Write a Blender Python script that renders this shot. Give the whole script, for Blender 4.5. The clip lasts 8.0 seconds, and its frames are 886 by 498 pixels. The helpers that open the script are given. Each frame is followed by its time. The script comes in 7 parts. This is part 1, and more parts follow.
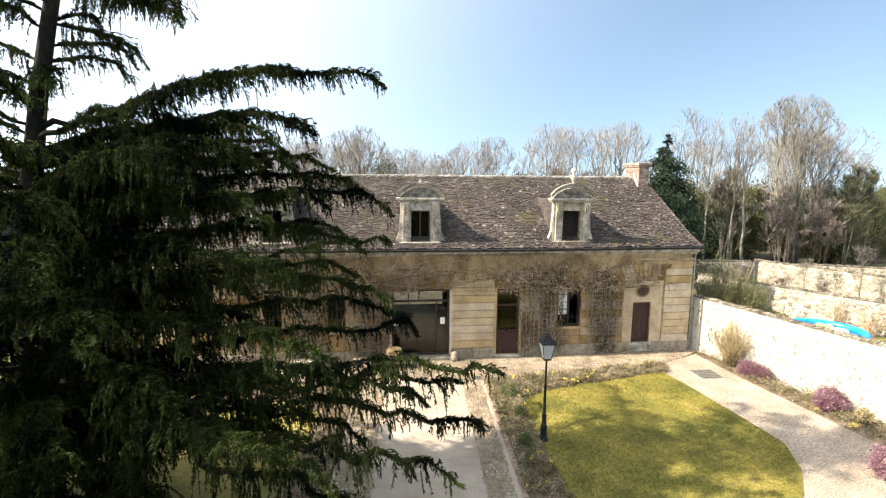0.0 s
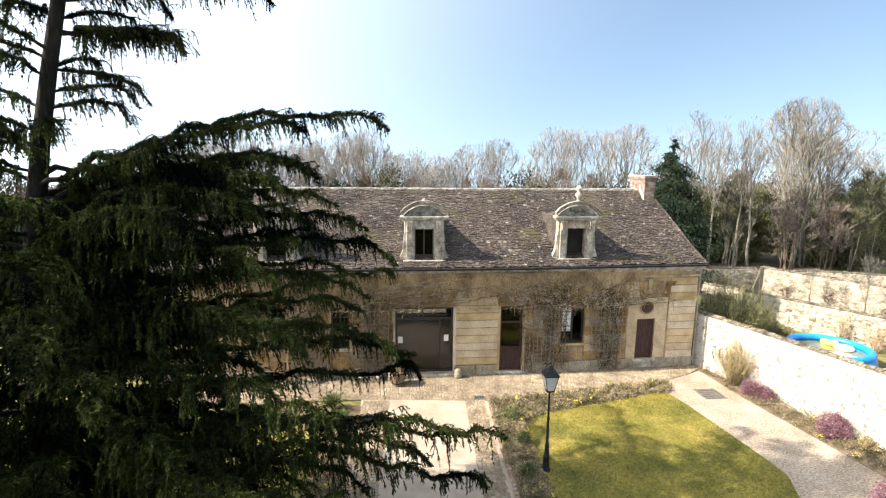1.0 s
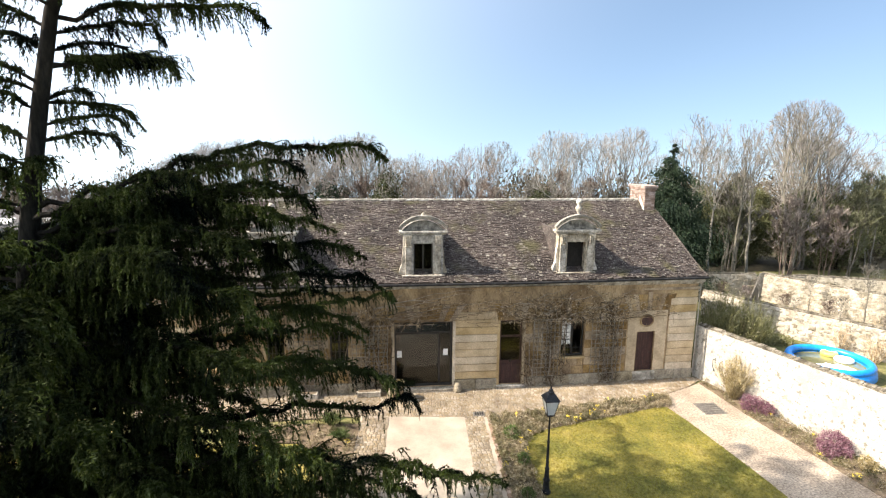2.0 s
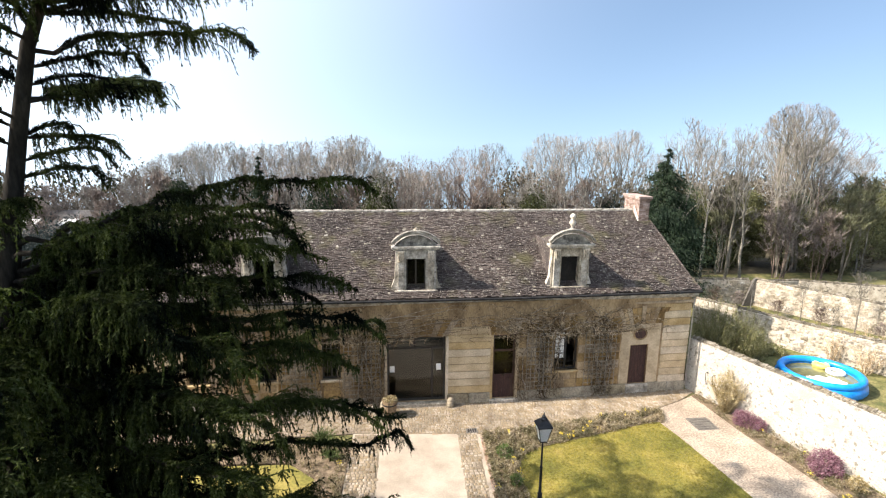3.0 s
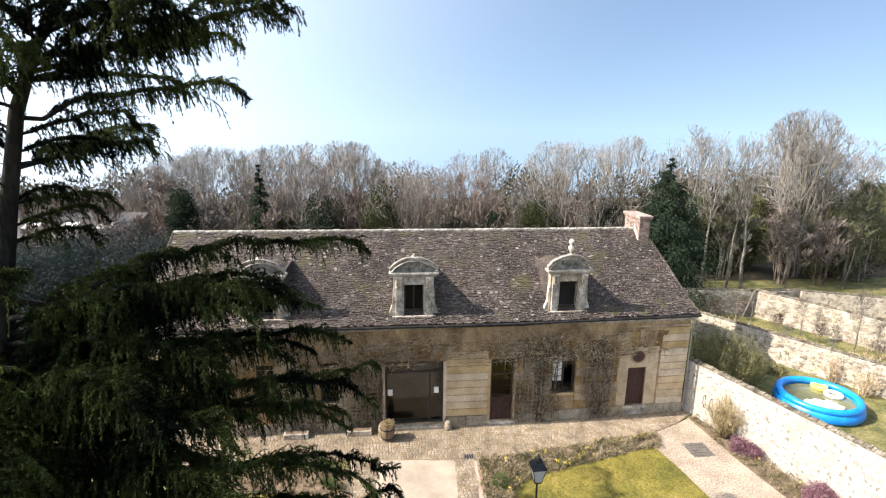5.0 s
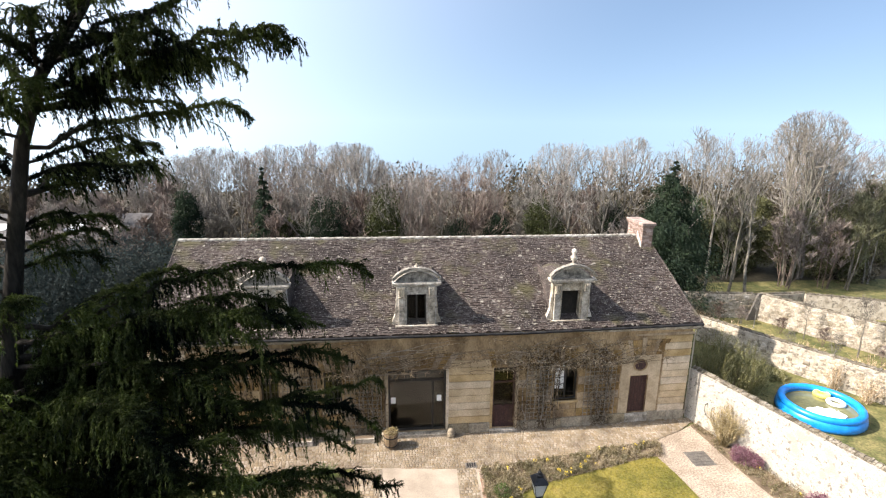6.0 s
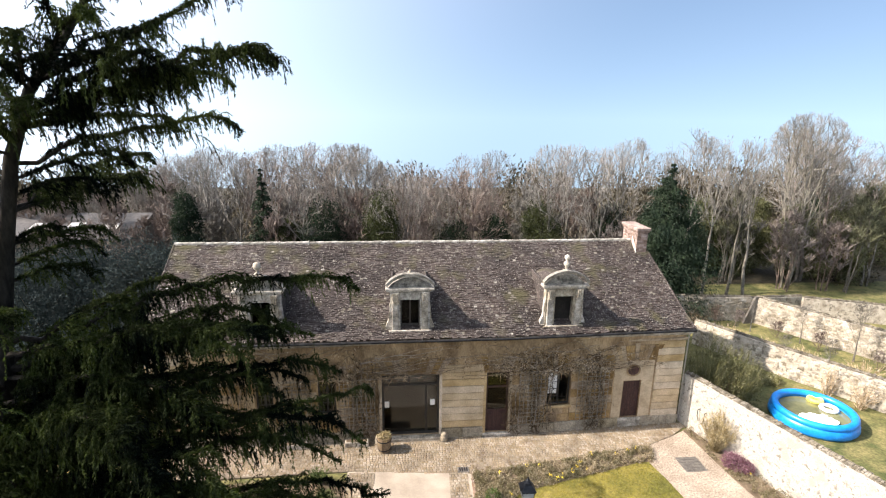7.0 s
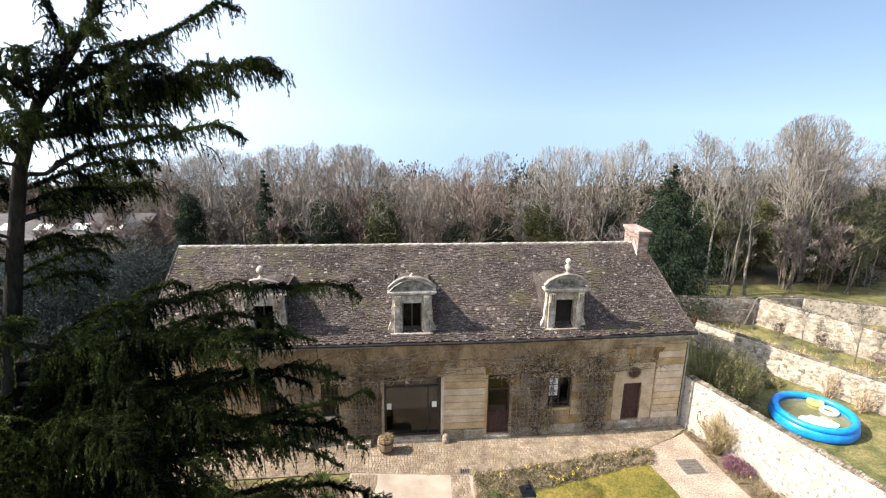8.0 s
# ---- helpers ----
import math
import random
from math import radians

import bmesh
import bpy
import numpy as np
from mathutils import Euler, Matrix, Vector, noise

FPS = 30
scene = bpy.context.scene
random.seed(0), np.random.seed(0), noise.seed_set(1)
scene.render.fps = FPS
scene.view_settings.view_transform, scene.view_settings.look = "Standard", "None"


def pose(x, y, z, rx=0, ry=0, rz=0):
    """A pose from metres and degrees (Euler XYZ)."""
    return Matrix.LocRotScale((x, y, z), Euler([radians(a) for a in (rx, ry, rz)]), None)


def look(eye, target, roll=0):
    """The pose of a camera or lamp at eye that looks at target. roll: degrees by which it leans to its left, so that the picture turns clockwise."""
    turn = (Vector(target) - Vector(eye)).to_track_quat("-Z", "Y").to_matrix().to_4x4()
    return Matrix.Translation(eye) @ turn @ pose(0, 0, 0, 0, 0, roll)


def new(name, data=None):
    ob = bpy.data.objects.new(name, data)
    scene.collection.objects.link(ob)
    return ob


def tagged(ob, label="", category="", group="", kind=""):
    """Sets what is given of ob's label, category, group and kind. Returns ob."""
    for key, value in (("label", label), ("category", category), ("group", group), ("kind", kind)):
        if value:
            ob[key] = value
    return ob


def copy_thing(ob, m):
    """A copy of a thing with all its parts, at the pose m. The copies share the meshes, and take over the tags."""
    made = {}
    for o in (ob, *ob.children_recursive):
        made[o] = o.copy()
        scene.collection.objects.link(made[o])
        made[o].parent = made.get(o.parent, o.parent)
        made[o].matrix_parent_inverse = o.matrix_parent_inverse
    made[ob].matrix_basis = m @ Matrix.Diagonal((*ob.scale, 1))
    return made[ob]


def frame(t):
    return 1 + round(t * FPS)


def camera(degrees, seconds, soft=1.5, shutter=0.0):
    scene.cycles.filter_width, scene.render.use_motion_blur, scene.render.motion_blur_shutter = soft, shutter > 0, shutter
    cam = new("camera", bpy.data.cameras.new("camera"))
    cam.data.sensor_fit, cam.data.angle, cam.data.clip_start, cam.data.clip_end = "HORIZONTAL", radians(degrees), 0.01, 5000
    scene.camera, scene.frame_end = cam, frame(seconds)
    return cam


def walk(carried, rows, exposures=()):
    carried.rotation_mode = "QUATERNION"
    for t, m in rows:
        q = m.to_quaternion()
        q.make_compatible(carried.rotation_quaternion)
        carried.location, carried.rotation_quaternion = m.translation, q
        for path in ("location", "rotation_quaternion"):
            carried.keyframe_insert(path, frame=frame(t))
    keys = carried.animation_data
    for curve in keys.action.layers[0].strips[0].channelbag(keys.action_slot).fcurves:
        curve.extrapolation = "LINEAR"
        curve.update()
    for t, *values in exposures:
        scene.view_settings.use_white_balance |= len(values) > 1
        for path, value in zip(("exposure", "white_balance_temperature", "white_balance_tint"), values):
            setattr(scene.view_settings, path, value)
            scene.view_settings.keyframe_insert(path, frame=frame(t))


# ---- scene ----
# ---------------------------------------------------------------- camera
cam = camera(82.0, 8.0, soft=1.2)
# seconds, place, pitch, roll, yaw
PATH = [
    (0.0, -5.664, -25.142, 9.467, -8.36, -0.56, -6.46),
    (0.5, -5.620, -25.007, 10.260, -9.07, -0.56, -6.28),
    (1.0, -5.628, -24.838, 11.022, -9.87, -0.63, -6.00),
    (1.5, -5.642, -24.679, 11.486, -10.17, -0.55, -6.02),
    (3.0, -5.512, -24.010, 13.187, -11.73, -0.67, -6.81),
    (3.5, -5.433, -23.839, 13.552, -11.90, -0.74, -7.12),
    (4.0, -5.370, -23.707, 14.132, -12.52, -0.82, -6.52),
    (4.5, -5.268, -23.628, 14.634, -12.96, -0.79, -6.50),
    (6.0, -5.151, -23.455, 15.901, -14.11, -0.67, -5.99),
    (6.5, -4.997, -23.453, 16.198, -14.39, -0.69, -5.70),
    (7.0, -4.694, -23.499, 16.386, -14.53, -0.80, -5.66),
    (7.5, -4.610, -23.532, 16.537, -14.58, -0.82, -5.82),
    (8.0, -4.661, -23.600, 16.719, -14.80, -0.76, -5.35),
]
walk(cam, [(t, pose(x, y, z, 0, 0, yaw) @ pose(0, 0, 0, pitch) @ pose(0, 0, 0, 0, roll) @ pose(0, 0, 0, 90))
           for t, x, y, z, pitch, roll, yaw in PATH],
     exposures=[(0.0, 1.65, 7000, 10), (1.5, 1.57, 6850, 11), (4.0, 1.36, 6550, 13), (8.0, 1.33, 6600, 15)])

# ---------------------------------------------------------------- sky and sun
SUN_HEIGHT, SUN_WAY = radians(40.5), Vector((-1.0, -0.04, 0.0)).normalized()
world = bpy.data.worlds.new("sky")
scene.world = world
world.use_nodes = True
wn = world.node_tree.nodes
sky = wn.new("ShaderNodeTexSky")
sky.sky_type = "NISHITA"
sky.sun_disc = False
sky.sun_elevation = SUN_HEIGHT
sky.sun_rotation = math.atan2(SUN_WAY.x, SUN_WAY.y)
sky.air_density, sky.dust_density, sky.ozone_density = 1.0, 0.8, 0.7
wn["Background"].inputs["Strength"].default_value = 0.083
# spring haze: the sky pales smoothly towards the sun, and a little towards the horizon
wl = world.node_tree.links.new
sun_from = SUN_WAY * math.cos(SUN_HEIGHT) + Vector((0, 0, math.sin(SUN_HEIGHT)))
wc = wn.new("ShaderNodeTexCoord")
dot = wn.new("ShaderNodeVectorMath")
dot.operation = "DOT_PRODUCT"
wl(wc.outputs["Generated"], dot.inputs[0])
dot.inputs[1].default_value = sun_from
near_sun = wn.new("ShaderNodeMapRange")
near_sun.inputs["From Min"].default_value, near_sun.inputs["From Max"].default_value = -0.28, 1.0
wl(dot.outputs["Value"], near_sun.inputs["Value"])
fall = wn.new("ShaderNodeMath")
fall.operation = "POWER"
fall.inputs[1].default_value = 1.7
wl(near_sun.outputs["Result"], fall.inputs[0])
haze = wn.new("ShaderNodeMix")
haze.data_type, haze.blend_type = "RGBA", "ADD"
haze.inputs["B"].default_value = (9.5, 9.7, 9.5, 1)
wl(fall.outputs["Value"], haze.inputs["Factor"])
# the land falls away behind the wood, so the sky's lowest part goes on a little below eye level
split, join, floor_z = wn.new("ShaderNodeSeparateXYZ"), wn.new("ShaderNodeCombineXYZ"), wn.new("ShaderNodeMath")
floor_z.operation = "MAXIMUM"
floor_z.inputs[1].default_value = 0.0
raise_z = wn.new("ShaderNodeMath")
raise_z.operation = "MULTIPLY_ADD"
raise_z.inputs[1].default_value, raise_z.inputs[2].default_value = 0.84, 0.16
wl(wc.outputs["Generated"], split.inputs["Vector"])
wl(split.outputs["X"], join.inputs["X"])
wl(split.outputs["Y"], join.inputs["Y"])
wl(split.outputs["Z"], floor_z.inputs[0])
wl(floor_z.outputs["Value"], raise_z.inputs[0])
wl(raise_z.outputs["Value"], join.inputs["Z"])
wl(join.outputs["Vector"], sky.inputs["Vector"])
tint = wn.new("ShaderNodeMix")
tint.data_type, tint.blend_type = "RGBA", "MULTIPLY"
tint.inputs["Factor"].default_value = 1.0
tint.inputs["B"].default_value = (0.98, 1.01, 1.0, 1)
wl(sky.outputs["Color"], tint.inputs["A"])
wl(tint.outputs["Result"], haze.inputs["A"])
wl(haze.outputs["Result"], wn["Background"].inputs["Color"])
sun = new("sun", bpy.data.lights.new("sun", "SUN"))
sun.data.energy, sun.data.angle, sun.data.color = 5.0, radians(0.55), (1.0, 0.92, 0.8)
sun.matrix_world = look(sun_from * 60, (0, 0, 0))


# ---------------------------------------------------------------- materials
def mat(name, dark, light, scale=1.0, fine=18.0, rough=0.85, bump=0.25, third=None, spread="", vary=0.0,
        metal=0.0, spec=0.3, contrast=(0.35, 0.65), stretch=(1, 1, 1), through_light=0.0, fine_amount=0.35):
    """Two scales of noise between colours, grain in relief, and a spread of tone from piece to piece."""
    m = bpy.data.materials.new(name)
    m.use_nodes = True
    n, link = m.node_tree.nodes, m.node_tree.links.new
    b = n["Principled BSDF"]
    co = n.new("ShaderNodeTexCoord")
    mp = n.new("ShaderNodeMapping")
    mp.inputs["Scale"].default_value = stretch
    link(co.outputs["Object"], mp.inputs["Vector"])
    big = n.new("ShaderNodeTexNoise")
    big.inputs["Scale"].default_value, big.inputs["Detail"].default_value, big.inputs["Roughness"].default_value = scale, 5, 0.6
    link(mp.outputs["Vector"], big.inputs["Vector"])
    small = n.new("ShaderNodeTexNoise")
    small.inputs["Scale"].default_value, small.inputs["Detail"].default_value = fine, 4
    link(mp.outputs["Vector"], small.inputs["Vector"])
    ramp = n.new("ShaderNodeValToRGB")
    ramp.color_ramp.elements[0].position, ramp.color_ramp.elements[1].position = contrast
    ramp.color_ramp.elements[0].color, ramp.color_ramp.elements[1].color = (*dark, 1), (*light, 1)
    if third:
        e = ramp.color_ramp.elements.new(min(0.98, contrast[1] + 0.12))
        e.color = (*third, 1)
    link(big.outputs["Fac"], ramp.inputs["Fac"])
    grain = n.new("ShaderNodeMapRange")
    grain.inputs["From Min"].default_value, grain.inputs["From Max"].default_value = 0.3, 0.7
    grain.inputs["To Min"].default_value, grain.inputs["To Max"].default_value = 1 - fine_amount, 1 + fine_amount
    link(small.outputs["Fac"], grain.inputs["Value"])
    mul = n.new("ShaderNodeMix")
    mul.data_type, mul.blend_type = "RGBA", "MULTIPLY"
    mul.inputs["Factor"].default_value = 1.0
    link(ramp.outputs["Color"], mul.inputs["A"])
    link(grain.outputs["Result"], mul.inputs["B"])
    colour = mul.outputs["Result"]
    if spread:
        if spread == "island":
            pick = n.new("ShaderNodeNewGeometry").outputs["Random Per Island"]
        else:
            pick = n.new("ShaderNodeObjectInfo").outputs["Random"]
        rng = n.new("ShaderNodeMapRange")
        rng.inputs["To Min"].default_value, rng.inputs["To Max"].default_value = 1 - vary, 1 + vary
        link(pick, rng.inputs["Value"])
        hsv = n.new("ShaderNodeHueSaturation")
        link(rng.outputs["Result"], hsv.inputs["Value"])
        sat = n.new("ShaderNodeMapRange")
        sat.inputs["To Min"].default_value, sat.inputs["To Max"].default_value = 1.25, 0.7
        link(pick, sat.inputs["Value"])
        link(sat.outputs["Result"], hsv.inputs["Saturation"])
        link(colour, hsv.inputs["Color"])
        colour = hsv.outputs["Color"]
    link(colour, b.inputs["Base Color"])
    b.inputs["Roughness"].default_value = rough
    b.inputs["Metallic"].default_value = metal
    b.inputs["Specular IOR Level"].default_value = spec
    if bump:
        bp = n.new("ShaderNodeBump")
        bp.inputs["Strength"].default_value, bp.inputs["Distance"].default_value = bump, 0.03
        link(small.outputs["Fac"], bp.inputs["Height"])
        link(bp.outputs["Normal"], b.inputs["Normal"])
    if through_light:
        tr = n.new("ShaderNodeBsdfTranslucent")
        link(colour, tr.inputs["Color"])
        mix = n.new("ShaderNodeMixShader")
        mix.inputs["Fac"].default_value = through_light
        link(b.outputs["BSDF"], mix.inputs[1])
        link(tr.outputs["BSDF"], mix.inputs[2])
        link(mix.outputs["Shader"], n["Material Output"].inputs["Surface"])
    return m


def glass_mat(name, tint=(0.75, 0.8, 0.78), clear=0.75, ior=1.6):
    """Window glass: partly clear, with a mirror's gloss."""
    m = bpy.data.materials.new(name)
    m.use_nodes = True
    n, link = m.node_tree.nodes, m.node_tree.links.new
    n.remove(n["Principled BSDF"])
    gl, tr, mix, fr = (n.new("ShaderNodeBsdfGlossy"), n.new("ShaderNodeBsdfTransparent"), n.new("ShaderNodeMixShader"), n.new("ShaderNodeFresnel"))
    gl.inputs["Roughness"].default_value = 0.02
    tr.inputs["Color"].default_value = (*[c * clear for c in tint], 1)
    fr.inputs["IOR"].default_value = ior
    link(fr.outputs["Fac"], mix.inputs["Fac"])
    link(tr.outputs["BSDF"], mix.inputs[1])
    link(gl.outputs["BSDF"], mix.inputs[2])
    link(mix.outputs["Shader"], n["Material Output"].inputs["Surface"])
    return m


STONE = mat("limestone", (0.162, 0.106, 0.056), (0.422, 0.303, 0.172), 1.1, 14, bump=0.35, third=(0.620, 0.473, 0.289), fine_amount=0.25, stretch=(1, 1, 0.55))
STONE_BAY = mat("stained_limestone", (0.156, 0.102, 0.052), (0.422, 0.303, 0.168), 1.0, 15, bump=0.35, third=(0.522, 0.402, 0.251), spread="object", vary=0.16, fine_amount=0.25, stretch=(1, 1, 0.6))
PLINTH = mat("grey_plinth_stone", (0.178, 0.148, 0.106), (0.355, 0.305, 0.225), 1.6, 14, bump=0.5, spread="object", vary=0.1)
STONE_CUT = mat("cut_limestone", (0.362, 0.270, 0.158), (0.578, 0.450, 0.290), 1.1, 16, bump=0.3, spread="object", vary=0.13, third=(0.497, 0.400, 0.280), fine_amount=0.2)
STONE_GREY = mat("weathered_stone", (0.14, 0.12, 0.092), (0.37, 0.33, 0.268), 2.4, 12, bump=0.6, third=(0.475, 0.43, 0.36), spread="object", vary=0.08, contrast=(0.3, 0.55))
STONE_DIRTY = mat("lichen_stone", (0.07, 0.064, 0.055), (0.32, 0.295, 0.25), 3.0, 14, bump=0.5, third=(0.55, 0.52, 0.46))
PLASTER = mat("old_lime_render", (0.356, 0.275, 0.175), (0.529, 0.420, 0.285), 1.3, 12, bump=0.25, fine_amount=0.16)
LIME_OLD = mat("old_lime_wall", (0.218, 0.184, 0.136), (0.420, 0.377, 0.308), 2.0, 11, bump=0.4, contrast=(0.3, 0.55), fine_amount=0.18)
LIME_WASH = mat("white_lime_wall", (0.225, 0.200, 0.165), (0.360, 0.334, 0.291), 2.6, 16, bump=0.7, contrast=(0.3, 0.43), fine_amount=0.24)
RUBBLE = mat("rubble_wall", (0.153, 0.131, 0.098), (0.405, 0.357, 0.283), 1.6, 10, bump=0.6, spread="island", vary=0.15)
TILE = mat("clay_roof_tile", (0.026, 0.020, 0.0185), (0.062, 0.048, 0.042), 0.6, 9, bump=0.3, spread="island", vary=0.42, third=(0.072, 0.060, 0.042), fine_amount=0.4)


def flecks(m, colour, scale, cut, soft):
    """Small pale patches of lichen and mortar over a material's own colour."""
    n, link = m.node_tree.nodes, m.node_tree.links.new
    b = n["Principled BSDF"]
    own = b.inputs["Base Color"].links[0].from_socket
    co = n.new("ShaderNodeTexCoord")
    spots = n.new("ShaderNodeTexNoise")
    spots.inputs["Scale"].default_value, spots.inputs["Detail"].default_value = scale, 2
    link(co.outputs["Object"], spots.inputs["Vector"])
    gate = n.new("ShaderNodeMapRange")
    gate.inputs["From Min"].default_value, gate.inputs["From Max"].default_value = cut, cut + soft
    link(spots.outputs["Fac"], gate.inputs["Value"])
    mix = n.new("ShaderNodeMix")
    mix.data_type = "RGBA"
    mix.inputs["B"].default_value = (*colour, 1)
    link(gate.outputs["Result"], mix.inputs["Factor"])
    link(own, mix.inputs["A"])
    link(mix.outputs["Result"], b.inputs["Base Color"])


flecks(TILE, (0.24, 0.222, 0.195), 15.0, 0.625, 0.05)
flecks(TILE, (0.062, 0.056, 0.029), 0.8, 0.55, 0.2)
flecks(LIME_WASH, (0.17, 0.155, 0.13), 6.0, 0.6, 0.06)
flecks(LIME_WASH, (0.3, 0.27, 0.23), 1.3, 0.56, 0.12)
flecks(LIME_OLD, (0.16, 0.14, 0.11), 4.5, 0.58, 0.07)
RIDGE = mat("ridge_tile", (0.13, 0.12, 0.105), (0.42, 0.4, 0.35), 4.0, 14, spread="object", vary=0.35, bump=0.4)
BRICK = mat("chimney_brick", (0.15, 0.105, 0.085), (0.33, 0.24, 0.2), 3.0, 25, spread="island", vary=0.35, bump=0.4)
LEAD = mat("dark_zinc", (0.012, 0.012, 0.013), (0.028, 0.028, 0.029), 3.0, 20, rough=0.85, spec=0.1, bump=0.1)
PAINT_RED = mat("old_red_brown_paint", (0.035, 0.018, 0.016), (0.07, 0.034, 0.029), 3.0, 30, rough=0.6, bump=0.15, stretch=(3, 3, 0.6))
PAINT_GREY = mat("grey_brown_paint", (0.02, 0.018, 0.016), (0.042, 0.038, 0.034), 3.0, 30, rough=0.55, bump=0.1)
PAINT_MID = mat("worn_grey_paint", (0.22, 0.2, 0.17), (0.34, 0.31, 0.27), 4.0, 30, rough=0.6, bump=0.1)
LICHEN = mat("lichened_tile", (0.075, 0.067, 0.055), (0.19, 0.172, 0.14), 1.5, 16, bump=0.3, spread="island", vary=0.35)
BRUSH = mat("dark_undergrowth", (0.035, 0.032, 0.020), (0.112, 0.092, 0.057), 0.25, 2, bump=0.0, spread="island", vary=0.45, through_light=0.1)
OLIVE_DARK = mat("grey_olive_growth", (0.06, 0.066, 0.036), (0.15, 0.15, 0.085), 0.6, 6, bump=0.0, spread="island", vary=0.35, through_light=0.15)
OLIVE = mat("olive_twigs", (0.085, 0.088, 0.034), (0.21, 0.195, 0.085), 2.0, 12, bump=0.0, spread="island", vary=0.45, through_light=0.2)
PAINT_WHITE = mat("old_white_paint", (0.5, 0.47, 0.42), (0.68, 0.66, 0.6), 4.0, 30, rough=0.6, bump=0.1)
IRON = mat("black_iron", (0.012, 0.013, 0.016), (0.03, 0.032, 0.036), 6.0, 40, rough=0.45, metal=0.6, bump=0.1)
GLASS = glass_mat("window_glass", clear=0.55)
# dark tint and a low index keep the dormer panes dark
ATTIC_GLASS = glass_mat("dark_tinted_attic_glass", tint=(0.4, 0.42, 0.4), clear=0.97, ior=1.22)
# near-black, so that the dormer openings read as unlit attic
ATTIC = mat("attic_darkness", (0.008, 0.007, 0.006), (0.02, 0.017, 0.014), 2.0, 12, bump=0.1)
LAMP_GLASS = mat("frosted_lantern_glass", (0.55, 0.58, 0.58), (0.68, 0.7, 0.7), 3.0, 20, rough=0.15, bump=0.0, through_light=0.5, fine_amount=0.05, spec=0.5)
# the rooms' dimness is put into these dark wall and floor colours
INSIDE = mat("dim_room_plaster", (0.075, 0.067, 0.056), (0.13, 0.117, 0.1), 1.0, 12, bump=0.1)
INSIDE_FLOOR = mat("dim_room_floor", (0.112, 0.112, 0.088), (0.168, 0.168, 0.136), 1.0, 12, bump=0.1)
WOOD = mat("dry_wood", (0.12, 0.085, 0.05), (0.26, 0.19, 0.12), 4.0, 30, stretch=(1, 1, 0.3), bump=0.4)
VINE = mat("vine_bark", (0.09, 0.066, 0.044), (0.3, 0.235, 0.16), 4.0, 40, spread="island", vary=0.35, bump=0.3)
VINE_DARK = mat("dark_creeper", (0.034, 0.023, 0.011), (0.12, 0.078, 0.037), 3.0, 30, spread="island", vary=0.4, bump=0.0, spec=0.1)
VINE_PALE = mat("dry_vine_twigs", (0.21, 0.145, 0.078), (0.58, 0.45, 0.29), 3.0, 40, spread="island", vary=0.4, bump=0.0)
TRELLIS = mat("grey_trellis_wood", (0.15, 0.13, 0.1), (0.31, 0.275, 0.22), 4.0, 40, bump=0.2)
PAPER = mat("white_paper", (0.75, 0.74, 0.7), (0.82, 0.81, 0.78), 6.0, 30, bump=0.0, fine_amount=0.05)

SETT = mat("stone_sett", (0.143, 0.111, 0.077), (0.295, 0.238, 0.169), 0.8, 22, bump=0.5, spread="island", vary=0.2, fine_amount=0.2)
JOINT = mat("sandy_joint", (0.111, 0.089, 0.064), (0.212, 0.178, 0.128), 1.5, 25, bump=0.4)
GRAVEL = mat("pale_gravel", (0.224, 0.179, 0.137), (0.339, 0.282, 0.223), 0.8, 13, bump=0.9, fine_amount=0.5)
CONCRETE = mat("pale_concrete", (0.238, 0.199, 0.157), (0.338, 0.290, 0.234), 0.9, 18, bump=0.15, fine_amount=0.12)
GRASS = mat("mossy_lawn", (0.079, 0.082, 0.017), (0.189, 0.159, 0.037), 0.55, 9, bump=0.5, contrast=(0.3, 0.6), third=(0.237, 0.192, 0.059), fine_amount=0.3)
MEADOW = mat("rough_grass", (0.055, 0.066, 0.02), (0.165, 0.145, 0.058), 1.1, 8, bump=0.6, third=(0.2, 0.16, 0.09), fine_amount=0.4)
EARTH = mat("garden_soil", (0.081, 0.059, 0.038), (0.185, 0.140, 0.095), 1.6, 16, bump=0.7, third=(0.178, 0.137, 0.091))
FOREST_FLOOR = mat("leaf_litter", (0.035, 0.03, 0.018), (0.085, 0.07, 0.042), 0.3, 4, bump=0.6)
GRATE = mat("grey_cast_cover", (0.078, 0.071, 0.064), (0.132, 0.120, 0.106), 5.0, 30, rough=0.6, bump=0.3)

# near-black noise patches paint the crown's inner shade into the needle colour
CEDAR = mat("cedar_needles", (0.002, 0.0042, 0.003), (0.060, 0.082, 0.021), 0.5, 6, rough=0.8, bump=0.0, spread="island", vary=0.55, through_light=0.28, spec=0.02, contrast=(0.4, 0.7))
CEDAR_BARK = mat("cedar_bark", (0.009, 0.008, 0.007), (0.03, 0.026, 0.021), 3.0, 14, bump=0.7, stretch=(1, 1, 0.3), spec=0.1)
BARK = mat("grey_bark", (0.080, 0.073, 0.062), (0.185, 0.170, 0.146), 1.5, 8, bump=0.2, spread="object", vary=0.25)
BARK_RED = mat("reddish_bark", (0.095, 0.072, 0.060), (0.195, 0.150, 0.126), 1.5, 8, bump=0.2, spread="object", vary=0.25)
BARK_PALE = mat("pale_bark", (0.111, 0.102, 0.083), (0.222, 0.206, 0.172), 1.5, 8, bump=0.2, spread="object", vary=0.2)
# bark colours lightened: the sun on the fine twigs is put into the colour
TWIG = mat("sunlit_grey_twigs", (0.138, 0.126, 0.112), (0.280, 0.258, 0.234), 1.5, 8, bump=0.0, spread="object", vary=0.2)
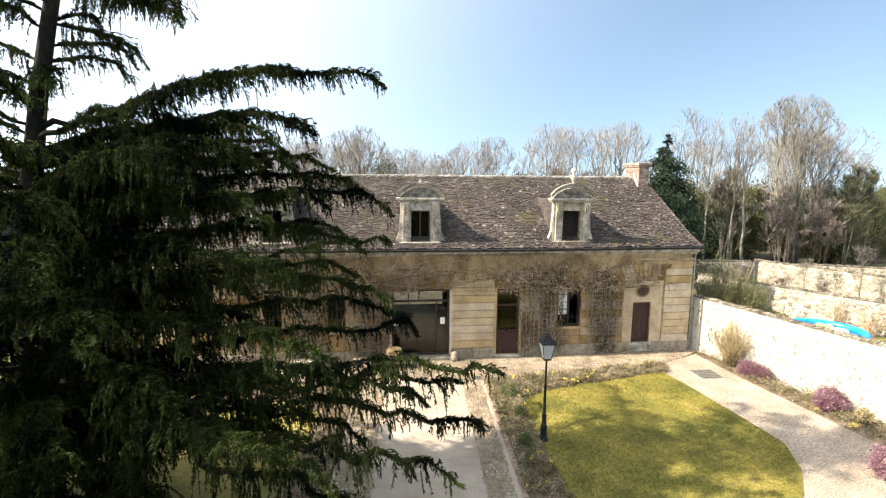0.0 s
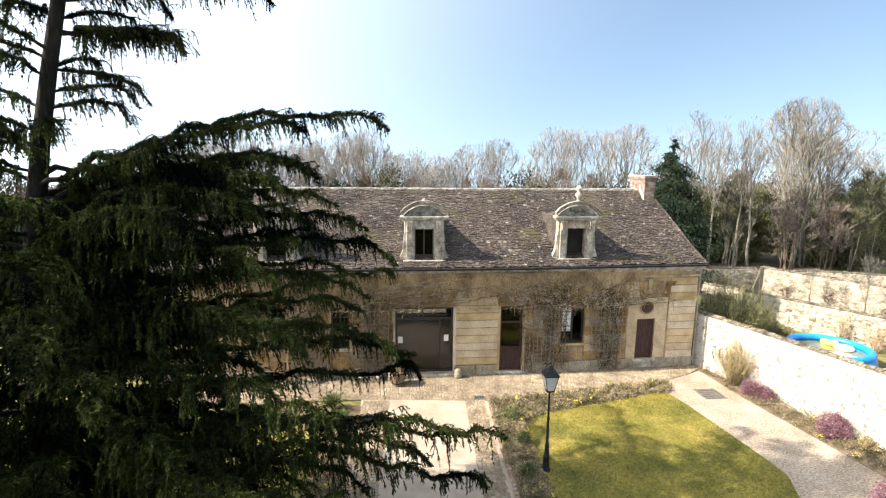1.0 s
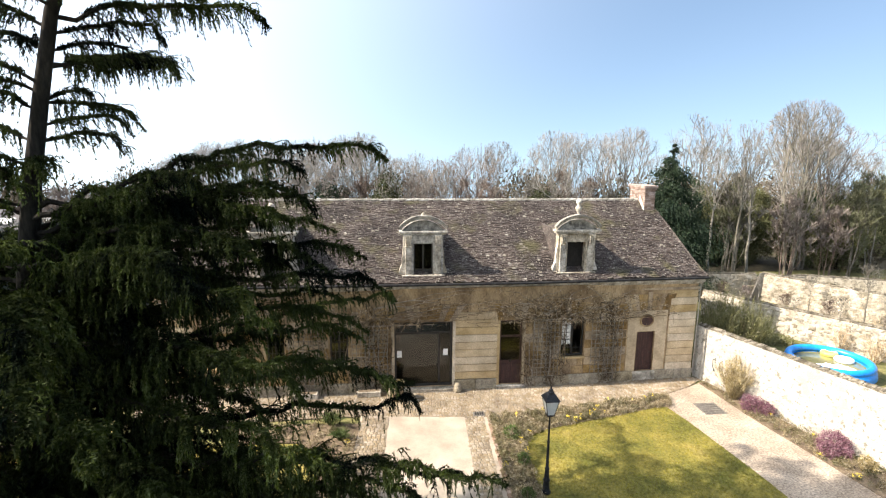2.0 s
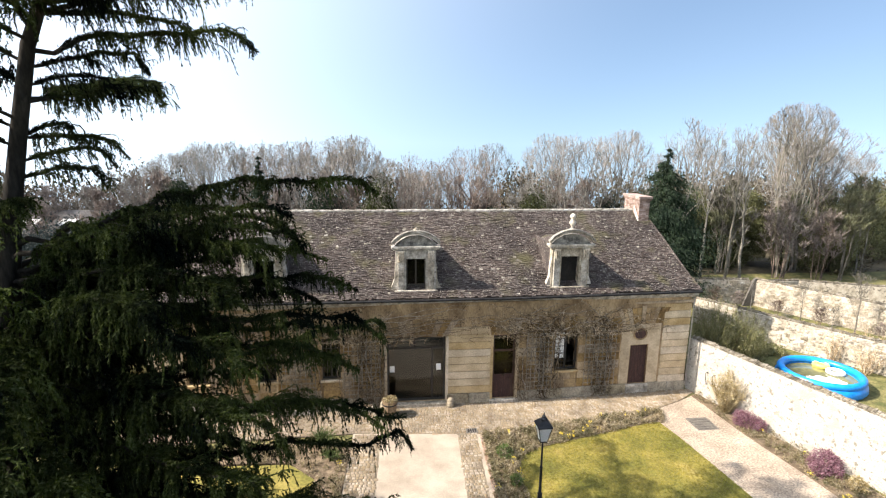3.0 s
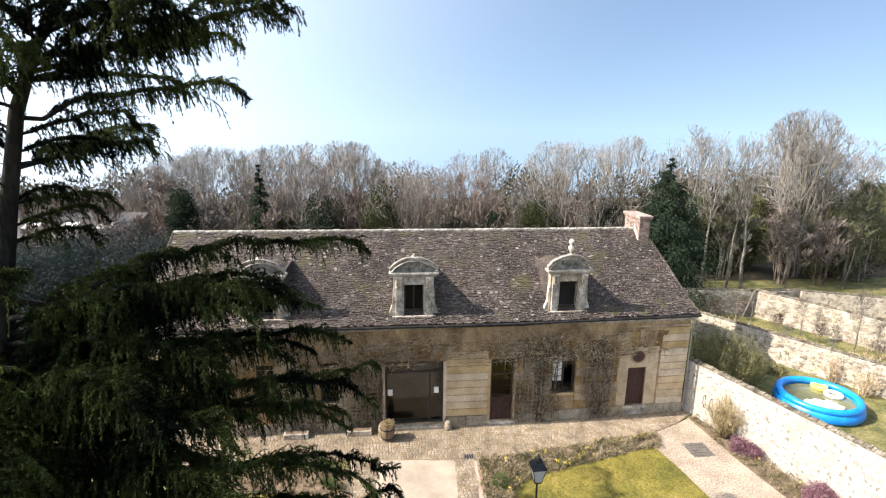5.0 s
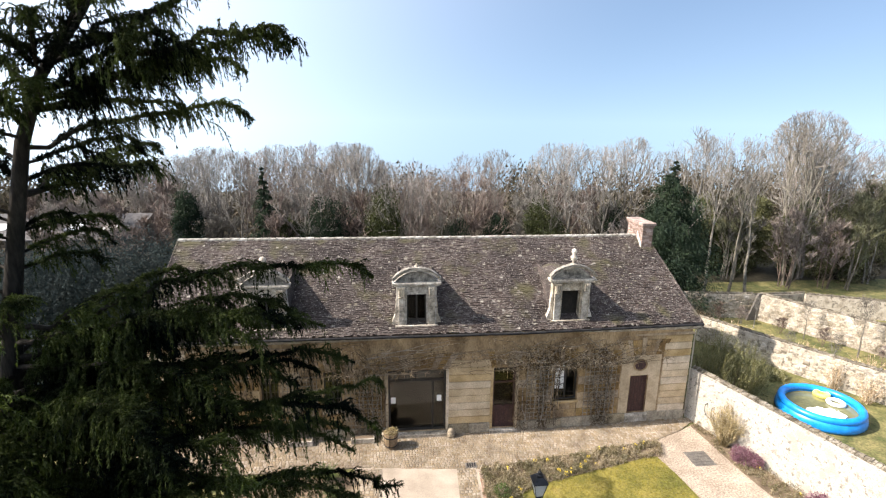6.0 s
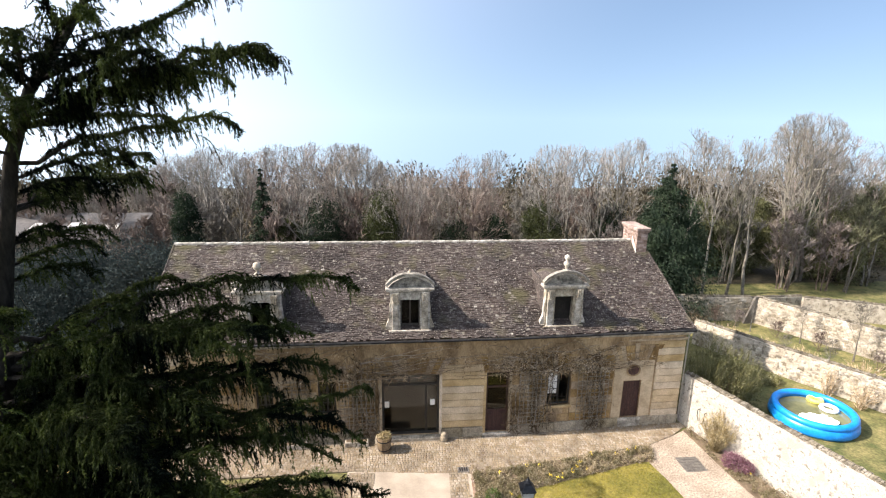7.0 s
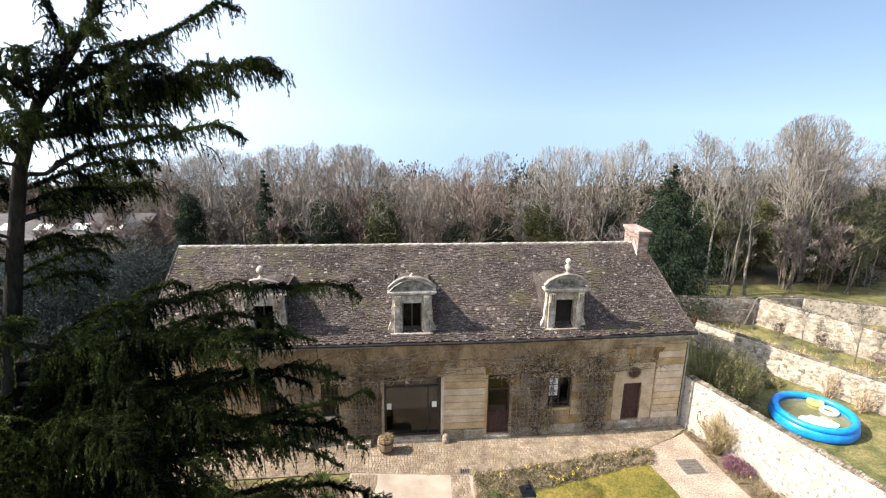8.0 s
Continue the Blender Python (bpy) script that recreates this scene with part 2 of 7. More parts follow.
TWIG_RED = mat("sunlit_reddish_twigs", (0.132, 0.106, 0.090), (0.255, 0.206, 0.176), 1.5, 8, bump=0.0, spread="object", vary=0.2)
FIR = mat("dark_fir_needles", (0.012, 0.022, 0.015), (0.034, 0.050, 0.028), 0.6, 4, bump=0.0, spread="island", vary=0.35, through_light=0.12, spec=0.06)
YEW = mat("yew_leaves", (0.022, 0.03, 0.012), (0.06, 0.068, 0.026), 0.6, 4, bump=0.0, spread="island", vary=0.45, through_light=0.2, spec=0.08)
PINE = mat("olive_pine_leaves", (0.066, 0.074, 0.036), (0.170, 0.172, 0.080), 0.6, 4, bump=0.0, spread="island", vary=0.4, through_light=0.25, spec=0.08)
SHRUB = mat("grey_green_shrub", (0.07, 0.075, 0.03), (0.2, 0.19, 0.085), 1.0, 6, bump=0.0, spread="island", vary=0.4, through_light=0.2)
STRAW = mat("straw_twigs", (0.2, 0.155, 0.08), (0.42, 0.34, 0.18), 2.0, 20, bump=0.0, spread="island", vary=0.3, through_light=0.15)
HEATHER = mat("purple_heather", (0.11, 0.05, 0.068), (0.26, 0.13, 0.165), 3.0, 20, bump=0.0, spread="island", vary=0.35, through_light=0.2)
BEDLEAF = mat("bed_plants", (0.11, 0.1, 0.045), (0.3, 0.24, 0.15), 1.2, 8, bump=0.0, spread="island", vary=0.5, through_light=0.2, third=(0.34, 0.26, 0.17))
YELLOW = mat("yellow_petals", (0.6, 0.45, 0.03), (0.8, 0.65, 0.1), 5.0, 20, bump=0.0, fine_amount=0.1)
POOL_BLUE = mat("blue_vinyl", (0.0, 0.18, 0.6), (0.005, 0.26, 0.75), 2.0, 8, rough=0.35, bump=0.05, fine_amount=0.06, spec=0.5)
VINYL_WHITE = mat("white_vinyl", (0.7, 0.72, 0.72), (0.82, 0.83, 0.82), 2.0, 8, rough=0.4, bump=0.05, fine_amount=0.06)
VINYL_YELLOW = mat("yellow_vinyl", (0.65, 0.58, 0.1), (0.8, 0.72, 0.2), 2.0, 8, rough=0.4, bump=0.05, fine_amount=0.06)
POND = mat("green_still_water", (0.1, 0.1, 0.045), (0.17, 0.165, 0.075), 1.0, 6, rough=0.08, bump=0.03, spec=0.5, fine_amount=0.1)
BARN_ROOF = mat("barn_sheet_roof", (0.04, 0.037, 0.036), (0.08, 0.073, 0.07), 0.3, 3, rough=0.6, bump=0.1)
BARN_WALL = mat("barn_wall", (0.12, 0.1, 0.08), (0.2, 0.17, 0.14), 0.5, 3, bump=0.1)
BARN_LIGHT = mat("pale_roof_sheet", (0.45, 0.45, 0.43), (0.6, 0.6, 0.58), 0.5, 3, rough=0.5, bump=0.1)
BOX_LEAF = mat("fresh_green_leaves", (0.035, 0.06, 0.015), (0.11, 0.15, 0.04), 2.0, 10, bump=0.0, spread="island", vary=0.35, through_light=0.2)


# ---------------------------------------------------------------- building helpers
class Geo:
    """Vertices and faces that become one mesh."""

    def __init__(self):
        self.v, self.f = [], []

    def add(self, verts, faces):
        o = len(self.v)
        self.v += [tuple(p) for p in verts]
        self.f += [tuple(i + o for i in f) for f in faces]
        return self

    def box(self, x0, x1, y0, y1, z0, z1):
        return self.add([(x0, y0, z0), (x1, y0, z0), (x1, y1, z0), (x0, y1, z0), (x0, y0, z1), (x1, y0, z1), (x1, y1, z1), (x0, y1, z1)],
                        [(0, 3, 2, 1), (4, 5, 6, 7), (0, 1, 5, 4), (1, 2, 6, 5), (2, 3, 7, 6), (3, 0, 4, 7)])

    def block(self, x0, x1, y0, y1, z0, z1, c=0.015):
        """A box with chamfered edges."""
        lo, hi = (x0, y0, z0), (x1, y1, z1)
        idx, verts = {}, []
        for sx in (0, 1):
            for sy in (0, 1):
                for sz in (0, 1):
                    s = (sx, sy, sz)
                    for a in range(3):
                        p = [(hi[k] if s[k] else lo[k]) + (0 if k == a else (-c if s[k] else c)) for k in range(3)]
                        idx[s, a] = len(verts)
                        verts.append(p)
        faces = []
        for a in range(3):
            b, d = (a + 1) % 3, (a + 2) % 3
            for side in (0, 1):
                q = []
                for u, w in ((0, 0), (1, 0), (1, 1), (0, 1)):
                    s = [0, 0, 0]
                    s[a], s[b], s[d] = side, u, w
                    q.append(idx[tuple(s), a])
                faces.append(q if side else q[::-1])
            for u in (0, 1):
                for w in (0, 1):
                    s0, s1 = [0, 0, 0], [0, 0, 0]
                    s0[b] = s1[b] = u
                    s0[d] = s1[d] = w
                    s1[a] = 1
                    q = [idx[tuple(s0), b], idx[tuple(s1), b], idx[tuple(s1), d], idx[tuple(s0), d]]
                    faces.append(q if u != w else q[::-1])
        for (sx, sy, sz) in [(i, j, k) for i in (0, 1) for j in (0, 1) for k in (0, 1)]:
            q = [idx[(sx, sy, sz), 0], idx[(sx, sy, sz), 1], idx[(sx, sy, sz), 2]]
            faces.append(q if (sx + sy + sz) % 2 else q[::-1])
        return self.add(verts, faces)

    def prism(self, outline, y0, y1):
        """An outline in x and z, pushed from y0 to y1."""
        n = len(outline)
        self.add([(x, y0, z) for x, z in outline] + [(x, y1, z) for x, z in outline],
                 [tuple(range(n)), tuple(range(2 * n - 1, n - 1, -1))] + [(i, i + n, (i + 1) % n + n, (i + 1) % n) for i in range(n)])
        return self

    def turned(self, profile, sides=16, x=0.0, y=0.0):
        """A profile of (radius, z), turned about an upright axis."""
        o = len(self.v)
        for r, z in profile:
            for k in range(sides):
                a = 2 * math.pi * k / sides
                self.v.append((x + r * math.cos(a), y + r * math.sin(a), z))
        for j in range(len(profile) - 1):
            for k in range(sides):
                a, b = o + j * sides + k, o + j * sides + (k + 1) % sides
                self.f.append((a, b, b + sides, a + sides))
        self.f.append(tuple(o + k for k in range(sides))[::-1])
        e = o + (len(profile) - 1) * sides
        self.f.append(tuple(e + k for k in range(sides)))
        return self

    def tube(self, pts, radii, sides=6):
        """A tapered tube along points."""
        pts = [Vector(p) for p in pts]
        o, up = len(self.v), Vector((0.13, 0.29, 0.95))
        for i, p in enumerate(pts):
            d = (pts[min(i + 1, len(pts) - 1)] - pts[max(i - 1, 0)]).normalized()
            a = d.cross(up)
            if a.length < 1e-3:
                a = d.cross(Vector((1, 0, 0)))
            a.normalize()
            b = d.cross(a)
            r = radii[i] if hasattr(radii, "__len__") else radii
            for k in range(sides):
                t = 2 * math.pi * k / sides
                self.v.append(tuple(p + (a * math.cos(t) + b * math.sin(t)) * r))
        for i in range(len(pts) - 1):
            for k in range(sides):
                q = o + i * sides + k, o + i * sides + (k + 1) % sides
                self.f.append((q[0], q[1], q[1] + sides, q[0] + sides))
        self.f.append(tuple(o + k for k in range(sides)))
        e = o + (len(pts) - 1) * sides
        self.f.append(tuple(e + k for k in range(sides))[::-1])
        return self

    def torus(self, x, y, z, big, small, n=40, m=12, squash=1.0):
        o = len(self.v)
        for i in range(n):
            a = 2 * math.pi * i / n
            for j in range(m):
                t = 2 * math.pi * j / m
                r = big + small * math.cos(t)
                self.v.append((x + r * math.cos(a), y + r * math.sin(a), z + small * squash * math.sin(t)))
        for i in range(n):
            for j in range(m):
                a, b, c, d = i * m + j, ((i + 1) % n) * m + j, ((i + 1) % n) * m + (j + 1) % m, i * m + (j + 1) % m
                self.f.append((o + a, o + b, o + c, o + d))
        return self

    def mesh(self, name, shift=(0, 0, 0)):
        me = bpy.data.meshes.new(name)
        me.from_pydata([(x - shift[0], y - shift[1], z - shift[2]) for x, y, z in self.v], [], self.f)
        me.update()
        return me


def tri_mesh(name, tris, shift=(0, 0, 0)):
    """A mesh of loose triangles from an array n x 3 x 3."""
    tris = np.asarray(tris, np.float32) - np.asarray(shift, np.float32)
    n = len(tris)
    me = bpy.data.meshes.new(name)
    me.vertices.add(n * 3)
    me.vertices.foreach_set("co", tris.reshape(-1))
    me.loops.add(n * 3)
    me.loops.foreach_set("vertex_index", np.arange(n * 3, dtype=np.int32))
    me.polygons.add(n)
    me.polygons.foreach_set("loop_start", np.arange(0, n * 3, 3, dtype=np.int32))
    me.update(calc_edges=True)
    return me


def spot(ob):
    p = Vector((0, 0, 0))
    while ob:
        p, ob = p + ob.location, ob.parent
    return p


def part(name, geo, material, parent, label="", smooth=False):
    """One mesh under a thing or a part; geo is in world metres."""
    me = geo.mesh(name, spot(parent)) if isinstance(geo, Geo) else tri_mesh(name, geo, spot(parent))
    me.materials.append(material)
    if smooth:
        me.polygons.foreach_set("use_smooth", [True] * len(me.polygons))
    ob = new(name, me)
    ob.parent = parent
    return tagged(ob, label)


def thing(name, at, label, category, group="", kind=""):
    ob = new(name)
    ob.location = at
    ob.empty_display_size = 0.2
    return tagged(ob, label, category, group, kind)


def piece(name, geo, material, label, category="", group="", kind="", smooth=False):
    """A thing that is one mesh."""
    me = geo.mesh(name) if isinstance(geo, Geo) else tri_mesh(name, geo)
    me.materials.append(material)
    if smooth:
        me.polygons.foreach_set("use_smooth", [True] * len(me.polygons))
    return tagged(new(name, me), label, category, group, kind)


def wall_grid(x0, x1, z0, z1, y0, y1, holes):
    """A wall along x with openings that go through it."""
    g = Geo()
    xs = sorted({x0, x1, *[h[0] for h in holes], *[h[1] for h in holes]})
    zs = sorted({z0, z1, *[h[2] for h in holes], *[h[3] for h in holes]})

    def solid(i, j):
        if not (0 <= i < len(xs) - 1 and 0 <= j < len(zs) - 1):
            return False
        cx, cz = (xs[i] + xs[i + 1]) / 2, (zs[j] + zs[j + 1]) / 2
        return not any(h[0] < cx < h[1] and h[2] < cz < h[3] for h in holes)

    for i in range(len(xs) - 1):
        for j in range(len(zs) - 1):
            if not solid(i, j):
                continue
            a, b, c, d = xs[i], xs[i + 1], zs[j], zs[j + 1]
            g.add([(a, y0, c), (b, y0, c), (b, y0, d), (a, y0, d)], [(0, 1, 2, 3)])
            g.add([(a, y1, c), (b, y1, c), (b, y1, d), (a, y1, d)], [(3, 2, 1, 0)])
            if not solid(i - 1, j):
                g.add([(a, y0, c), (a, y1, c), (a, y1, d), (a, y0, d)], [(3, 2, 1, 0)])
            if not solid(i + 1, j):
                g.add([(b, y0, c), (b, y1, c), (b, y1, d), (b, y0, d)], [(0, 1, 2, 3)])
            if not solid(i, j - 1):
                g.add([(a, y0, c), (b, y0, c), (b, y1, c), (a, y1, c)], [(3, 2, 1, 0)])
            if not solid(i, j + 1):
                g.add([(a, y0, d), (b, y0, d), (b, y1, d), (a, y1, d)], [(0, 1, 2, 3)])
    return g


def slab(outline, z0, z1):
    """A ground layer with a thickness, from an outline run counter-clockwise."""
    g = Geo()
    n = len(outline)
    g.add([(x, y, z0) for x, y in outline] + [(x, y, z1) for x, y in outline],
          [tuple(range(n, 2 * n))] + [(i, (i + 1) % n, (i + 1) % n + n, i + n) for i in range(n)])
    return g


def inside(x, y, outline):
    hit = False
    n = len(outline)
    for i in range(n):
        (xa, ya), (xb, yb) = outline[i], outline[(i + 1) % n]
        if (ya > y) != (yb > y) and x < (xb - xa) * (y - ya) / (yb - ya) + xa:
            hit = not hit
    return hit


# ---------------------------------------------------------------- plants
def bent(a, b, n, arch, droop, rng, wob=0.0, peak=1.0):
    """Points from a to b with an upward arch and a drooping end."""
    t = np.linspace(0, 1, n)[:, None]
    a, b = np.array(a, float), np.array(b, float)
    p = a + (b - a) * t
    t = t ** peak
    p[:, 2] += (arch * 4 * t * (1 - t))[:, 0]
    p[:, 2] -= droop * (np.maximum(t[:, 0] - 0.8, 0) / 0.2) ** 2
    if wob:
        w = rng.normal(0, wob, (n, 3))
        w[0] = w[-1] = 0
        p += w
    return p


def along(p, count, rng, lo=0.0, hi=1.0):
    """Random places on a polyline, with their directions."""
    s = rng.uniform(lo, hi, count) * (len(p) - 1)
    i = np.minimum(s.astype(int), len(p) - 2)
    f = (s - i)[:, None]
    d = p[i + 1] - p[i]
    return p[i] * (1 - f) + p[i + 1] * f, d / (np.linalg.norm(d, axis=1)[:, None] + 1e-9), s / (len(p) - 1)


def needle_tris(at, way, length, width, rng, splay=0.9):
    """Slim triangles set round given places along given ways."""
    n = len(at)
    r = rng.normal(0, 1, (n, 3))
    d = way + splay * r / np.linalg.norm(r, axis=1)[:, None]
    d /= np.linalg.norm(d, axis=1)[:, None]
    side = np.cross(d, rng.normal(0, 1, (n, 3)))
    side /= np.linalg.norm(side, axis=1)[:, None] + 1e-9
    L = length * rng.uniform(0.6, 1.3, (n, 1))
    w = width * rng.uniform(0.7, 1.3, (n, 1))
    return np.stack([at - side * w / 2, at + side * w / 2, at + d * L], 1)


def ribbons(lines, widths, rng):
    """Flat tapering ribbons along polylines (k x n x 3), two triangles a step."""
    lines = np.asarray(lines, float)
    k, n, _ = lines.shape
    d = lines[:, -1] - lines[:, 0]
    side = np.cross(d, rng.normal(0, 1, (k, 3)))
    side /= np.linalg.norm(side, axis=1)[:, None] + 1e-9
    out = []
    for i in range(n - 1):
        w0 = np.asarray(widths)[:, None] * (1 - i / n) / 2
        w1 = np.asarray(widths)[:, None] * (1 - (i + 1) / n) / 2
        a, b = lines[:, i], lines[:, i + 1]
        out.append(np.stack([a - side * w0, a + side * w0, b + side * w1], 1))
        out.append(np.stack([a - side * w0, b + side * w1, b - side * w1], 1))
    return np.concatenate(out)


def cedar_branch(base, tip, thick, rng, arch=0.4, droop=0.35, dense=1.0, spread=1.0, leaf=(0.08, 0.026, 75), sprigs=12):
    """A limb and the needles of its branchlets and hanging twigs."""
    base, tip = np.array(base, float), np.array(tip, float) + [0, 0, droop]
    length = np.linalg.norm(tip - base)
    n = max(8, int(length * 2.2))
    limb = bent(base, tip, n, arch, droop, rng, 0.01 * length, 1.3)
    radii = thick * (1 - np.linspace(0, 1, n)) ** 0.8 + 0.008
    needles, twigs = [], []
    flat = np.array([-(tip - base)[1], (tip - base)[0], 0.0])
    flat /= np.linalg.norm(flat) + 1e-9
    ahead = (tip - base) / length
    count = int(length * sprigs * dense)
    at, way, s = along(limb, count, rng, 0.1, 0.99)
    tuft = rng.uniform(0, 6.28, 2)
    for i in range(count):
        # sprays come in tufts, with thinner stretches between
        lush = 0.72 + 0.3 * math.sin(s[i] * length * 5.2 + tuft[0]) + 0.22 * math.sin(s[i] * length * 2.1 + tuft[1])
        reach = (0.28 + 1.5 * spread * (1 - s[i]) ** 0.8 * min(1.0, s[i] * 3.2)) * rng.uniform(0.45, 1.25) * max(0.35, lush)
        side = flat * (1 if i % 2 else -1) * rng.uniform(0.4, 1.0) + ahead * rng.uniform(0.35, 0.9)
        side /= np.linalg.norm(side)
        side[2] += rng.normal(0.05, 0.16)
        end = at[i] + side * reach + np.array([0, 0, -reach * rng.uniform(0.05, 0.42)])
        sprig = bent(at[i], end, 6, 0.07, 0.12 * reach, rng)
        twigs.append(sprig)
        hang = max(2, int(reach * 7))
        ha, hw, hs = along(sprig, hang, rng, 0.15, 1.0)
        for j in range(hang):
            drop = rng.uniform(0.08, 0.42) * (0.42 + 0.42 * spread) * (1.7 if rng.random() < 0.14 else 1.0)
            he = ha[j] + hw[j] * drop * rng.uniform(0.1, 0.55) + np.array([0, 0, -drop * rng.uniform(0.7, 1.1)]) + rng.normal(0, 0.05, 3)
            twigs.append(bent(ha[j], he, 6, 0.02, 0.0, rng))
    lines = np.array(twigs)
    seg = lines[:, 1:] - lines[:, :-1]
    lens = np.linalg.norm(seg, axis=2).sum(1)
    per = np.maximum(6, (lens * leaf[2]).astype(int))
    pick = np.repeat(np.arange(len(lines)), per)
    u = rng.uniform(0, 1, len(pick)) * 5
    k = np.minimum(u.astype(int), 4)
    f = (u - k)[:, None]
    pts = lines[pick, k] * (1 - f) + lines[pick, k + 1] * f
    d = lines[pick, k + 1] - lines[pick, k]
    d /= np.linalg.norm(d, axis=1)[:, None] + 1e-9
    needles.append(needle_tris(pts, d, leaf[0], leaf[1], rng, 0.65))
    la, lw, ls = along(limb, int(length * 420), rng, 0.12, 1.0)
    off = rng.normal(0, 1, la.shape)
    off[:, 2] = np.abs(off[:, 2])
    la = la + off / np.linalg.norm(off, axis=1)[:, None] * (thick * (1 - ls) ** 0.8 + 0.05 * rng.random(len(la)))[:, None]
    needles.append(needle_tris(la, lw + off * 0.3, leaf[0] * 1.2, leaf[1] * 1.2, rng, 0.9))
    needles.append(ribbons(lines, np.full(len(lines), 0.014), rng))
    return limb, radii, np.concatenate(needles)


def bare_tree(rng, height, spread=0.33, stems=1, fork=0.35, limbs=9, fine=1.0, twig=0.03, lean=0.0):
    """Triangles of a leafless tree: trunk, limbs, branches and fine twigs."""
    out = []
    lines = {1: [], 2: [], 3: [], 4: []}
    g = Geo()
    trunks = []
    for s in range(stems):
        off = rng.normal(0, 0.25 * (stems > 1), 3) * [1, 1, 0]
        sway = 0.05 if stems == 1 else 0.03
        top = off * 2.2 + np.array([rng.normal(0, sway) * height + lean, rng.normal(0, sway) * height, height * rng.uniform(0.86, 0.96)])
        p = bent(off, top, 9, 0, 0, rng, 0.004 * height)
        r0 = height * 0.0105 / stems ** 0.4 + 0.02
        g.tube(p, list(r0 * (1 - np.linspace(0, 0.93, 9))), 7)
        trunks.append((p, r0))

    def kids(p, count, lo, hi, reach, rise, lvl, n):
        at, way, s = along(p, count, rng, lo, hi)
        a = rng.uniform(0, 2 * math.pi, count)
        for i in range(count):
            lat = np.array([math.cos(a[i]), math.sin(a[i]), 0.0])
            d = lat * rng.uniform(0.5, 1.15) + way[i] * 0.6 + np.array([0, 0, rise * rng.uniform(0.5, 1.3)])
            d /= np.linalg.norm(d)
            L = reach * rng.uniform(0.6, 1.2) * (1.08 - 0.72 * s[i])
            end = at[i] + d * L + np.array([0, 0, L * 0.12])
            lines[lvl].append(bent(at[i], end, n, -0.035 * L, 0, rng, 0.016 * L))

    for p, r0 in trunks:
        kids(p, max(5, limbs // stems if stems > 1 else limbs), fork, 0.97, height * spread * 1.05, 1.25, 1, 6)
    for p in lines[1]:
        kids(p, 5, 0.3, 1.0, height * spread * 0.58, 0.65, 2, 5)
    for p in lines[2]:
        kids(p, 6 if fine > 0.9 else 4, 0.35, 1.0, height * spread * 0.34, 0.5, 3, 4)
    for p in lines[3]:
        kids(p, max(2, int(4 * fine)), 0.15, 1.0, height * spread * 0.2, 0.4, 4, 3)
    for p in lines[1]:
        g.tube(p, list(height * 0.0040 * (1 - np.linspace(0, 0.85, len(p)))), 5)
    for p in lines[2]:
        g.tube(p, list(height * 0.0019 * (1 - np.linspace(0, 0.8, len(p)))), 3)
    v = np.array(g.v)
    tri = []
    for f in g.f:
        for i in range(1, len(f) - 1):
            tri.append((f[0], f[i], f[i + 1]))
    solid = v[np.array(tri)]
    fine_tris = [ribbons(lines[3], np.full(len(lines[3]), twig * 1.4), rng), ribbons(lines[4], np.full(len(lines[4]), twig), rng)]
    return solid, np.concatenate(fine_tris)


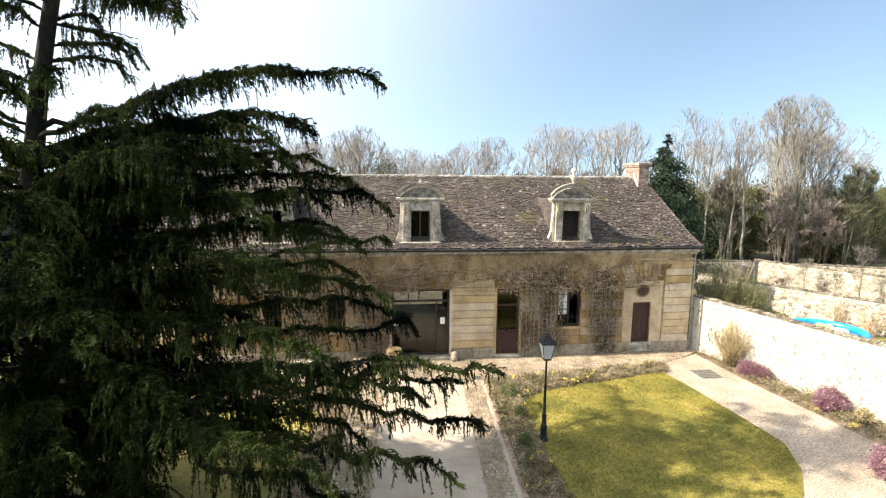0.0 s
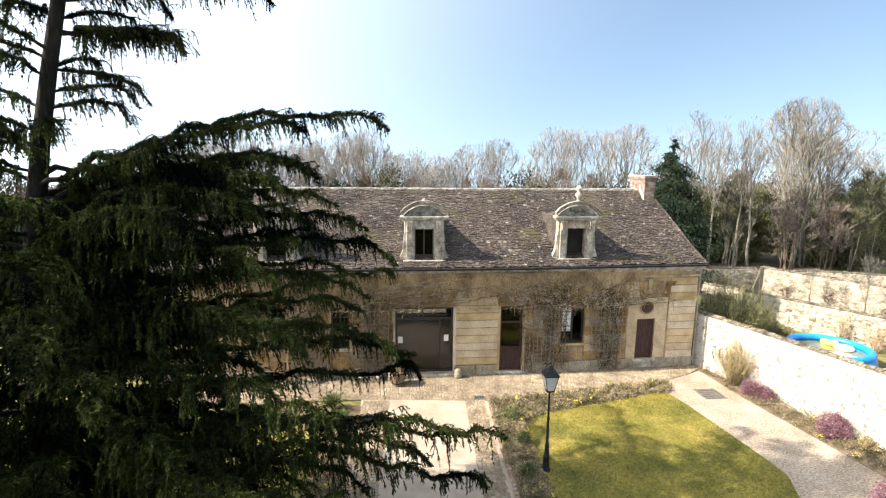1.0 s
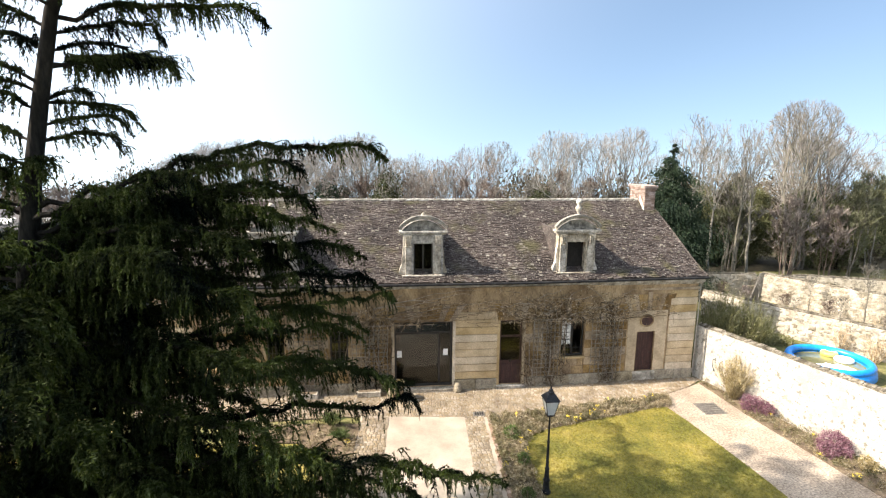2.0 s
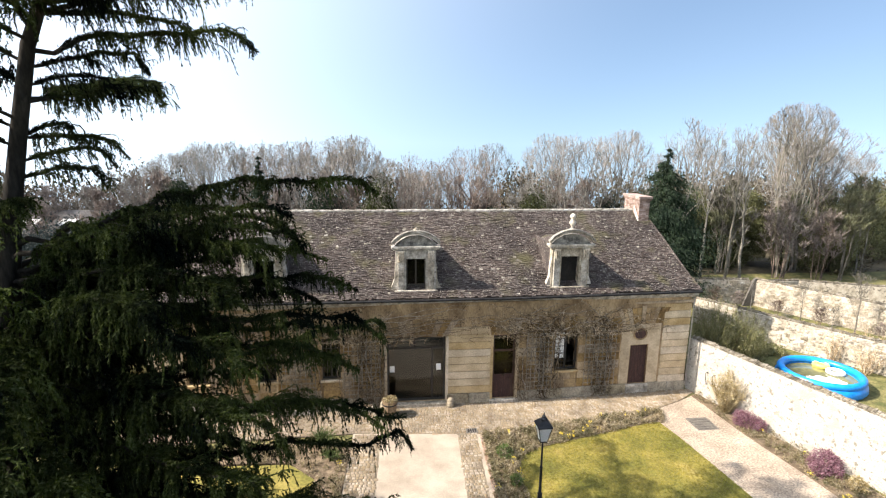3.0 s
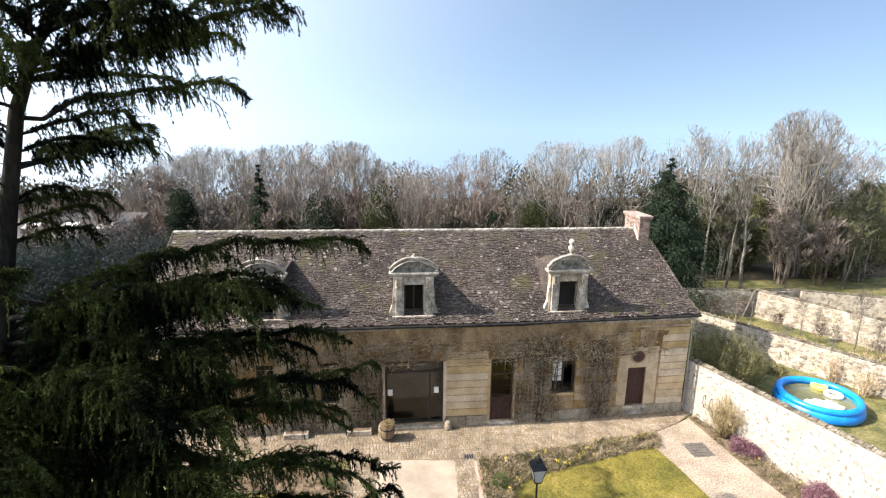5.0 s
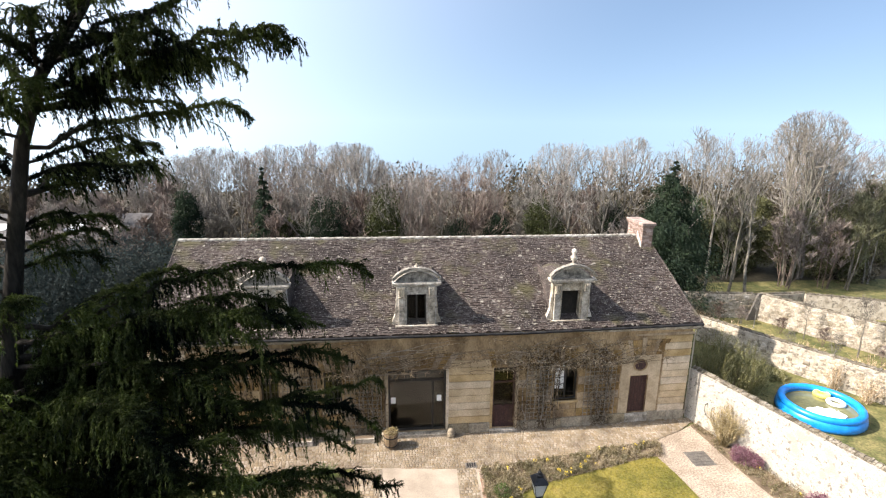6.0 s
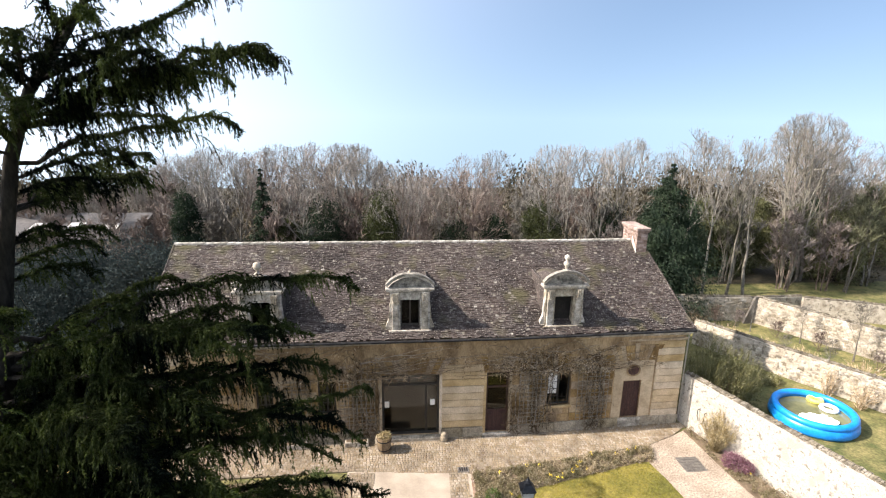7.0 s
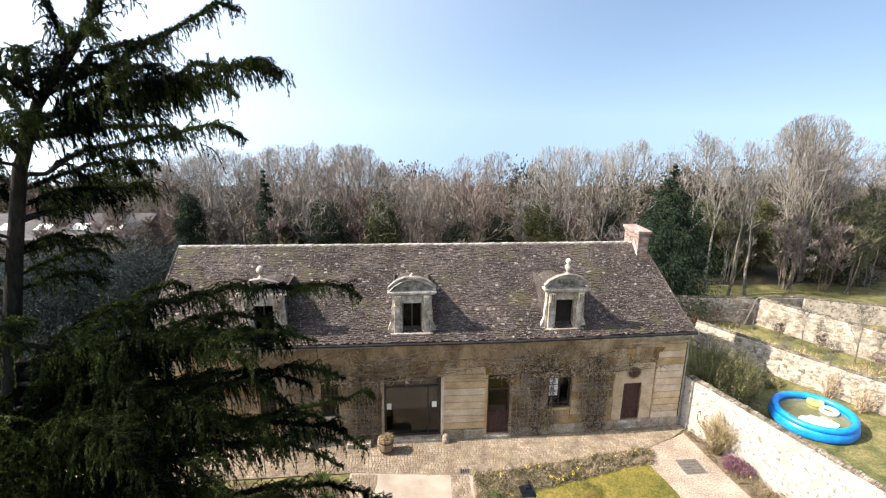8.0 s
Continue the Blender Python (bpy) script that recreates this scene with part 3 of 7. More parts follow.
def crown_tree(rng, height, fork=0.35, limbs=9, reach=0.26, stems=1, wide=(18, 48), twig=0.027):
    """A leafless tree whose forking branches fan out to a domed crown: solid limbs and fine twigs."""
    centre, radii = np.array([0, 0, height * 0.64]), np.array([reach * height, reach * height, height * 0.36])

    def room(p, d):
        """How far it is from p along d to the crown's surface."""
        p, d = (p - centre) / radii, d / radii
        a, b, c = d @ d, p @ d, p @ p - 1
        return (-b + math.sqrt(max(0.0, b * b - a * c))) / a

    def grow(p, d, length, n, sway):
        t = np.linspace(0, 1, n)[:, None]
        line = p + d * length * t + np.array([0, 0, 1.0]) * (0.1 * length * t * t)
        line[1:] += rng.normal(0, sway * length, (n - 1, 3))
        return line

    g, levels = Geo(), [[], [], [], [], []]
    for s in range(stems):
        off = np.array([math.cos(s * 2.4), math.sin(s * 2.4), 0.0]) * (0.3 * (stems > 1))
        lean = off * (height * 0.09 / 0.3 if stems > 1 else 0) + rng.normal(0, 0.02 * height, 3) * [1, 1, 0]
        p = bent(off, off + lean + [0, 0, height * (0.72 if stems == 1 else 0.8)], 9, 0, 0, rng, 0.004 * height)
        r0 = height * 0.0125 / stems ** 0.5 + 0.02
        g.tube(p, list(r0 * (1 - np.linspace(0, 0.85, 9))), 7)
        count = max(3, limbs // stems)
        for k in range(count):
            f = (fork + (0.7 - fork) * (k + rng.uniform(0, 1)) / count) / (0.72 if stems == 1 else 0.8)
            q = p[min(8, int(f * 8))]
            az, tip = 2.4 * k + rng.uniform(-0.5, 0.5) + s, math.radians(rng.uniform(*wide) * (1.25 - 0.6 * k / count))
            d = np.array([math.cos(az) * math.sin(tip), math.sin(az) * math.sin(tip), math.cos(tip)])
            levels[0].append(grow(q, d, room(q, d) * rng.uniform(0.66, 0.84), 6, 0.018))
    for lvl, (count, low) in enumerate(((4, 0.3), (4, 0.3), (3, 0.25), (2, 0.2))):
        for line in levels[lvl]:
            base = np.linalg.norm(line[-1] - line[0])
            at, way, u = along(line, count, rng, low, 1.0)
            for k in range(count):
                side = rng.normal(0, 1, 3)
                side -= way[k] * (side @ way[k])
                side /= np.linalg.norm(side) + 1e-9
                d = way[k] + side * math.tan(math.radians(rng.uniform(22, 52))) + np.array([0, 0, 0.22])
                d /= np.linalg.norm(d)
                length = min(base * rng.uniform(0.42, 0.72), max(0.15, room(at[k], d)) * 1.02)
                levels[lvl + 1].append(grow(at[k], d, length, (5, 4, 3, 3)[lvl], 0.03))
    for line in levels[0]:
        g.tube(line, list(height * 0.0042 * (1 - np.linspace(0, 0.8, len(line)))), 5)
    for line in levels[1]:
        g.tube(line, list(height * 0.0019 * (1 - np.linspace(0, 0.75, len(line)))), 4)
    v, tri = np.array(g.v), []
    for f in g.f:
        tri += [(f[0], f[i], f[i + 1]) for i in range(1, len(f) - 1)]
    fine = [ribbons(levels[k], np.full(len(levels[k]), twig * w), rng) for k, w in ((2, 2.0), (3, 1.35), (4, 1.0))]
    return v[np.array(tri)], np.concatenate(fine)


def fir_tris(rng, height, radius, layers=22, per=11, leaf=0.16, count=26, taper=0.75):
    """Needle sprays of a dark conifer, layer by layer."""
    out = []
    for i in range(layers):
        f = i / (layers - 1)
        z = height * (0.06 + 0.94 * f)
        r = radius * (1 - f) ** taper * min(1.0, 0.55 + 1.8 * f if taper < 0.6 else 1.0) * rng.uniform(0.8, 1.15) + 0.04
        for j in range(max(5, int(per * (1.5 - f)))):
            a = rng.uniform(0, 2 * math.pi)
            L = r * rng.uniform(0.45, 1.3)
            d = np.array([math.cos(a), math.sin(a), -0.2])
            L *= min(1.0, 0.35 + 2.4 * (1 - f))
            zj = z + rng.uniform(-0.7, 0.5) * height / layers * (f < 0.97)
            p = bent((0, 0, zj), d * L + [0, 0, zj], 6, 0.12 * L, 0.0, rng)
            n = int(count * (0.4 + L))
            at, way, s = along(p, n, rng, 0.15, 1)
            at = at + rng.normal(0, 0.03 + 0.1 * L, (n, 3)) * [1, 1, 0.8]
            out.append(needle_tris(at, way + [0, 0, -0.3], leaf * 1.5, leaf * 0.55, rng, 0.8))
    return np.concatenate(out)


def clump_tris(rng, lobes, count, leaf, upright=0.0):
    """Leaves over the outer part of some rounded lobes (x, y, z, rx, ry, rz)."""
    out = []
    vol = np.array([l[3] * l[4] * l[5] for l in lobes]) ** 0.67
    for l, c in zip(lobes, (count * vol / vol.sum()).astype(int)):
        d = rng.normal(0, 1, (c, 3))
        d /= np.linalg.norm(d, axis=1)[:, None]
        r = rng.uniform(0.25, 1.0, (c, 1)) ** 0.35 * (1 + 0.22 * np.sin(d[:, :1] * 7 + l[0]) * np.cos(d[:, 1:2] * 6 + l[1]) + 0.1 * rng.normal(0, 1, (c, 1)))
        at = np.array(l[:3]) + d * r * np.array(l[3:])
        out.append(needle_tris(at, d * 0.5 + [0, 0, upright], leaf * 1.5, leaf * 0.8, rng, 1.0))
    t = np.concatenate(out)
    return t[t[:, :, 2].min(1) > -0.02]


# ---------------------------------------------------------------- ground and paths
def wall_line(y):
    """x of the garden wall's court face."""
    return 11.1 if y > 0.5 else 11.1 - 0.295 * (y - 0.5)


def fall_away(x, y):
    """How far a place lies beyond the brow behind the wood."""
    return max(0.0, y - 56, -x - 75, x - 80)


def ground_sheet():
    us = [-900, -300, -120, -86, -60, -35, -22, -14, -8, -3, -0.6, 0.15, 0.35, 2, 5, 8, 12, 17, 24, 35, 60, 69, 120, 300, 900]
    ys = [-900, -300, -100, -50, -30, -22, -16, -11, -8, -5, -2, 0.3, 3, 6, 9, 12, 16, 22, 30, 45, 56, 80, 160, 400, 900]
    g = Geo()
    for y in ys:
        for u in us:
            x = wall_line(max(y, -30)) + u
            g.v.append((x, y, (0.6 if u > 0.2 else -0.06) - 0.13 * fall_away(x, y) + 0.04 * math.sin(x * 0.7 + y)))
    n = len(us)
    for j in range(len(ys) - 1):
        for i in range(n - 1):
            g.f.append((j * n + i, j * n + i + 1, (j + 1) * n + i + 1, (j + 1) * n + i))
    return g


land = piece("ground", ground_sheet(), MEADOW, "rough green grass round the house, leaf litter in the wood", "ground", kind="structure")
land.data.materials.append(FOREST_FLOOR)
for f in land.data.polygons:
    f.material_index = 1 if f.center.y > 21 or (f.center.y > 9 and f.center.x < 8) else 0

LAWN_EDGE = [(-0.4, -12.43), (2.05, -13.57), (4.89, -13.41), (6.75, -12.38), (7.8, -11.1), (8.5, -9.55), (8.42, -8.3), (8.2, -6.3), (7.95, -4.17), (7.7, -2.88), (7.32, -2.77), (4.97, -3.35), (2.52, -3.93), (1.09, -4.3), (0.32, -4.74), (-0.02, -5.41), (-0.24, -6.87)]
BED_EDGE = [(-1.73, -15.03), (-0.32, -15.07), (-0.35, -12.44), (-0.19, -6.87), (0.03, -5.46), (0.36, -4.8), (1.14, -4.36), (2.57, -3.99), (5.02, -3.41), (7.37, -2.82), (7.88, -2.88), (8.3, -2.06), (8.26, -1.64), (5.0, -2.13), (-1.1, -3.06)]
PAVING_EDGE = [(-17.5, -2.5), (-6.94, -2.39), (-1.15, -3.0), (5.0, -2.08), (8.26, -1.59), (10.1, -0.8), (11.22, -0.05), (11.1, 0.3), (-17.5, 0.3)]
GRAVEL_EDGE = [(-1.1, -26.0), (18.0, -26.0), (13.62, -8.86), (11.38, -0.21), (10.1, -0.84), (8.26, -1.61), (3.98, -2.45), (-1.17, -3.28)]
PATH_EDGE = [(-8.2, -26.0), (-2.3, -26.0), (-1.05, -2.9), (-7.0, -2.4)]

piece("gravel_court", slab(GRAVEL_EDGE, -0.1, 0.0), GRAVEL, "pale gravel round the lawn", "gravel", kind="structure")
piece("drive", slab(PATH_EDGE, -0.1, 0.004), CONCRETE, "pale concrete drive between cobbled strips", "drive", kind="structure")
pavement = piece("pavement", slab(PAVING_EDGE, -0.1, 0.01), JOINT, "sandy bed of the cobbled pavement before the house", "pavement", kind="structure")
piece("back_court", slab([(-16.0, 10.6), (7.5, 10.6), (7.5, 17.5), (-16.0, 17.5)], -0.1, 0.0), GRAVEL, "pale gravel court behind the house", "gravel", kind="structure")
lawn = piece("lawn", slab(LAWN_EDGE, -0.1, 0.03), GRASS, "mossy yellow-green lawn with rounded corners", "lawn", kind="structure")
piece("flower_bed", slab(BED_EDGE, -0.1, 0.035), EARTH, "dark soil bed that borders the lawn", "bed", kind="structure")
WALL_BED = [(10.34, -15.99), (15.18, -16.14), (13.51, -8.85), (11.32, -0.32), (10.87, -0.43), (11.15, -4.21), (11.66, -7.65), (12.03, -10.59)]
piece("flower_bed", slab(WALL_BED, -0.1, 0.03), EARTH, "narrow soil bed along the white wall", "bed", kind="structure")
LEFT_BED = [(-9.04, -15.42), (-7.91, -15.45), (-6.99, -3.1), (-9.6, -2.9), (-12.5, -2.9), (-12.5, -4.2), (-9.5, -4.4), (-8.35, -5.5)]
piece("flower_bed", slab(LEFT_BED, -0.1, 0.035), EARTH, "soil bed between drive and left-hand grass", "bed", kind="structure")
LEFT_LAWN = [(-30.0, -20.0), (-8.15, -20.0), (-8.31, -5.61), (-9.5, -4.5), (-12.5, -4.3), (-30.0, -4.3)]
piece("lawn", slab(LEFT_LAWN, -0.1, 0.02), GRASS, "mossy grass under the big cedar", "lawn", kind="structure")


def setts(outline, size, gap, top, rng, skew=0.12):
    """Uneven rounded cobbles over an outline."""
    g = Geo()
    xs, ys = [p[0] for p in outline], [p[1] for p in outline]
    y, row = min(ys), 0
    while y < max(ys):
        x = min(xs) + (row % 2) * size * 0.5
        while x < max(xs):
            w = size * rng.uniform(0.75, 1.25)
            if inside(x + w / 2, y + size / 2, outline):
                c = 0.028
                a, b, d, e = x + gap, x + w - gap, y + gap, y + size - gap
                j = rng.uniform(-skew, skew, 8) * size * 0.5
                h = top + rng.uniform(-0.008, 0.012)
                lo = [(a + j[0], d + j[1]), (b + j[2], d + j[3]), (b + j[4], e + j[5]), (a + j[6], e + j[7])]
                cx, cy = (a + b) / 2, (d + e) / 2
                hi = [(px + (c if px < cx else -c), py + (c if py < cy else -c)) for px, py in lo]
                g.add([(px, py, h - 0.035) for px, py in lo] + [(px, py, h) for px, py in hi],
                      [(4, 5, 6, 7), (0, 1, 5, 4), (1, 2, 6, 5), (2, 3, 7, 6), (3, 0, 4, 7)])
            x += w
        y += size
        row += 1
    return g


rng = np.random.default_rng(3)
tagged(part("cobbles", setts(PAVING_EDGE, 0.155, 0.01, 0.035, rng), SETT, pavement, "worn pale stone setts"), kind="stuff")
border = piece("path_border", slab([(-3.5, -26), (-2.65, -26), (-1.35, -3.0), (-2.22, -2.9)], -0.05, 0.008), JOINT, "cobbled strip along the drive", "path border", kind="structure")
tagged(part("cobbles", setts([(-3.2, -20), (-2.3, -20), (-1.35, -3.0), (-2.22, -2.9)], 0.17, 0.012, 0.03, rng), SETT, border, "worn pale stone setts"), kind="stuff")
border = piece("path_border", slab([(-8.1, -26), (-7.0, -26), (-5.72, -2.6), (-6.92, -2.5)], -0.05, 0.008), JOINT, "cobbled strip along the drive", "path border", kind="structure")
tagged(part("cobbles", setts([(-7.8, -20), (-6.7, -20), (-5.72, -2.6), (-6.92, -2.5)], 0.17, 0.012, 0.03, rng), SETT, border, "worn pale stone setts"), kind="stuff")

EDGING = mat("brick_edging", (0.15, 0.1, 0.075), (0.28, 0.2, 0.15), 2.0, 20, spread="object", vary=0.25)
edging = thing("bed_edging", (-1.15, -3.2, 0.0), "row of weathered red bricks along the bed", "edging")
brick = part("brick", Geo().block(-1.22, -1.06, -3.42, -3.2, -0.03, 0.07, 0.01), EDGING, edging)
for i in range(1, 46):
    b = brick.copy()
    scene.collection.objects.link(b)
    b.location = (random.uniform(-0.012, 0.012) - 0.0122 * i, -0.23 * i, random.uniform(-0.01, 0.01))

# covers let into the ground
cover = thing("inspection_cover", (9.75, -3.15, 0.0), "grey square cover let into the gravel", "cover")
part("frame", Geo().block(9.2, 10.3, -3.7, -2.6, -0.05, 0.012, 0.008), GRATE, cover)
for i in range(5):
    part("bar", Geo().block(9.28, 10.22, -3.62 + i * 0.2, -3.46 + i * 0.2, 0.0, 0.03, 0.006), GRATE, cover)
drain = thing("drain_grate", (-1.5, -2.72, 0.0), "small dark drain at the pavement's edge", "drain")
part("frame", Geo().block(-1.78, -1.24, -2.92, -2.52, -0.05, 0.055, 0.01), GRATE, drain)
for i in range(4):
    part("slot", Geo().box(-1.7 + i * 0.11, -1.64 + i * 0.11, -2.86, -2.58, 0.0, 0.06), IRON, drain)

# ---------------------------------------------------------------- house
X0, X1, DEPTH, WALL_TOP = -16.65, 10.85, 10.4, 5.42
OPENINGS = [(-5.4, -2.45, 0.2, 3.68), (0.0, 1.2, 0.16, 3.66), (3.3, 4.55, 1.55, 3.7), (7.55, 8.55, 0.5, 2.72),
            (-8.6, -7.7, 1.6, 3.75), (-11.65, -10.8, 1.6, 3.75), (-14.9, -14.0, 1.6, 3.75)]
house = thing("house", (-3.0, 5.2, 0.0), "long low limestone outbuilding with tiled roof and stone dormers", "house")
front = part("front_wall", wall_grid(X0, X1, -0.1, WALL_TOP, 0.0, 0.5, OPENINGS), STONE, house, "honey-coloured limestone front with rusticated piers")
BACK_OPEN = [(-6.6, -1.6, 0.2, 3.6), (-9.2, -8.2, 0.9, 3.2)]
part("back_wall", wall_grid(X0, X1, -0.1, WALL_TOP, DEPTH - 0.5, DEPTH, BACK_OPEN), STONE, house)
RIDGE_Y, RIDGE_Z = 5.2, 9.36
# gables: the right-hand one runs a little askew
part("gable_wall", Geo().add([(X0, 0.5, -0.1), (X0, DEPTH - 0.5, -0.1), (X0, DEPTH - 0.5, WALL_TOP), (X0, RIDGE_Y, RIDGE_Z - 0.3), (X0, 0.5, WALL_TOP),
                              (X0 + 0.5, 0.5, -0.1), (X0 + 0.5, DEPTH - 0.5, -0.1), (X0 + 0.5, DEPTH - 0.5, WALL_TOP), (X0 + 0.5, RIDGE_Y, RIDGE_Z - 0.3), (X0 + 0.5, 0.5, WALL_TOP)],
                             [(0, 4, 3, 2, 1), (5, 6, 7, 8, 9), (0, 1, 6, 5), (1, 2, 7, 6), (2, 3, 8, 7), (3, 4, 9, 8), (4, 0, 5, 9)]), STONE, house)
part("gable_wall", Geo().add([(X1, 0.5, -0.1), (X1 - 0.9, DEPTH - 0.5, -0.1), (X1 - 0.9, DEPTH - 0.5, WALL_TOP), (X1 - 0.85, RIDGE_Y, RIDGE_Z - 0.3), (X1, 0.5, WALL_TOP),
                              (X1 - 0.5, 0.5, -0.1), (X1 - 1.4, DEPTH - 0.5, -0.1), (X1 - 1.4, DEPTH - 0.5, WALL_TOP), (X1 - 1.35, RIDGE_Y, RIDGE_Z - 0.3), (X1 - 0.5, 0.5, WALL_TOP)],
                             [(0, 1, 2, 3, 4), (5, 9, 8, 7, 6), (0, 5, 6, 1), (1, 6, 7, 2), (2, 7, 8, 3), (3, 8, 9, 4), (4, 9, 5, 0)]), STONE, house)
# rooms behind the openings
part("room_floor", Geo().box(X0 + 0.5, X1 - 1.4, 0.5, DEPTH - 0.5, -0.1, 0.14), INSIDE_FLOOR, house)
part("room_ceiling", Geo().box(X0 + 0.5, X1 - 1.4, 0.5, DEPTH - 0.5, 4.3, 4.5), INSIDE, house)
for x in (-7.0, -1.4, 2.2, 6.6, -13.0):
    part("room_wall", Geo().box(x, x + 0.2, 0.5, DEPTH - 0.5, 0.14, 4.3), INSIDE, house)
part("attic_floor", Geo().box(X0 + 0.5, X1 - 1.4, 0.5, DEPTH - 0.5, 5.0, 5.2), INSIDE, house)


def roof_at(z):
    """y of the front slope at height z, with its flatter foot."""
    return -0.42 + (z - 5.82) * 0.98 / 0.48 if z < 6.3 else 0.56 + (z - 6.3) * (RIDGE_Y - 0.56) / (RIDGE_Z - 6.3)


def roof_end(z):
    """x of the right-hand verge at height z."""
    f = (z - 5.82) / (RIDGE_Z - 5.82)
    return 11.08 - 0.95 * f


PROFILE = [5.82, 6.3, RIDGE_Z]
g = Geo()
L = X0 - 0.15
for sgn in (1, -1):
    def yy(z):
        return roof_at(z) if sgn > 0 else 2 * RIDGE_Y - roof_at(z)
    for za, zb in zip(PROFILE[:-1], PROFILE[1:]):
        q = [(L, yy(za), za), (roof_end(za), yy(za), za), (roof_end(zb), yy(zb), zb), (L, yy(zb), zb)]
        u = [(x, y, z - 0.14) for x, y, z in q]
        g.add(q + u, [(0, 1, 2, 3), (7, 6, 5, 4), (0, 4, 5, 1), (1, 5, 6, 2), (3, 7, 4, 0)])
roof = part("roof", g, TILE, house, "old brown flat-tiled roof with mossy edges")

# tiles of the front slope, and of a strip behind the ridge
rng = np.random.default_rng(11)
verts, faces = [], []
slope_len = math.hypot(0.98, 0.48) + math.hypot(RIDGE_Y - 0.56, RIDGE_Z - 6.3)
foot = math.hypot(0.98, 0.48)
rows = int(slope_len / 0.12)
for r in range(rows):
    s = r * slope_len / rows

    def on(s):
        s = min(s, slope_len)
        if s < foot:
            return -0.42 + 0.98 * s / foot, 5.82 + 0.48 * s / foot
        f = (s - foot) / (slope_len - foot)
        return 0.56 + (RIDGE_Y - 0.56) * f, 6.3 + (RIDGE_Z - 6.3) * f
    (ya, za), (yb, zb) = on(s), on(s + 0.155)
    x = L + (r % 2) * 0.09
    while x < roof_end(za):
        w = rng.uniform(0.12, 0.2)
        tl, lift, skew = rng.uniform(-0.05, 0.05), 0.02 + abs(rng.normal(0, 0.012)), rng.normal(0, 0.01)
        o = len(verts)
        a, b = x + 0.004, min(x + w - 0.004, roof_end(za) + 0.02)
        dy, dz = tl * 0.68, tl * 0.73
        lo = za + lift - dz
        verts += [(a, ya - dy - 0.015, lo + skew), (b, ya - dy - 0.015, lo - skew), (b, yb, zb + 0.008), (a, yb, zb + 0.008),
                  (a, ya - dy - 0.013, lo + skew - 0.026), (b, ya - dy - 0.013, lo - skew - 0.026)]
        faces += [(o, o + 1, o + 2, o + 3), (o + 4, o + 5, o + 1, o), (o + 1, o + 5, o + 2), (o, o + 3, o + 4)]
        x += w
me = bpy.data.meshes.new("roof_tiles")
me.from_pydata([(x + 3.0, y - 5.2, z) for x, y, z in verts], [], faces)
me.materials.append(TILE)
me.materials.append(LICHEN)
pale = np.repeat(rng.random(len(faces) // 4) < 0.03, 4).astype(np.int32)
me.polygons.foreach_set("material_index", pale)
ob = new("roof_tiles", me)
ob.parent = house
tagged(ob, "uneven weathered clay roof tiles", kind="stuff")

# ridge tiles with pale mortar collars
ridge_len = roof_end(RIDGE_Z) - 0.1 - L
count = 66
step = ridge_len / count
prof = [(-0.11, -0.09), (-0.095, 0.0), (-0.045, 0.055), (0.045, 0.055), (0.095, 0.0), (0.11, -0.09)]
g = Geo()
for x, k in ((0.0, 1.0), (step * 0.86, 0.94), (step * 0.87, 1.25), (step * 0.99, 1.25)):
    g.v += [(L + x, RIDGE_Y + y * k, RIDGE_Z + 0.03 + z * k) for y, z in prof]
for j in range(3):
    for i in range(5):
        g.f.append((j * 6 + i, j * 6 + i + 1, j * 6 + 7 + i, j * 6 + 6 + i))
g.f.append((18, 19, 20, 21, 22, 23))
tile = part("ridge_tile", g, RIDGE, house)
for i in range(1, count):
    b = tile.copy()
    scene.collection.objects.link(b)
    b.location = (i * step, random.uniform(-0.01, 0.01), random.uniform(-0.012, 0.012) - 0.02 * math.sin(i / count * 3.1))
# verge mortar
for xa, zz in ((L, 0.0), (None, 0.0)):
    pts = [((xa if xa is not None else roof_end(z) - 0.03), roof_at(z), z + 0.0) for z in (5.82, 6.05, 6.3, 7.5, 8.6, RIDGE_Z)]
    part("verge", Geo().tube(pts, 0.055, 6), TILE, house)

# cornice and gutter
part("string_course", Geo().block(X0 - 0.05, X1 + 0.1, -0.09, 0.02, 5.02, 5.14, 0.02), STONE_BAY, house)
part("cornice", Geo().prism([(0, 0), (1, 0), (1, 1), (0, 1)], 0, 1), STONE_CUT, house, "pale moulded stone cornice")
cor = bpy.data.objects["cornice"]
prof = [(0.02, 5.34), (-0.14, 5.34), (-0.18, 5.42), (-0.2, 5.47), (-0.34, 5.5), (-0.36, 5.64), (0.02, 5.64)]
g = Geo()
g.v = [(x - spot(house).x, y - spot(house).y, z) for x in (X0 - 0.12, X1 + 0.16) for y, z in prof]
g.f = [tuple(range(7)), tuple(range(13, 6, -1))] + [(i, i + 7, (i + 1) % 7 + 7, (i + 1) % 7) for i in range(7)]
old = cor.data
cor.data = g.mesh("cornice")
cor.data.materials.append(STONE_GREY)
bpy.data.meshes.remove(old)
part("gutter", Geo().tube([(L, -0.52, 5.74), (1.2, -0.52, 5.74), (X1 + 0.2, -0.52, 5.74)], 0.065, 8), LEAD, house, "dark zinc gutter")
for x in (10.95,):
    part("downpipe", Geo().tube([(x, -0.36, 5.72), (x, -0.08, 5.3), (x, -0.08, 0.3), (x, -0.2, 0.12)], 0.035, 8), PAINT_MID, house, "grey zinc downpipe")

# stone courses
rng = np.random.default_rng(5)


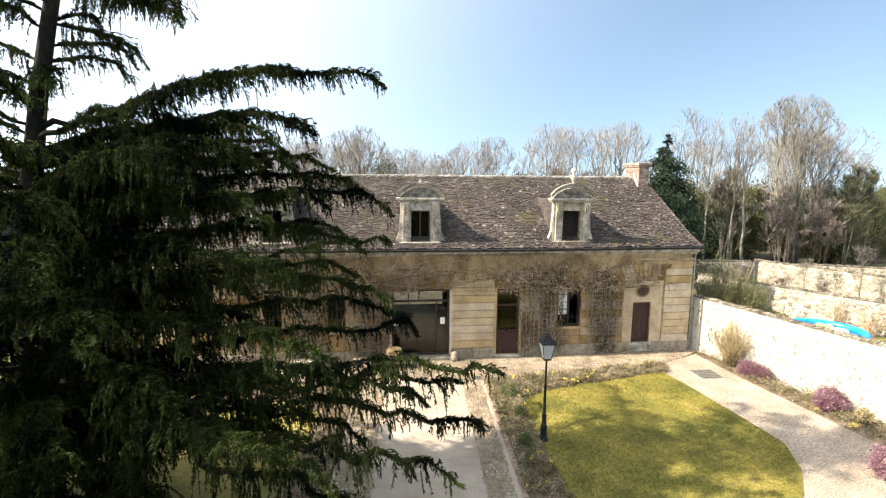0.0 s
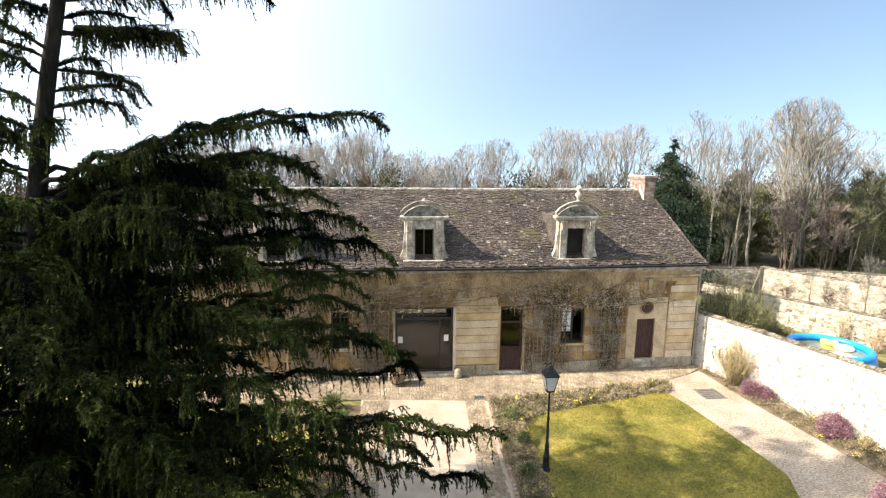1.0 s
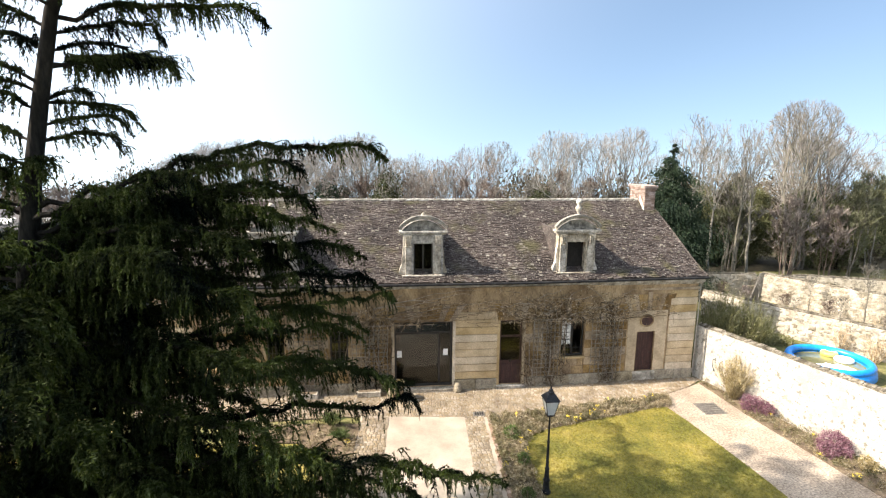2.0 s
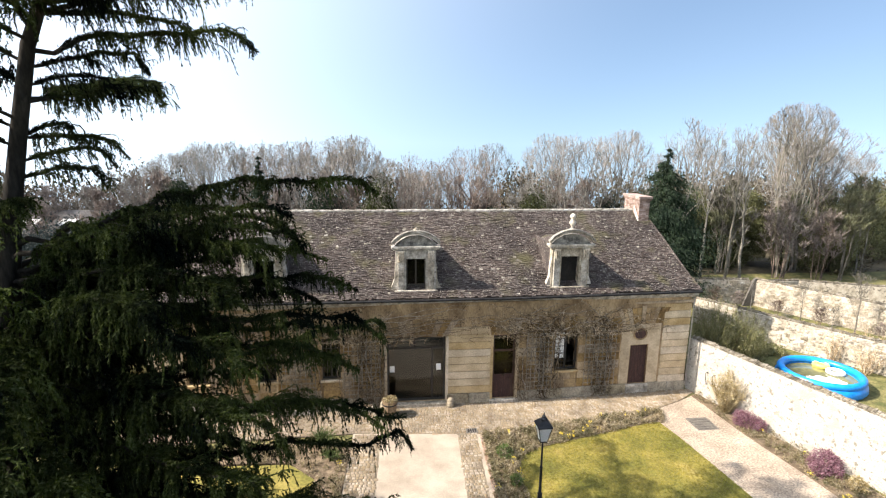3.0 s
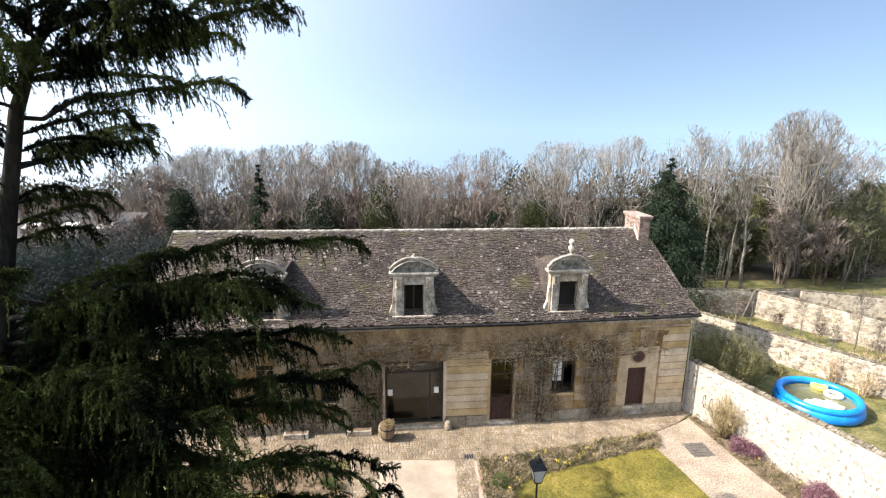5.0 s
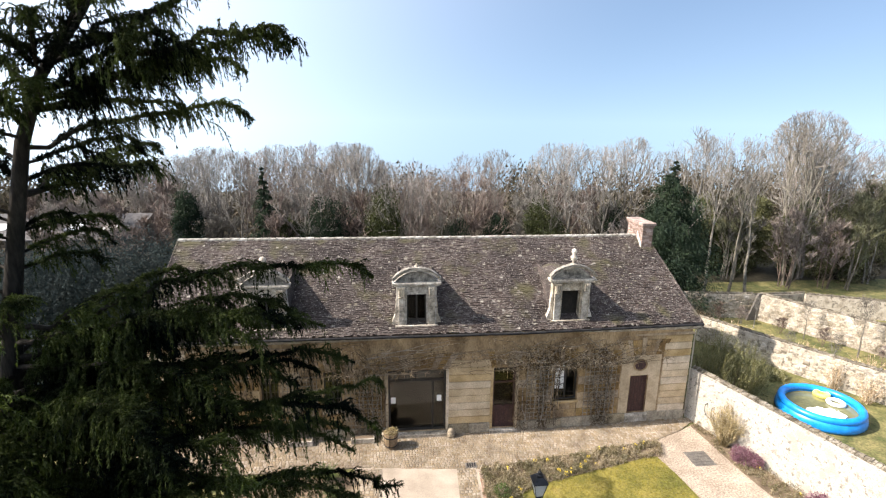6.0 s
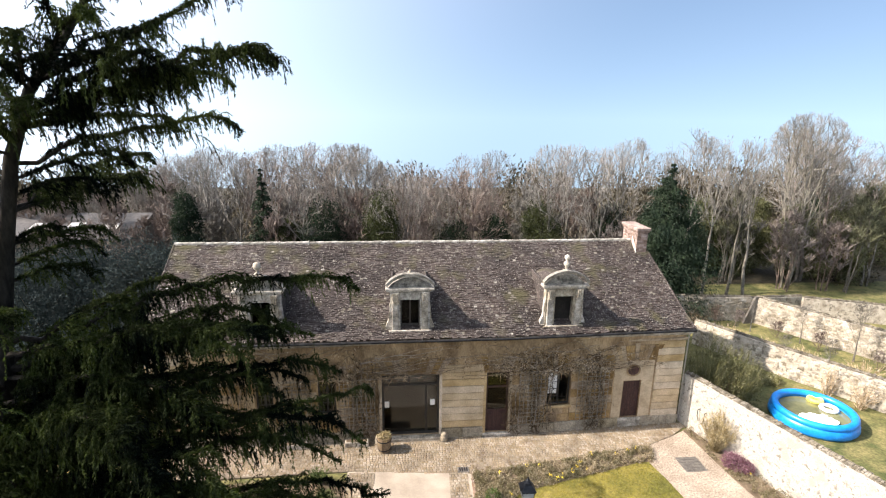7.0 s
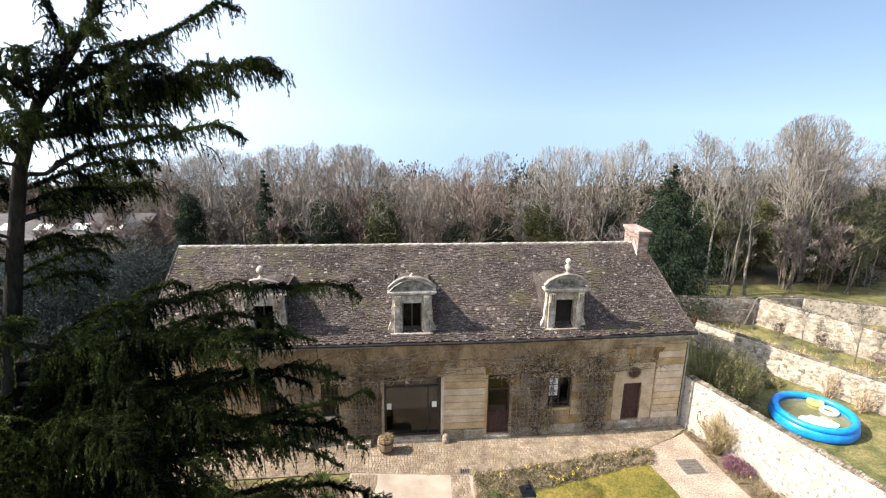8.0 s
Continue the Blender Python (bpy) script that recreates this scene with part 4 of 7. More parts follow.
def courses(x0, x1, z0, z1, n, split, proud=0.05):
    """Bevelled blocks, n courses high, proud of the wall."""
    h = (z1 - z0) / n
    for j in range(n):
        w = (x1 - x0)
        cuts = [x0, x1] if split <= 1 else [x0] + [x0 + w * (k + 0.5 * (j % 2)) / split for k in range(0 if j % 2 else 1, split)] + [x1]
        for a, b in zip(cuts[:-1], cuts[1:]):
            part("stone", Geo().block(a + 0.012, b - 0.012, -proud - rng.uniform(0, 0.012), 0.06, z0 + j * h + 0.013, z0 + (j + 1) * h - 0.013, 0.02), STONE_CUT if proud > 0.03 else STONE_BAY, front)


courses(-2.35, -0.12, 0.55, 4.15, 9, 1)
courses(9.3, X1 + 0.03, 0.5, 4.98, 11, 1)
courses(X0 - 0.03, -15.0, 0.5, 4.98, 11, 1)
# smooth ashlar of the remaining bays
for a, b, c, d, n, s in ((1.32, 3.25, 0.55, 4.3, 8, 2), (3.3, 4.55, 0.55, 1.45, 2, 2), (4.6, 6.95, 0.55, 4.3, 8, 2), (-7.65, -5.65, 0.55, 4.3, 8, 2),
                         (-10.75, -8.65, 0.55, 4.3, 8, 2), (-8.58, -7.72, 0.55, 1.5, 2, 1), (-13.95, -11.7, 0.55, 4.3, 8, 2), (-11.63, -10.82, 0.55, 1.5, 2, 1)):
    courses(a, b, c, d, n, s, 0.012)
# plinth
for a, b in ((X0 - 0.05, -5.52), (-2.35, -0.12), (1.32, 7.42), (8.68, X1 + 0.06)):
    n = max(1, int((b - a) / 1.1))
    for k in range(n):
        w = (b - a) / n
        part("plinth_stone", Geo().block(a + k * w + 0.008, a + (k + 1) * w - 0.008, -0.11 - rng.uniform(0, 0.02), 0.05, -0.05, 0.53, 0.03), PLINTH, front, "grey weathered plinth block")


def flat_arch(xa, xb, z, h, n):
    """Splayed voussoirs over an opening."""
    c, w = (xa + xb) / 2, (xb - xa)
    for k in range(n):
        a, b = -0.5 + k / n, -0.5 + (k + 1) / n
        up = 1.35
        hh = h + (0.12 if k == n // 2 and n % 2 else 0.0)
        q = [(c + a * w + 0.01, z), (c + b * w - 0.01, z), (c + b * w * up - 0.01, z + hh), (c + a * w * up + 0.01, z + hh)]
        part("voussoir", Geo().prism(q, -0.055 - 0.015 * (k % 2), 0.03), STONE_BAY, front)


flat_arch(-5.5, -2.35, 3.72, 0.8, 11)
flat_arch(-0.1, 1.3, 3.7, 0.85, 5)
flat_arch(3.25, 4.6, 3.74, 0.75, 5)
flat_arch(-8.7, -7.6, 3.79, 0.7, 5)
flat_arch(-11.75, -10.7, 3.79, 0.7, 5)
flat_arch(7.0, 9.25, 3.95, 0.85, 11)
# recessed smooth bay round the small door
part("render_panel", wall_grid(7.0, 9.22, 0.45, 3.9, -0.008, 0.03, [(7.52, 8.58, 0.4, 2.75)]), PLASTER, front, "smooth pale render bay")
oval = Geo()
n = 20
oval.prism([(8.03 + 0.36 * math.cos(-2 * math.pi * k / n), 3.36 + 0.3 * math.sin(-2 * math.pi * k / n)) for k in range(n)], -0.06, 0.0)
part("oval_plaque", oval, PAINT_RED, front, "round dark stone plaque over the small door")
oval = Geo().torus(0, 0, 0, 0.36, 0.05, 24, 8)
oval.v = [(8.03 + x, -0.05 + z, 3.36 + y * 0.85) for x, y, z in oval.v]
part("plaque_rim", oval, STONE, front)

# glass door
door = part("glass_door", Geo().box(-5.4, -5.3, 0.1, 0.2, 0.2, 3.68).box(-2.55, -2.45, 0.1, 0.2, 0.2, 3.68).box(-5.3, -2.55, 0.1, 0.2, 3.58, 3.68)
            .box(-5.3, -2.55, 0.1, 0.2, 0.2, 0.32), PAINT_GREY, house, "wide glazed door with dark frame")
part("transom", Geo().box(-5.3, -2.55, 0.1, 0.2, 3.02, 3.12), PAINT_GREY, door)
part("mullion", Geo().box(-3.16, -3.08, 0.1, 0.2, 0.32, 3.02), PAINT_GREY, door)
part("glazing_bar", Geo().box(-4.04, -3.98, 0.1, 0.2, 3.12, 3.58), PAINT_GREY, door)
for a, b, c, d in ((-5.3, -3.16, 0.32, 3.02), (-3.08, -2.55, 0.32, 3.02), (-5.3, -4.04, 3.12, 3.58), (-3.98, -2.55, 3.12, 3.58)):
    p = part("pane", Geo().box(a, b, 0.145, 0.155, c, d), GLASS, door)
    p.visible_shadow = False
for x, z in ((-5.15, 1.95), (-2.79, 2.0)):
    part("notice", Geo().box(x - 0.12, x + 0.12, 0.132, 0.14, z - 0.17, z + 0.17), PAPER, door, "white paper notice")
part("door_handle", Geo().tube([(-3.22, 0.09, 1.15), (-3.22, 0.05, 1.15), (-3.22, 0.05, 1.45), (-3.22, 0.09, 1.45)], 0.014, 6), IRON, door)
part("doorstep", Geo().block(-5.52, -2.35, -0.32, 0.3, -0.02, 0.19, 0.02), STONE_GREY, house, "worn stone doorstep")

# red-brown door with glazed top
door = part("red_door", Geo().box(0.0, 0.1, 0.12, 0.2, 0.16, 3.66).box(1.1, 1.2, 0.12, 0.2, 0.16, 3.66).box(0.1, 1.1, 0.12, 0.2, 3.56, 3.66).box(0.1, 1.1, 0.12, 0.2, 2.72, 2.82)
            .box(0.1, 1.1, 0.12, 0.2, 0.16, 0.36).box(0.55, 0.65, 0.12, 0.2, 0.36, 1.35).box(0.1, 0.55, 0.14, 0.18, 0.36, 1.35).box(0.65, 1.1, 0.14, 0.18, 0.36, 1.35)
            .box(0.1, 0.55, 0.12, 0.2, 1.35, 1.45).box(0.65, 1.1, 0.12, 0.2, 1.35, 1.45), PAINT_RED, house, "faded red-brown double door with glazed top")
for a, b, c, d in ((0.1, 1.1, 1.45, 2.72), (0.1, 1.1, 2.82, 3.56)):
    p = part("pane", Geo().box(a, b, 0.155, 0.162, c, d), GLASS, door)
    p.visible_shadow = False
# added sheet: its dark colour stands in for the unlit room behind the glass
part("door_blind", Geo().box(0.1, 1.1, 0.21, 0.216, 1.45, 3.56), PAINT_RED, door, "dark red-brown sheet added behind the panes for the unlit room")
for x in (0.15, 0.71):
    part("panel", Geo().block(x, x + 0.34, 0.115, 0.15, 0.46, 1.25, 0.02), PAINT_RED, door)
part("door_knob", Geo().tube([(0.69, 0.12, 1.5), (0.69, 0.06, 1.5)], [0.012, 0.03], 8), IRON, door)
part("doorstep", Geo().block(-0.14, 1.34, -0.26, 0.3, -0.02, 0.155, 0.02), STONE_GREY, house, "pale stone doorstep")

for xa, xb, z0, z1 in ((0.0, 1.2, 0.16, 3.66), (-5.4, -2.45, 0.2, 3.68)):
    part("door_surround", Geo().block(xa - 0.14, xa, -0.075, 0.06, z0, z1, 0.012), STONE_CUT, house, "pale dressed stone jamb")
    part("door_surround", Geo().block(xb, xb + 0.14, -0.075, 0.06, z0, z1, 0.012), STONE_CUT, house, "pale dressed stone jamb")

# small brown door with boards
door = part("small_door", Geo().box(7.55, 7.63, 0.1, 0.2, 0.5, 2.72).box(8.47, 8.55, 0.1, 0.2, 0.5, 2.72).box(7.63, 8.47, 0.1, 0.2, 2.64, 2.72), PAINT_RED, house, "narrow dark red-brown plank door")
for k in range(6):
    part("board", Geo().block(7.632 + k * 0.14, 7.768 + k * 0.14, 0.13, 0.17, 0.5, 2.64, 0.008), PAINT_RED, door)
part("door_knob", Geo().tube([(8.38, 0.13, 1.5), (8.38, 0.07, 1.5)], [0.012, 0.028], 8), IRON, door)
part("doorstep", Geo().block(7.4, 8.7, -0.14, 0.3, -0.02, 0.495, 0.02), STONE_GREY, house, "stone sill under the small door")


def casement(xa, xb, za, zb, frame_mat, cols=2, rows_=4, ajar=False, label=""):
    """A small-paned window set back in its opening, with its sill."""
    w = part("window", Geo().box(xa, xa + 0.07, 0.14, 0.22, za, zb).box(xb - 0.07, xb, 0.14, 0.22, za, zb).box(xa + 0.07, xb - 0.07, 0.14, 0.22, zb - 0.07, zb)
             .box(xa + 0.07, xb - 0.07, 0.14, 0.22, za, za + 0.08).box((xa + xb) / 2 - 0.045, (xa + xb) / 2 + 0.045, 0.13, 0.21, za + 0.08, zb - 0.07), frame_mat, house, label)
    for half in (0, 1):
        a, b = (xa + 0.07, (xa + xb) / 2 - 0.045) if half == 0 else ((xa + xb) / 2 + 0.045, xb - 0.07)
        if ajar and half == 1:
            continue
        bar_mat = PAINT_GREY if ajar else frame_mat
        for k in range(1, cols):
            x = a + (b - a) * k / cols
            part("glazing_bar", Geo().box(x - 0.014, x + 0.014, 0.15, 0.19, za + 0.08, zb - 0.07), bar_mat, w)
        for k in range(1, rows_):
            z = za + 0.08 + (zb - za - 0.15) * k / rows_
            part("glazing_bar", Geo().box(a, b, 0.148, 0.188, z - 0.014, z + 0.014), bar_mat, w)
        p = part("pane", Geo().box(a, b, 0.192, 0.198, za + 0.08, zb - 0.07), GLASS, w)
        p.visible_shadow = False
    part("window_sill", Geo().block(xa - 0.1, xb + 0.1, -0.13, 0.14, za - 0.12, za, 0.02), STONE_CUT, w)
    return w


casement(3.3, 4.55, 1.55, 3.7, PAINT_GREY, 2, 5, True, label="small-paned window with one casement open and a white sheet over the other")
# flat white sheet just outside the glass makes the left panes pale
part("curtain", Geo().box(3.38, 3.86, 0.17, 0.178, 2.15, 3.62), PAPER, house, "flat white sheet in front of the left-hand panes")
bars = part("window_bars", Geo().box(3.3, 4.55, 0.03, 0.05, 2.0, 2.03), IRON, house, "iron window bars")
for k in range(5):
    part("bar", Geo().tube([(3.45 + k * 0.23, 0.04, 1.56), (3.45 + k * 0.23, 0.04, 2.3)], 0.012, 6), IRON, bars)
casement(-8.6, -7.7, 1.6, 3.75, PAINT_GREY, 2, 4, label="dark small-paned window")
casement(-11.65, -10.8, 1.6, 3.75, PAINT_GREY, 2, 4, label="dark small-paned window")
casement(-14.9, -14.0, 1.6, 3.75, PAINT_GREY, 2, 4, label="dark small-paned window")
for xa, xb, za, zb in BACK_OPEN:
    w = part("back_window", Geo().box(xa, xa + 0.08, DEPTH - 0.3, DEPTH - 0.22, za, zb).box(xb - 0.08, xb, DEPTH - 0.3, DEPTH - 0.22, za, zb).box((xa + xb) / 2 - 0.04, (xa + xb) / 2 + 0.04, DEPTH - 0.3, DEPTH - 0.22, za, zb)
             .box(xa + 0.08, xb - 0.08, DEPTH - 0.3, DEPTH - 0.22, zb - 0.08, zb).box(xa + 0.08, xb - 0.08, DEPTH - 0.3, DEPTH - 0.22, za, za + 0.08), PAINT_GREY, house)

# guard stones by the glass door
for x in (-5.58, -2.2):
    ob = thing("guard_stone", (x, -0.32, 0.0), "rounded worn stone post beside the glass door", "guard stone", "guard stones")
    part("post", Geo().turned([(0.2, 0.0), (0.21, 0.16), (0.18, 0.36), (0.13, 0.46), (0.05, 0.5)], 12, x, -0.32), PLINTH, ob, smooth=True)


# dormers
def arch_line(w, rise, n=14):
    """Points of a low segment arch, from left to right, over a width w."""
    r = (w * w / 4 + rise * rise) / (2 * rise)
    a = math.asin(w / 2 / r)
    return [(r * math.sin(-a + 2 * a * k / n), rise - r + r * math.cos(-a + 2 * a * k / n)) for k in range(n + 1)]


def dormer(cx, finial, shut):
    y = 0.16
    d = part("dormer", Geo().box(cx - 0.98, cx - 0.48, y, y + 0.4, 6.0, 8.1).box(cx + 0.48, cx + 0.98, y, y + 0.4, 6.0, 8.1)
             .box(cx - 0.48, cx + 0.48, y, y + 0.4, 7.66, 8.1).box(cx - 0.98, cx + 0.98, y + 0.0, y + 0.4, 5.82, 6.0), STONE_GREY, house, "carved pale stone dormer with arched pediment")
    # cheeks and vault run back into the roof
    part("cheek", Geo().add([(cx - 0.95, y + 0.4, 5.9), (cx - 0.95, y + 0.4, 8.2), (cx - 0.95, 3.35, 8.2), (cx - 0.85, y + 0.4, 5.9), (cx - 0.85, y + 0.4, 8.2), (cx - 0.85, 3.35, 8.2)],
                            [(0, 1, 2), (5, 4, 3), (0, 3, 4, 1), (1, 4, 5, 2), (2, 5, 3, 0)]), TILE, d)
    part("cheek", Geo().add([(cx + 0.85, y + 0.4, 5.9), (cx + 0.85, y + 0.4, 8.2), (cx + 0.85, 3.35, 8.2), (cx + 0.95, y + 0.4, 5.9), (cx + 0.95, y + 0.4, 8.2), (cx + 0.95, 3.35, 8.2)],
                            [(0, 1, 2), (5, 4, 3), (0, 3, 4, 1), (1, 4, 5, 2), (2, 5, 3, 0)]), TILE, d)
    arc = arch_line(2.3, 0.55)
    g = Geo()
    n = len(arc)
    for yy_, dz in ((y + 0.3, 0.0), (3.9, -0.12)):
        g.v += [(cx + x * 0.8, yy_, 8.0 + z * 0.6 + dz) for x, z in arc] + [(cx + x * 0.74, yy_, 7.92 + z * 0.6 + dz) for x, z in arc]
    for k in range(n - 1):
        g.f += [(k, k + 1, 2 * n + k + 1, 2 * n + k), (n + k + 1, n + k, 3 * n + k, 3 * n + k + 1), (k + 1, k, n + k, n + k + 1)]
    g.f += [(0, 2 * n, 3 * n, n), (n - 1, 2 * n - 1, 4 * n - 1, 3 * n - 1)]
    part("vault", g, TILE, d, "tiled barrel roof of the dormer", smooth=True)
    # pediment: tympanum, curved moulding, straight cornice
    part("tympanum", Geo().prism([(cx - 1.1, 8.2), (cx + 1.1, 8.2)] + [(cx + x * 0.93, 8.26 + z) for x, z in reversed(arc)], y + 0.04, y + 0.36), STONE_DIRTY, d)
    for up, out, th in ((0.0, 0.0, 0.1), (0.1, 0.07, 0.08)):
        g = Geo()
        for yy_ in (y - 0.12 - out, y + 0.1):
            g.v += [(cx + x * (1 + up * 0.35), yy_, 8.34 + up + z) for x, z in arc] + [(cx + x * (1 + up * 0.35), yy_, 8.34 + up + th + z) for x, z in arc]
        for k in range(n - 1):
            g.f += [(k, k + 1, n + k + 1, n + k), (n + k, n + k + 1, 3 * n + k + 1, 3 * n + k), (k + 1, k, 2 * n + k, 2 * n + k + 1), (2 * n + k + 1, 2 * n + k, 3 * n + k, 3 * n + k + 1)]
        g.f += [(0, n, 3 * n, 2 * n), (n - 1, 3 * n - 1, 4 * n - 1, 2 * n - 1)]
        part("curved_moulding", g, STONE_DIRTY if up else STONE_GREY, d)
    part("cornice", Geo().block(cx - 1.12, cx + 1.12, y - 0.1, y + 0.35, 8.1, 8.19, 0.015).block(cx - 1.2, cx + 1.2, y - 0.19, y + 0.35, 8.192, 8.3, 0.015), STONE_GREY, d)
    for s in (-1, 1):
        x = cx + s * 0.73
        part("pilaster", Geo().block(x - 0.16, x + 0.16, y - 0.09, y + 0.02, 6.12, 7.55, 0.02).block(x - 0.2, x + 0.2, y - 0.12, y + 0.02, 6.0, 6.12, 0.015), STONE_GREY, d)
        part("console", Geo().add([(x - 0.16, y, 7.55), (x + 0.16, y, 7.55), (x + 0.16, y, 8.1), (x - 0.16, y, 8.1),
                                   (x - 0.13, y - 0.1, 7.55), (x + 0.13, y - 0.1, 7.55), (x + 0.17, y - 0.2, 8.08), (x - 0.17, y - 0.2, 8.08)],
                                  [(4, 5, 6, 7), (0, 4, 7, 3), (1, 2, 6, 5), (3, 7, 6, 2), (0, 1, 5, 4)]), STONE_GREY, d)
        part("fluting", Geo().block(x - 0.12, x - 0.075, y - 0.215, y - 0.02, 7.62, 8.04, 0.008).block(x - 0.022, x + 0.022, y - 0.215, y - 0.02, 7.62, 8.04, 0.008)
             .block(x + 0.075, x + 0.12, y - 0.215, y - 0.02, 7.62, 8.04, 0.008).block(x - 0.17, x + 0.17, y - 0.16, y - 0.02, 7.5, 7.57, 0.012), STONE_GREY, d)
        part("scroll", Geo().prism([(cx + s * 0.98, 5.95), (cx + s * 1.24, 5.95), (cx + s * 1.2, 6.25), (cx + s * 1.06, 6.6), (cx + s * 1.02, 7.3), (cx + s * 0.98, 7.5)][::s], y + 0.05, y + 0.3), STONE_GREY, d)
    part("sill", Geo().block(cx - 1.06, cx + 1.06, y - 0.16, y + 0.3, 5.98, 6.1, 0.02).block(cx - 1.2, cx + 1.2, y - 0.1, y + 0.3, 5.8, 5.978, 0.02), STONE_GREY, d)
    if shut:
        w = part("window", Geo().box(cx - 0.48, cx - 0.41, y + 0.2, y + 0.27, 6.1, 7.66).box(cx + 0.41, cx + 0.48, y + 0.2, y + 0.27, 6.1, 7.66).box(cx - 0.41, cx + 0.41, y + 0.2, y + 0.27, 7.6, 7.66)
                 .box(cx - 0.04, cx + 0.04, y + 0.2, y + 0.27, 6.1, 7.6).box(cx - 0.41, cx - 0.04, y + 0.2, y + 0.25, 6.1, 6.35).box(cx + 0.04, cx + 0.41, y + 0.2, y + 0.25, 6.1, 6.35), PAINT_GREY, d, "dark wooden window")
        p = part("pane", Geo().box(cx - 0.41, cx + 0.41, y + 0.222, y + 0.23, 6.35, 7.6), ATTIC_GLASS, d)
        p.visible_shadow = False
    # black sheet across the opening, painted for the attic's darkness
    part("reveal_back", Geo().box(cx - 0.479, cx + 0.479, y + 0.36, y + 0.398, 6.0, 7.66), ATTIC, d)
    if finial == "urn":
        part("finial", Geo().turned([(0.16, 8.95), (0.16, 9.05), (0.07, 9.1), (0.06, 9.18), (0.16, 9.32), (0.17, 9.42), (0.09, 9.5), (0.06, 9.55), (0.14, 9.64), (0.13, 9.76), (0.03, 9.84)], 12, cx, y + 0.1), STONE_GREY, d, "stone urn finial", True)
    elif finial == "ball":
        part("finial", Geo().turned([(0.15, 8.95), (0.13, 9.1), (0.06, 9.16), (0.06, 9.25), (0.16, 9.33), (0.19, 9.46), (0.14, 9.6), (0.03, 9.66)], 12, cx, y + 0.1), STONE_GREY, d, "stone ball finial", True)
    else:
        part("finial", Geo().turned([(0.15, 8.95), (0.12, 9.08), (0.06, 9.14), (0.02, 9.2)], 10, cx, y + 0.1), STONE_GREY, d, "broken stump of a finial", True)
    return d


dormer(-3.94, "stump", True)
dormer(3.9, "urn", False)
dormer(-11.15, "ball", True)

# chimney of brick across the gable
chim = part("chimney", Geo().box(9.5, 10.12, 4.35, 6.2, 8.2, 10.0), BRICK, house, "pink brick chimney with a pale cap")
rng = np.random.default_rng(8)
g = Geo()
for j in range(15):
    z = 8.75 + j * 0.082
    for k in range(3):
        a = 9.5 + k * 0.207 + (j % 2) * 0.05
        g.box(max(9.488, a), min(10.132, a + 0.195), 4.338, 4.4, z, z + 0.07)
    for k in range(9):
        a = 4.34 + k * 0.207 + (j % 2) * 0.1
        if a < 6.2:
            g.box(9.488, 9.55, a, min(6.212, a + 0.195), z, z + 0.07)
tagged(part("brickwork", g, BRICK, chim, "weathered pink bricks"), kind="stuff")
part("cap", Geo().block(9.43, 10.19, 4.28, 6.27, 9.98, 10.1, 0.02).block(9.38, 10.24, 4.23, 6.32, 10.102, 10.26, 0.02), BRICK, chim, "corbelled brick cap")
part("flashing", Geo().add([(9.47, 4.25, 8.66), (9.47, 4.95, 9.40), (9.47, 4.95, 9.66), (9.47, 4.37, 8.98), (9.5, 4.25, 8.66), (9.5, 4.95, 9.40), (9.5, 4.95, 9.66), (9.5, 4.37, 8.98)],
                           [(0, 3, 2, 1), (4, 5, 6, 7), (0, 1, 5, 4), (1, 2, 6, 5), (2, 3, 7, 6), (3, 0, 4, 7)]), PAINT_WHITE, chim, "white mortar flashing")


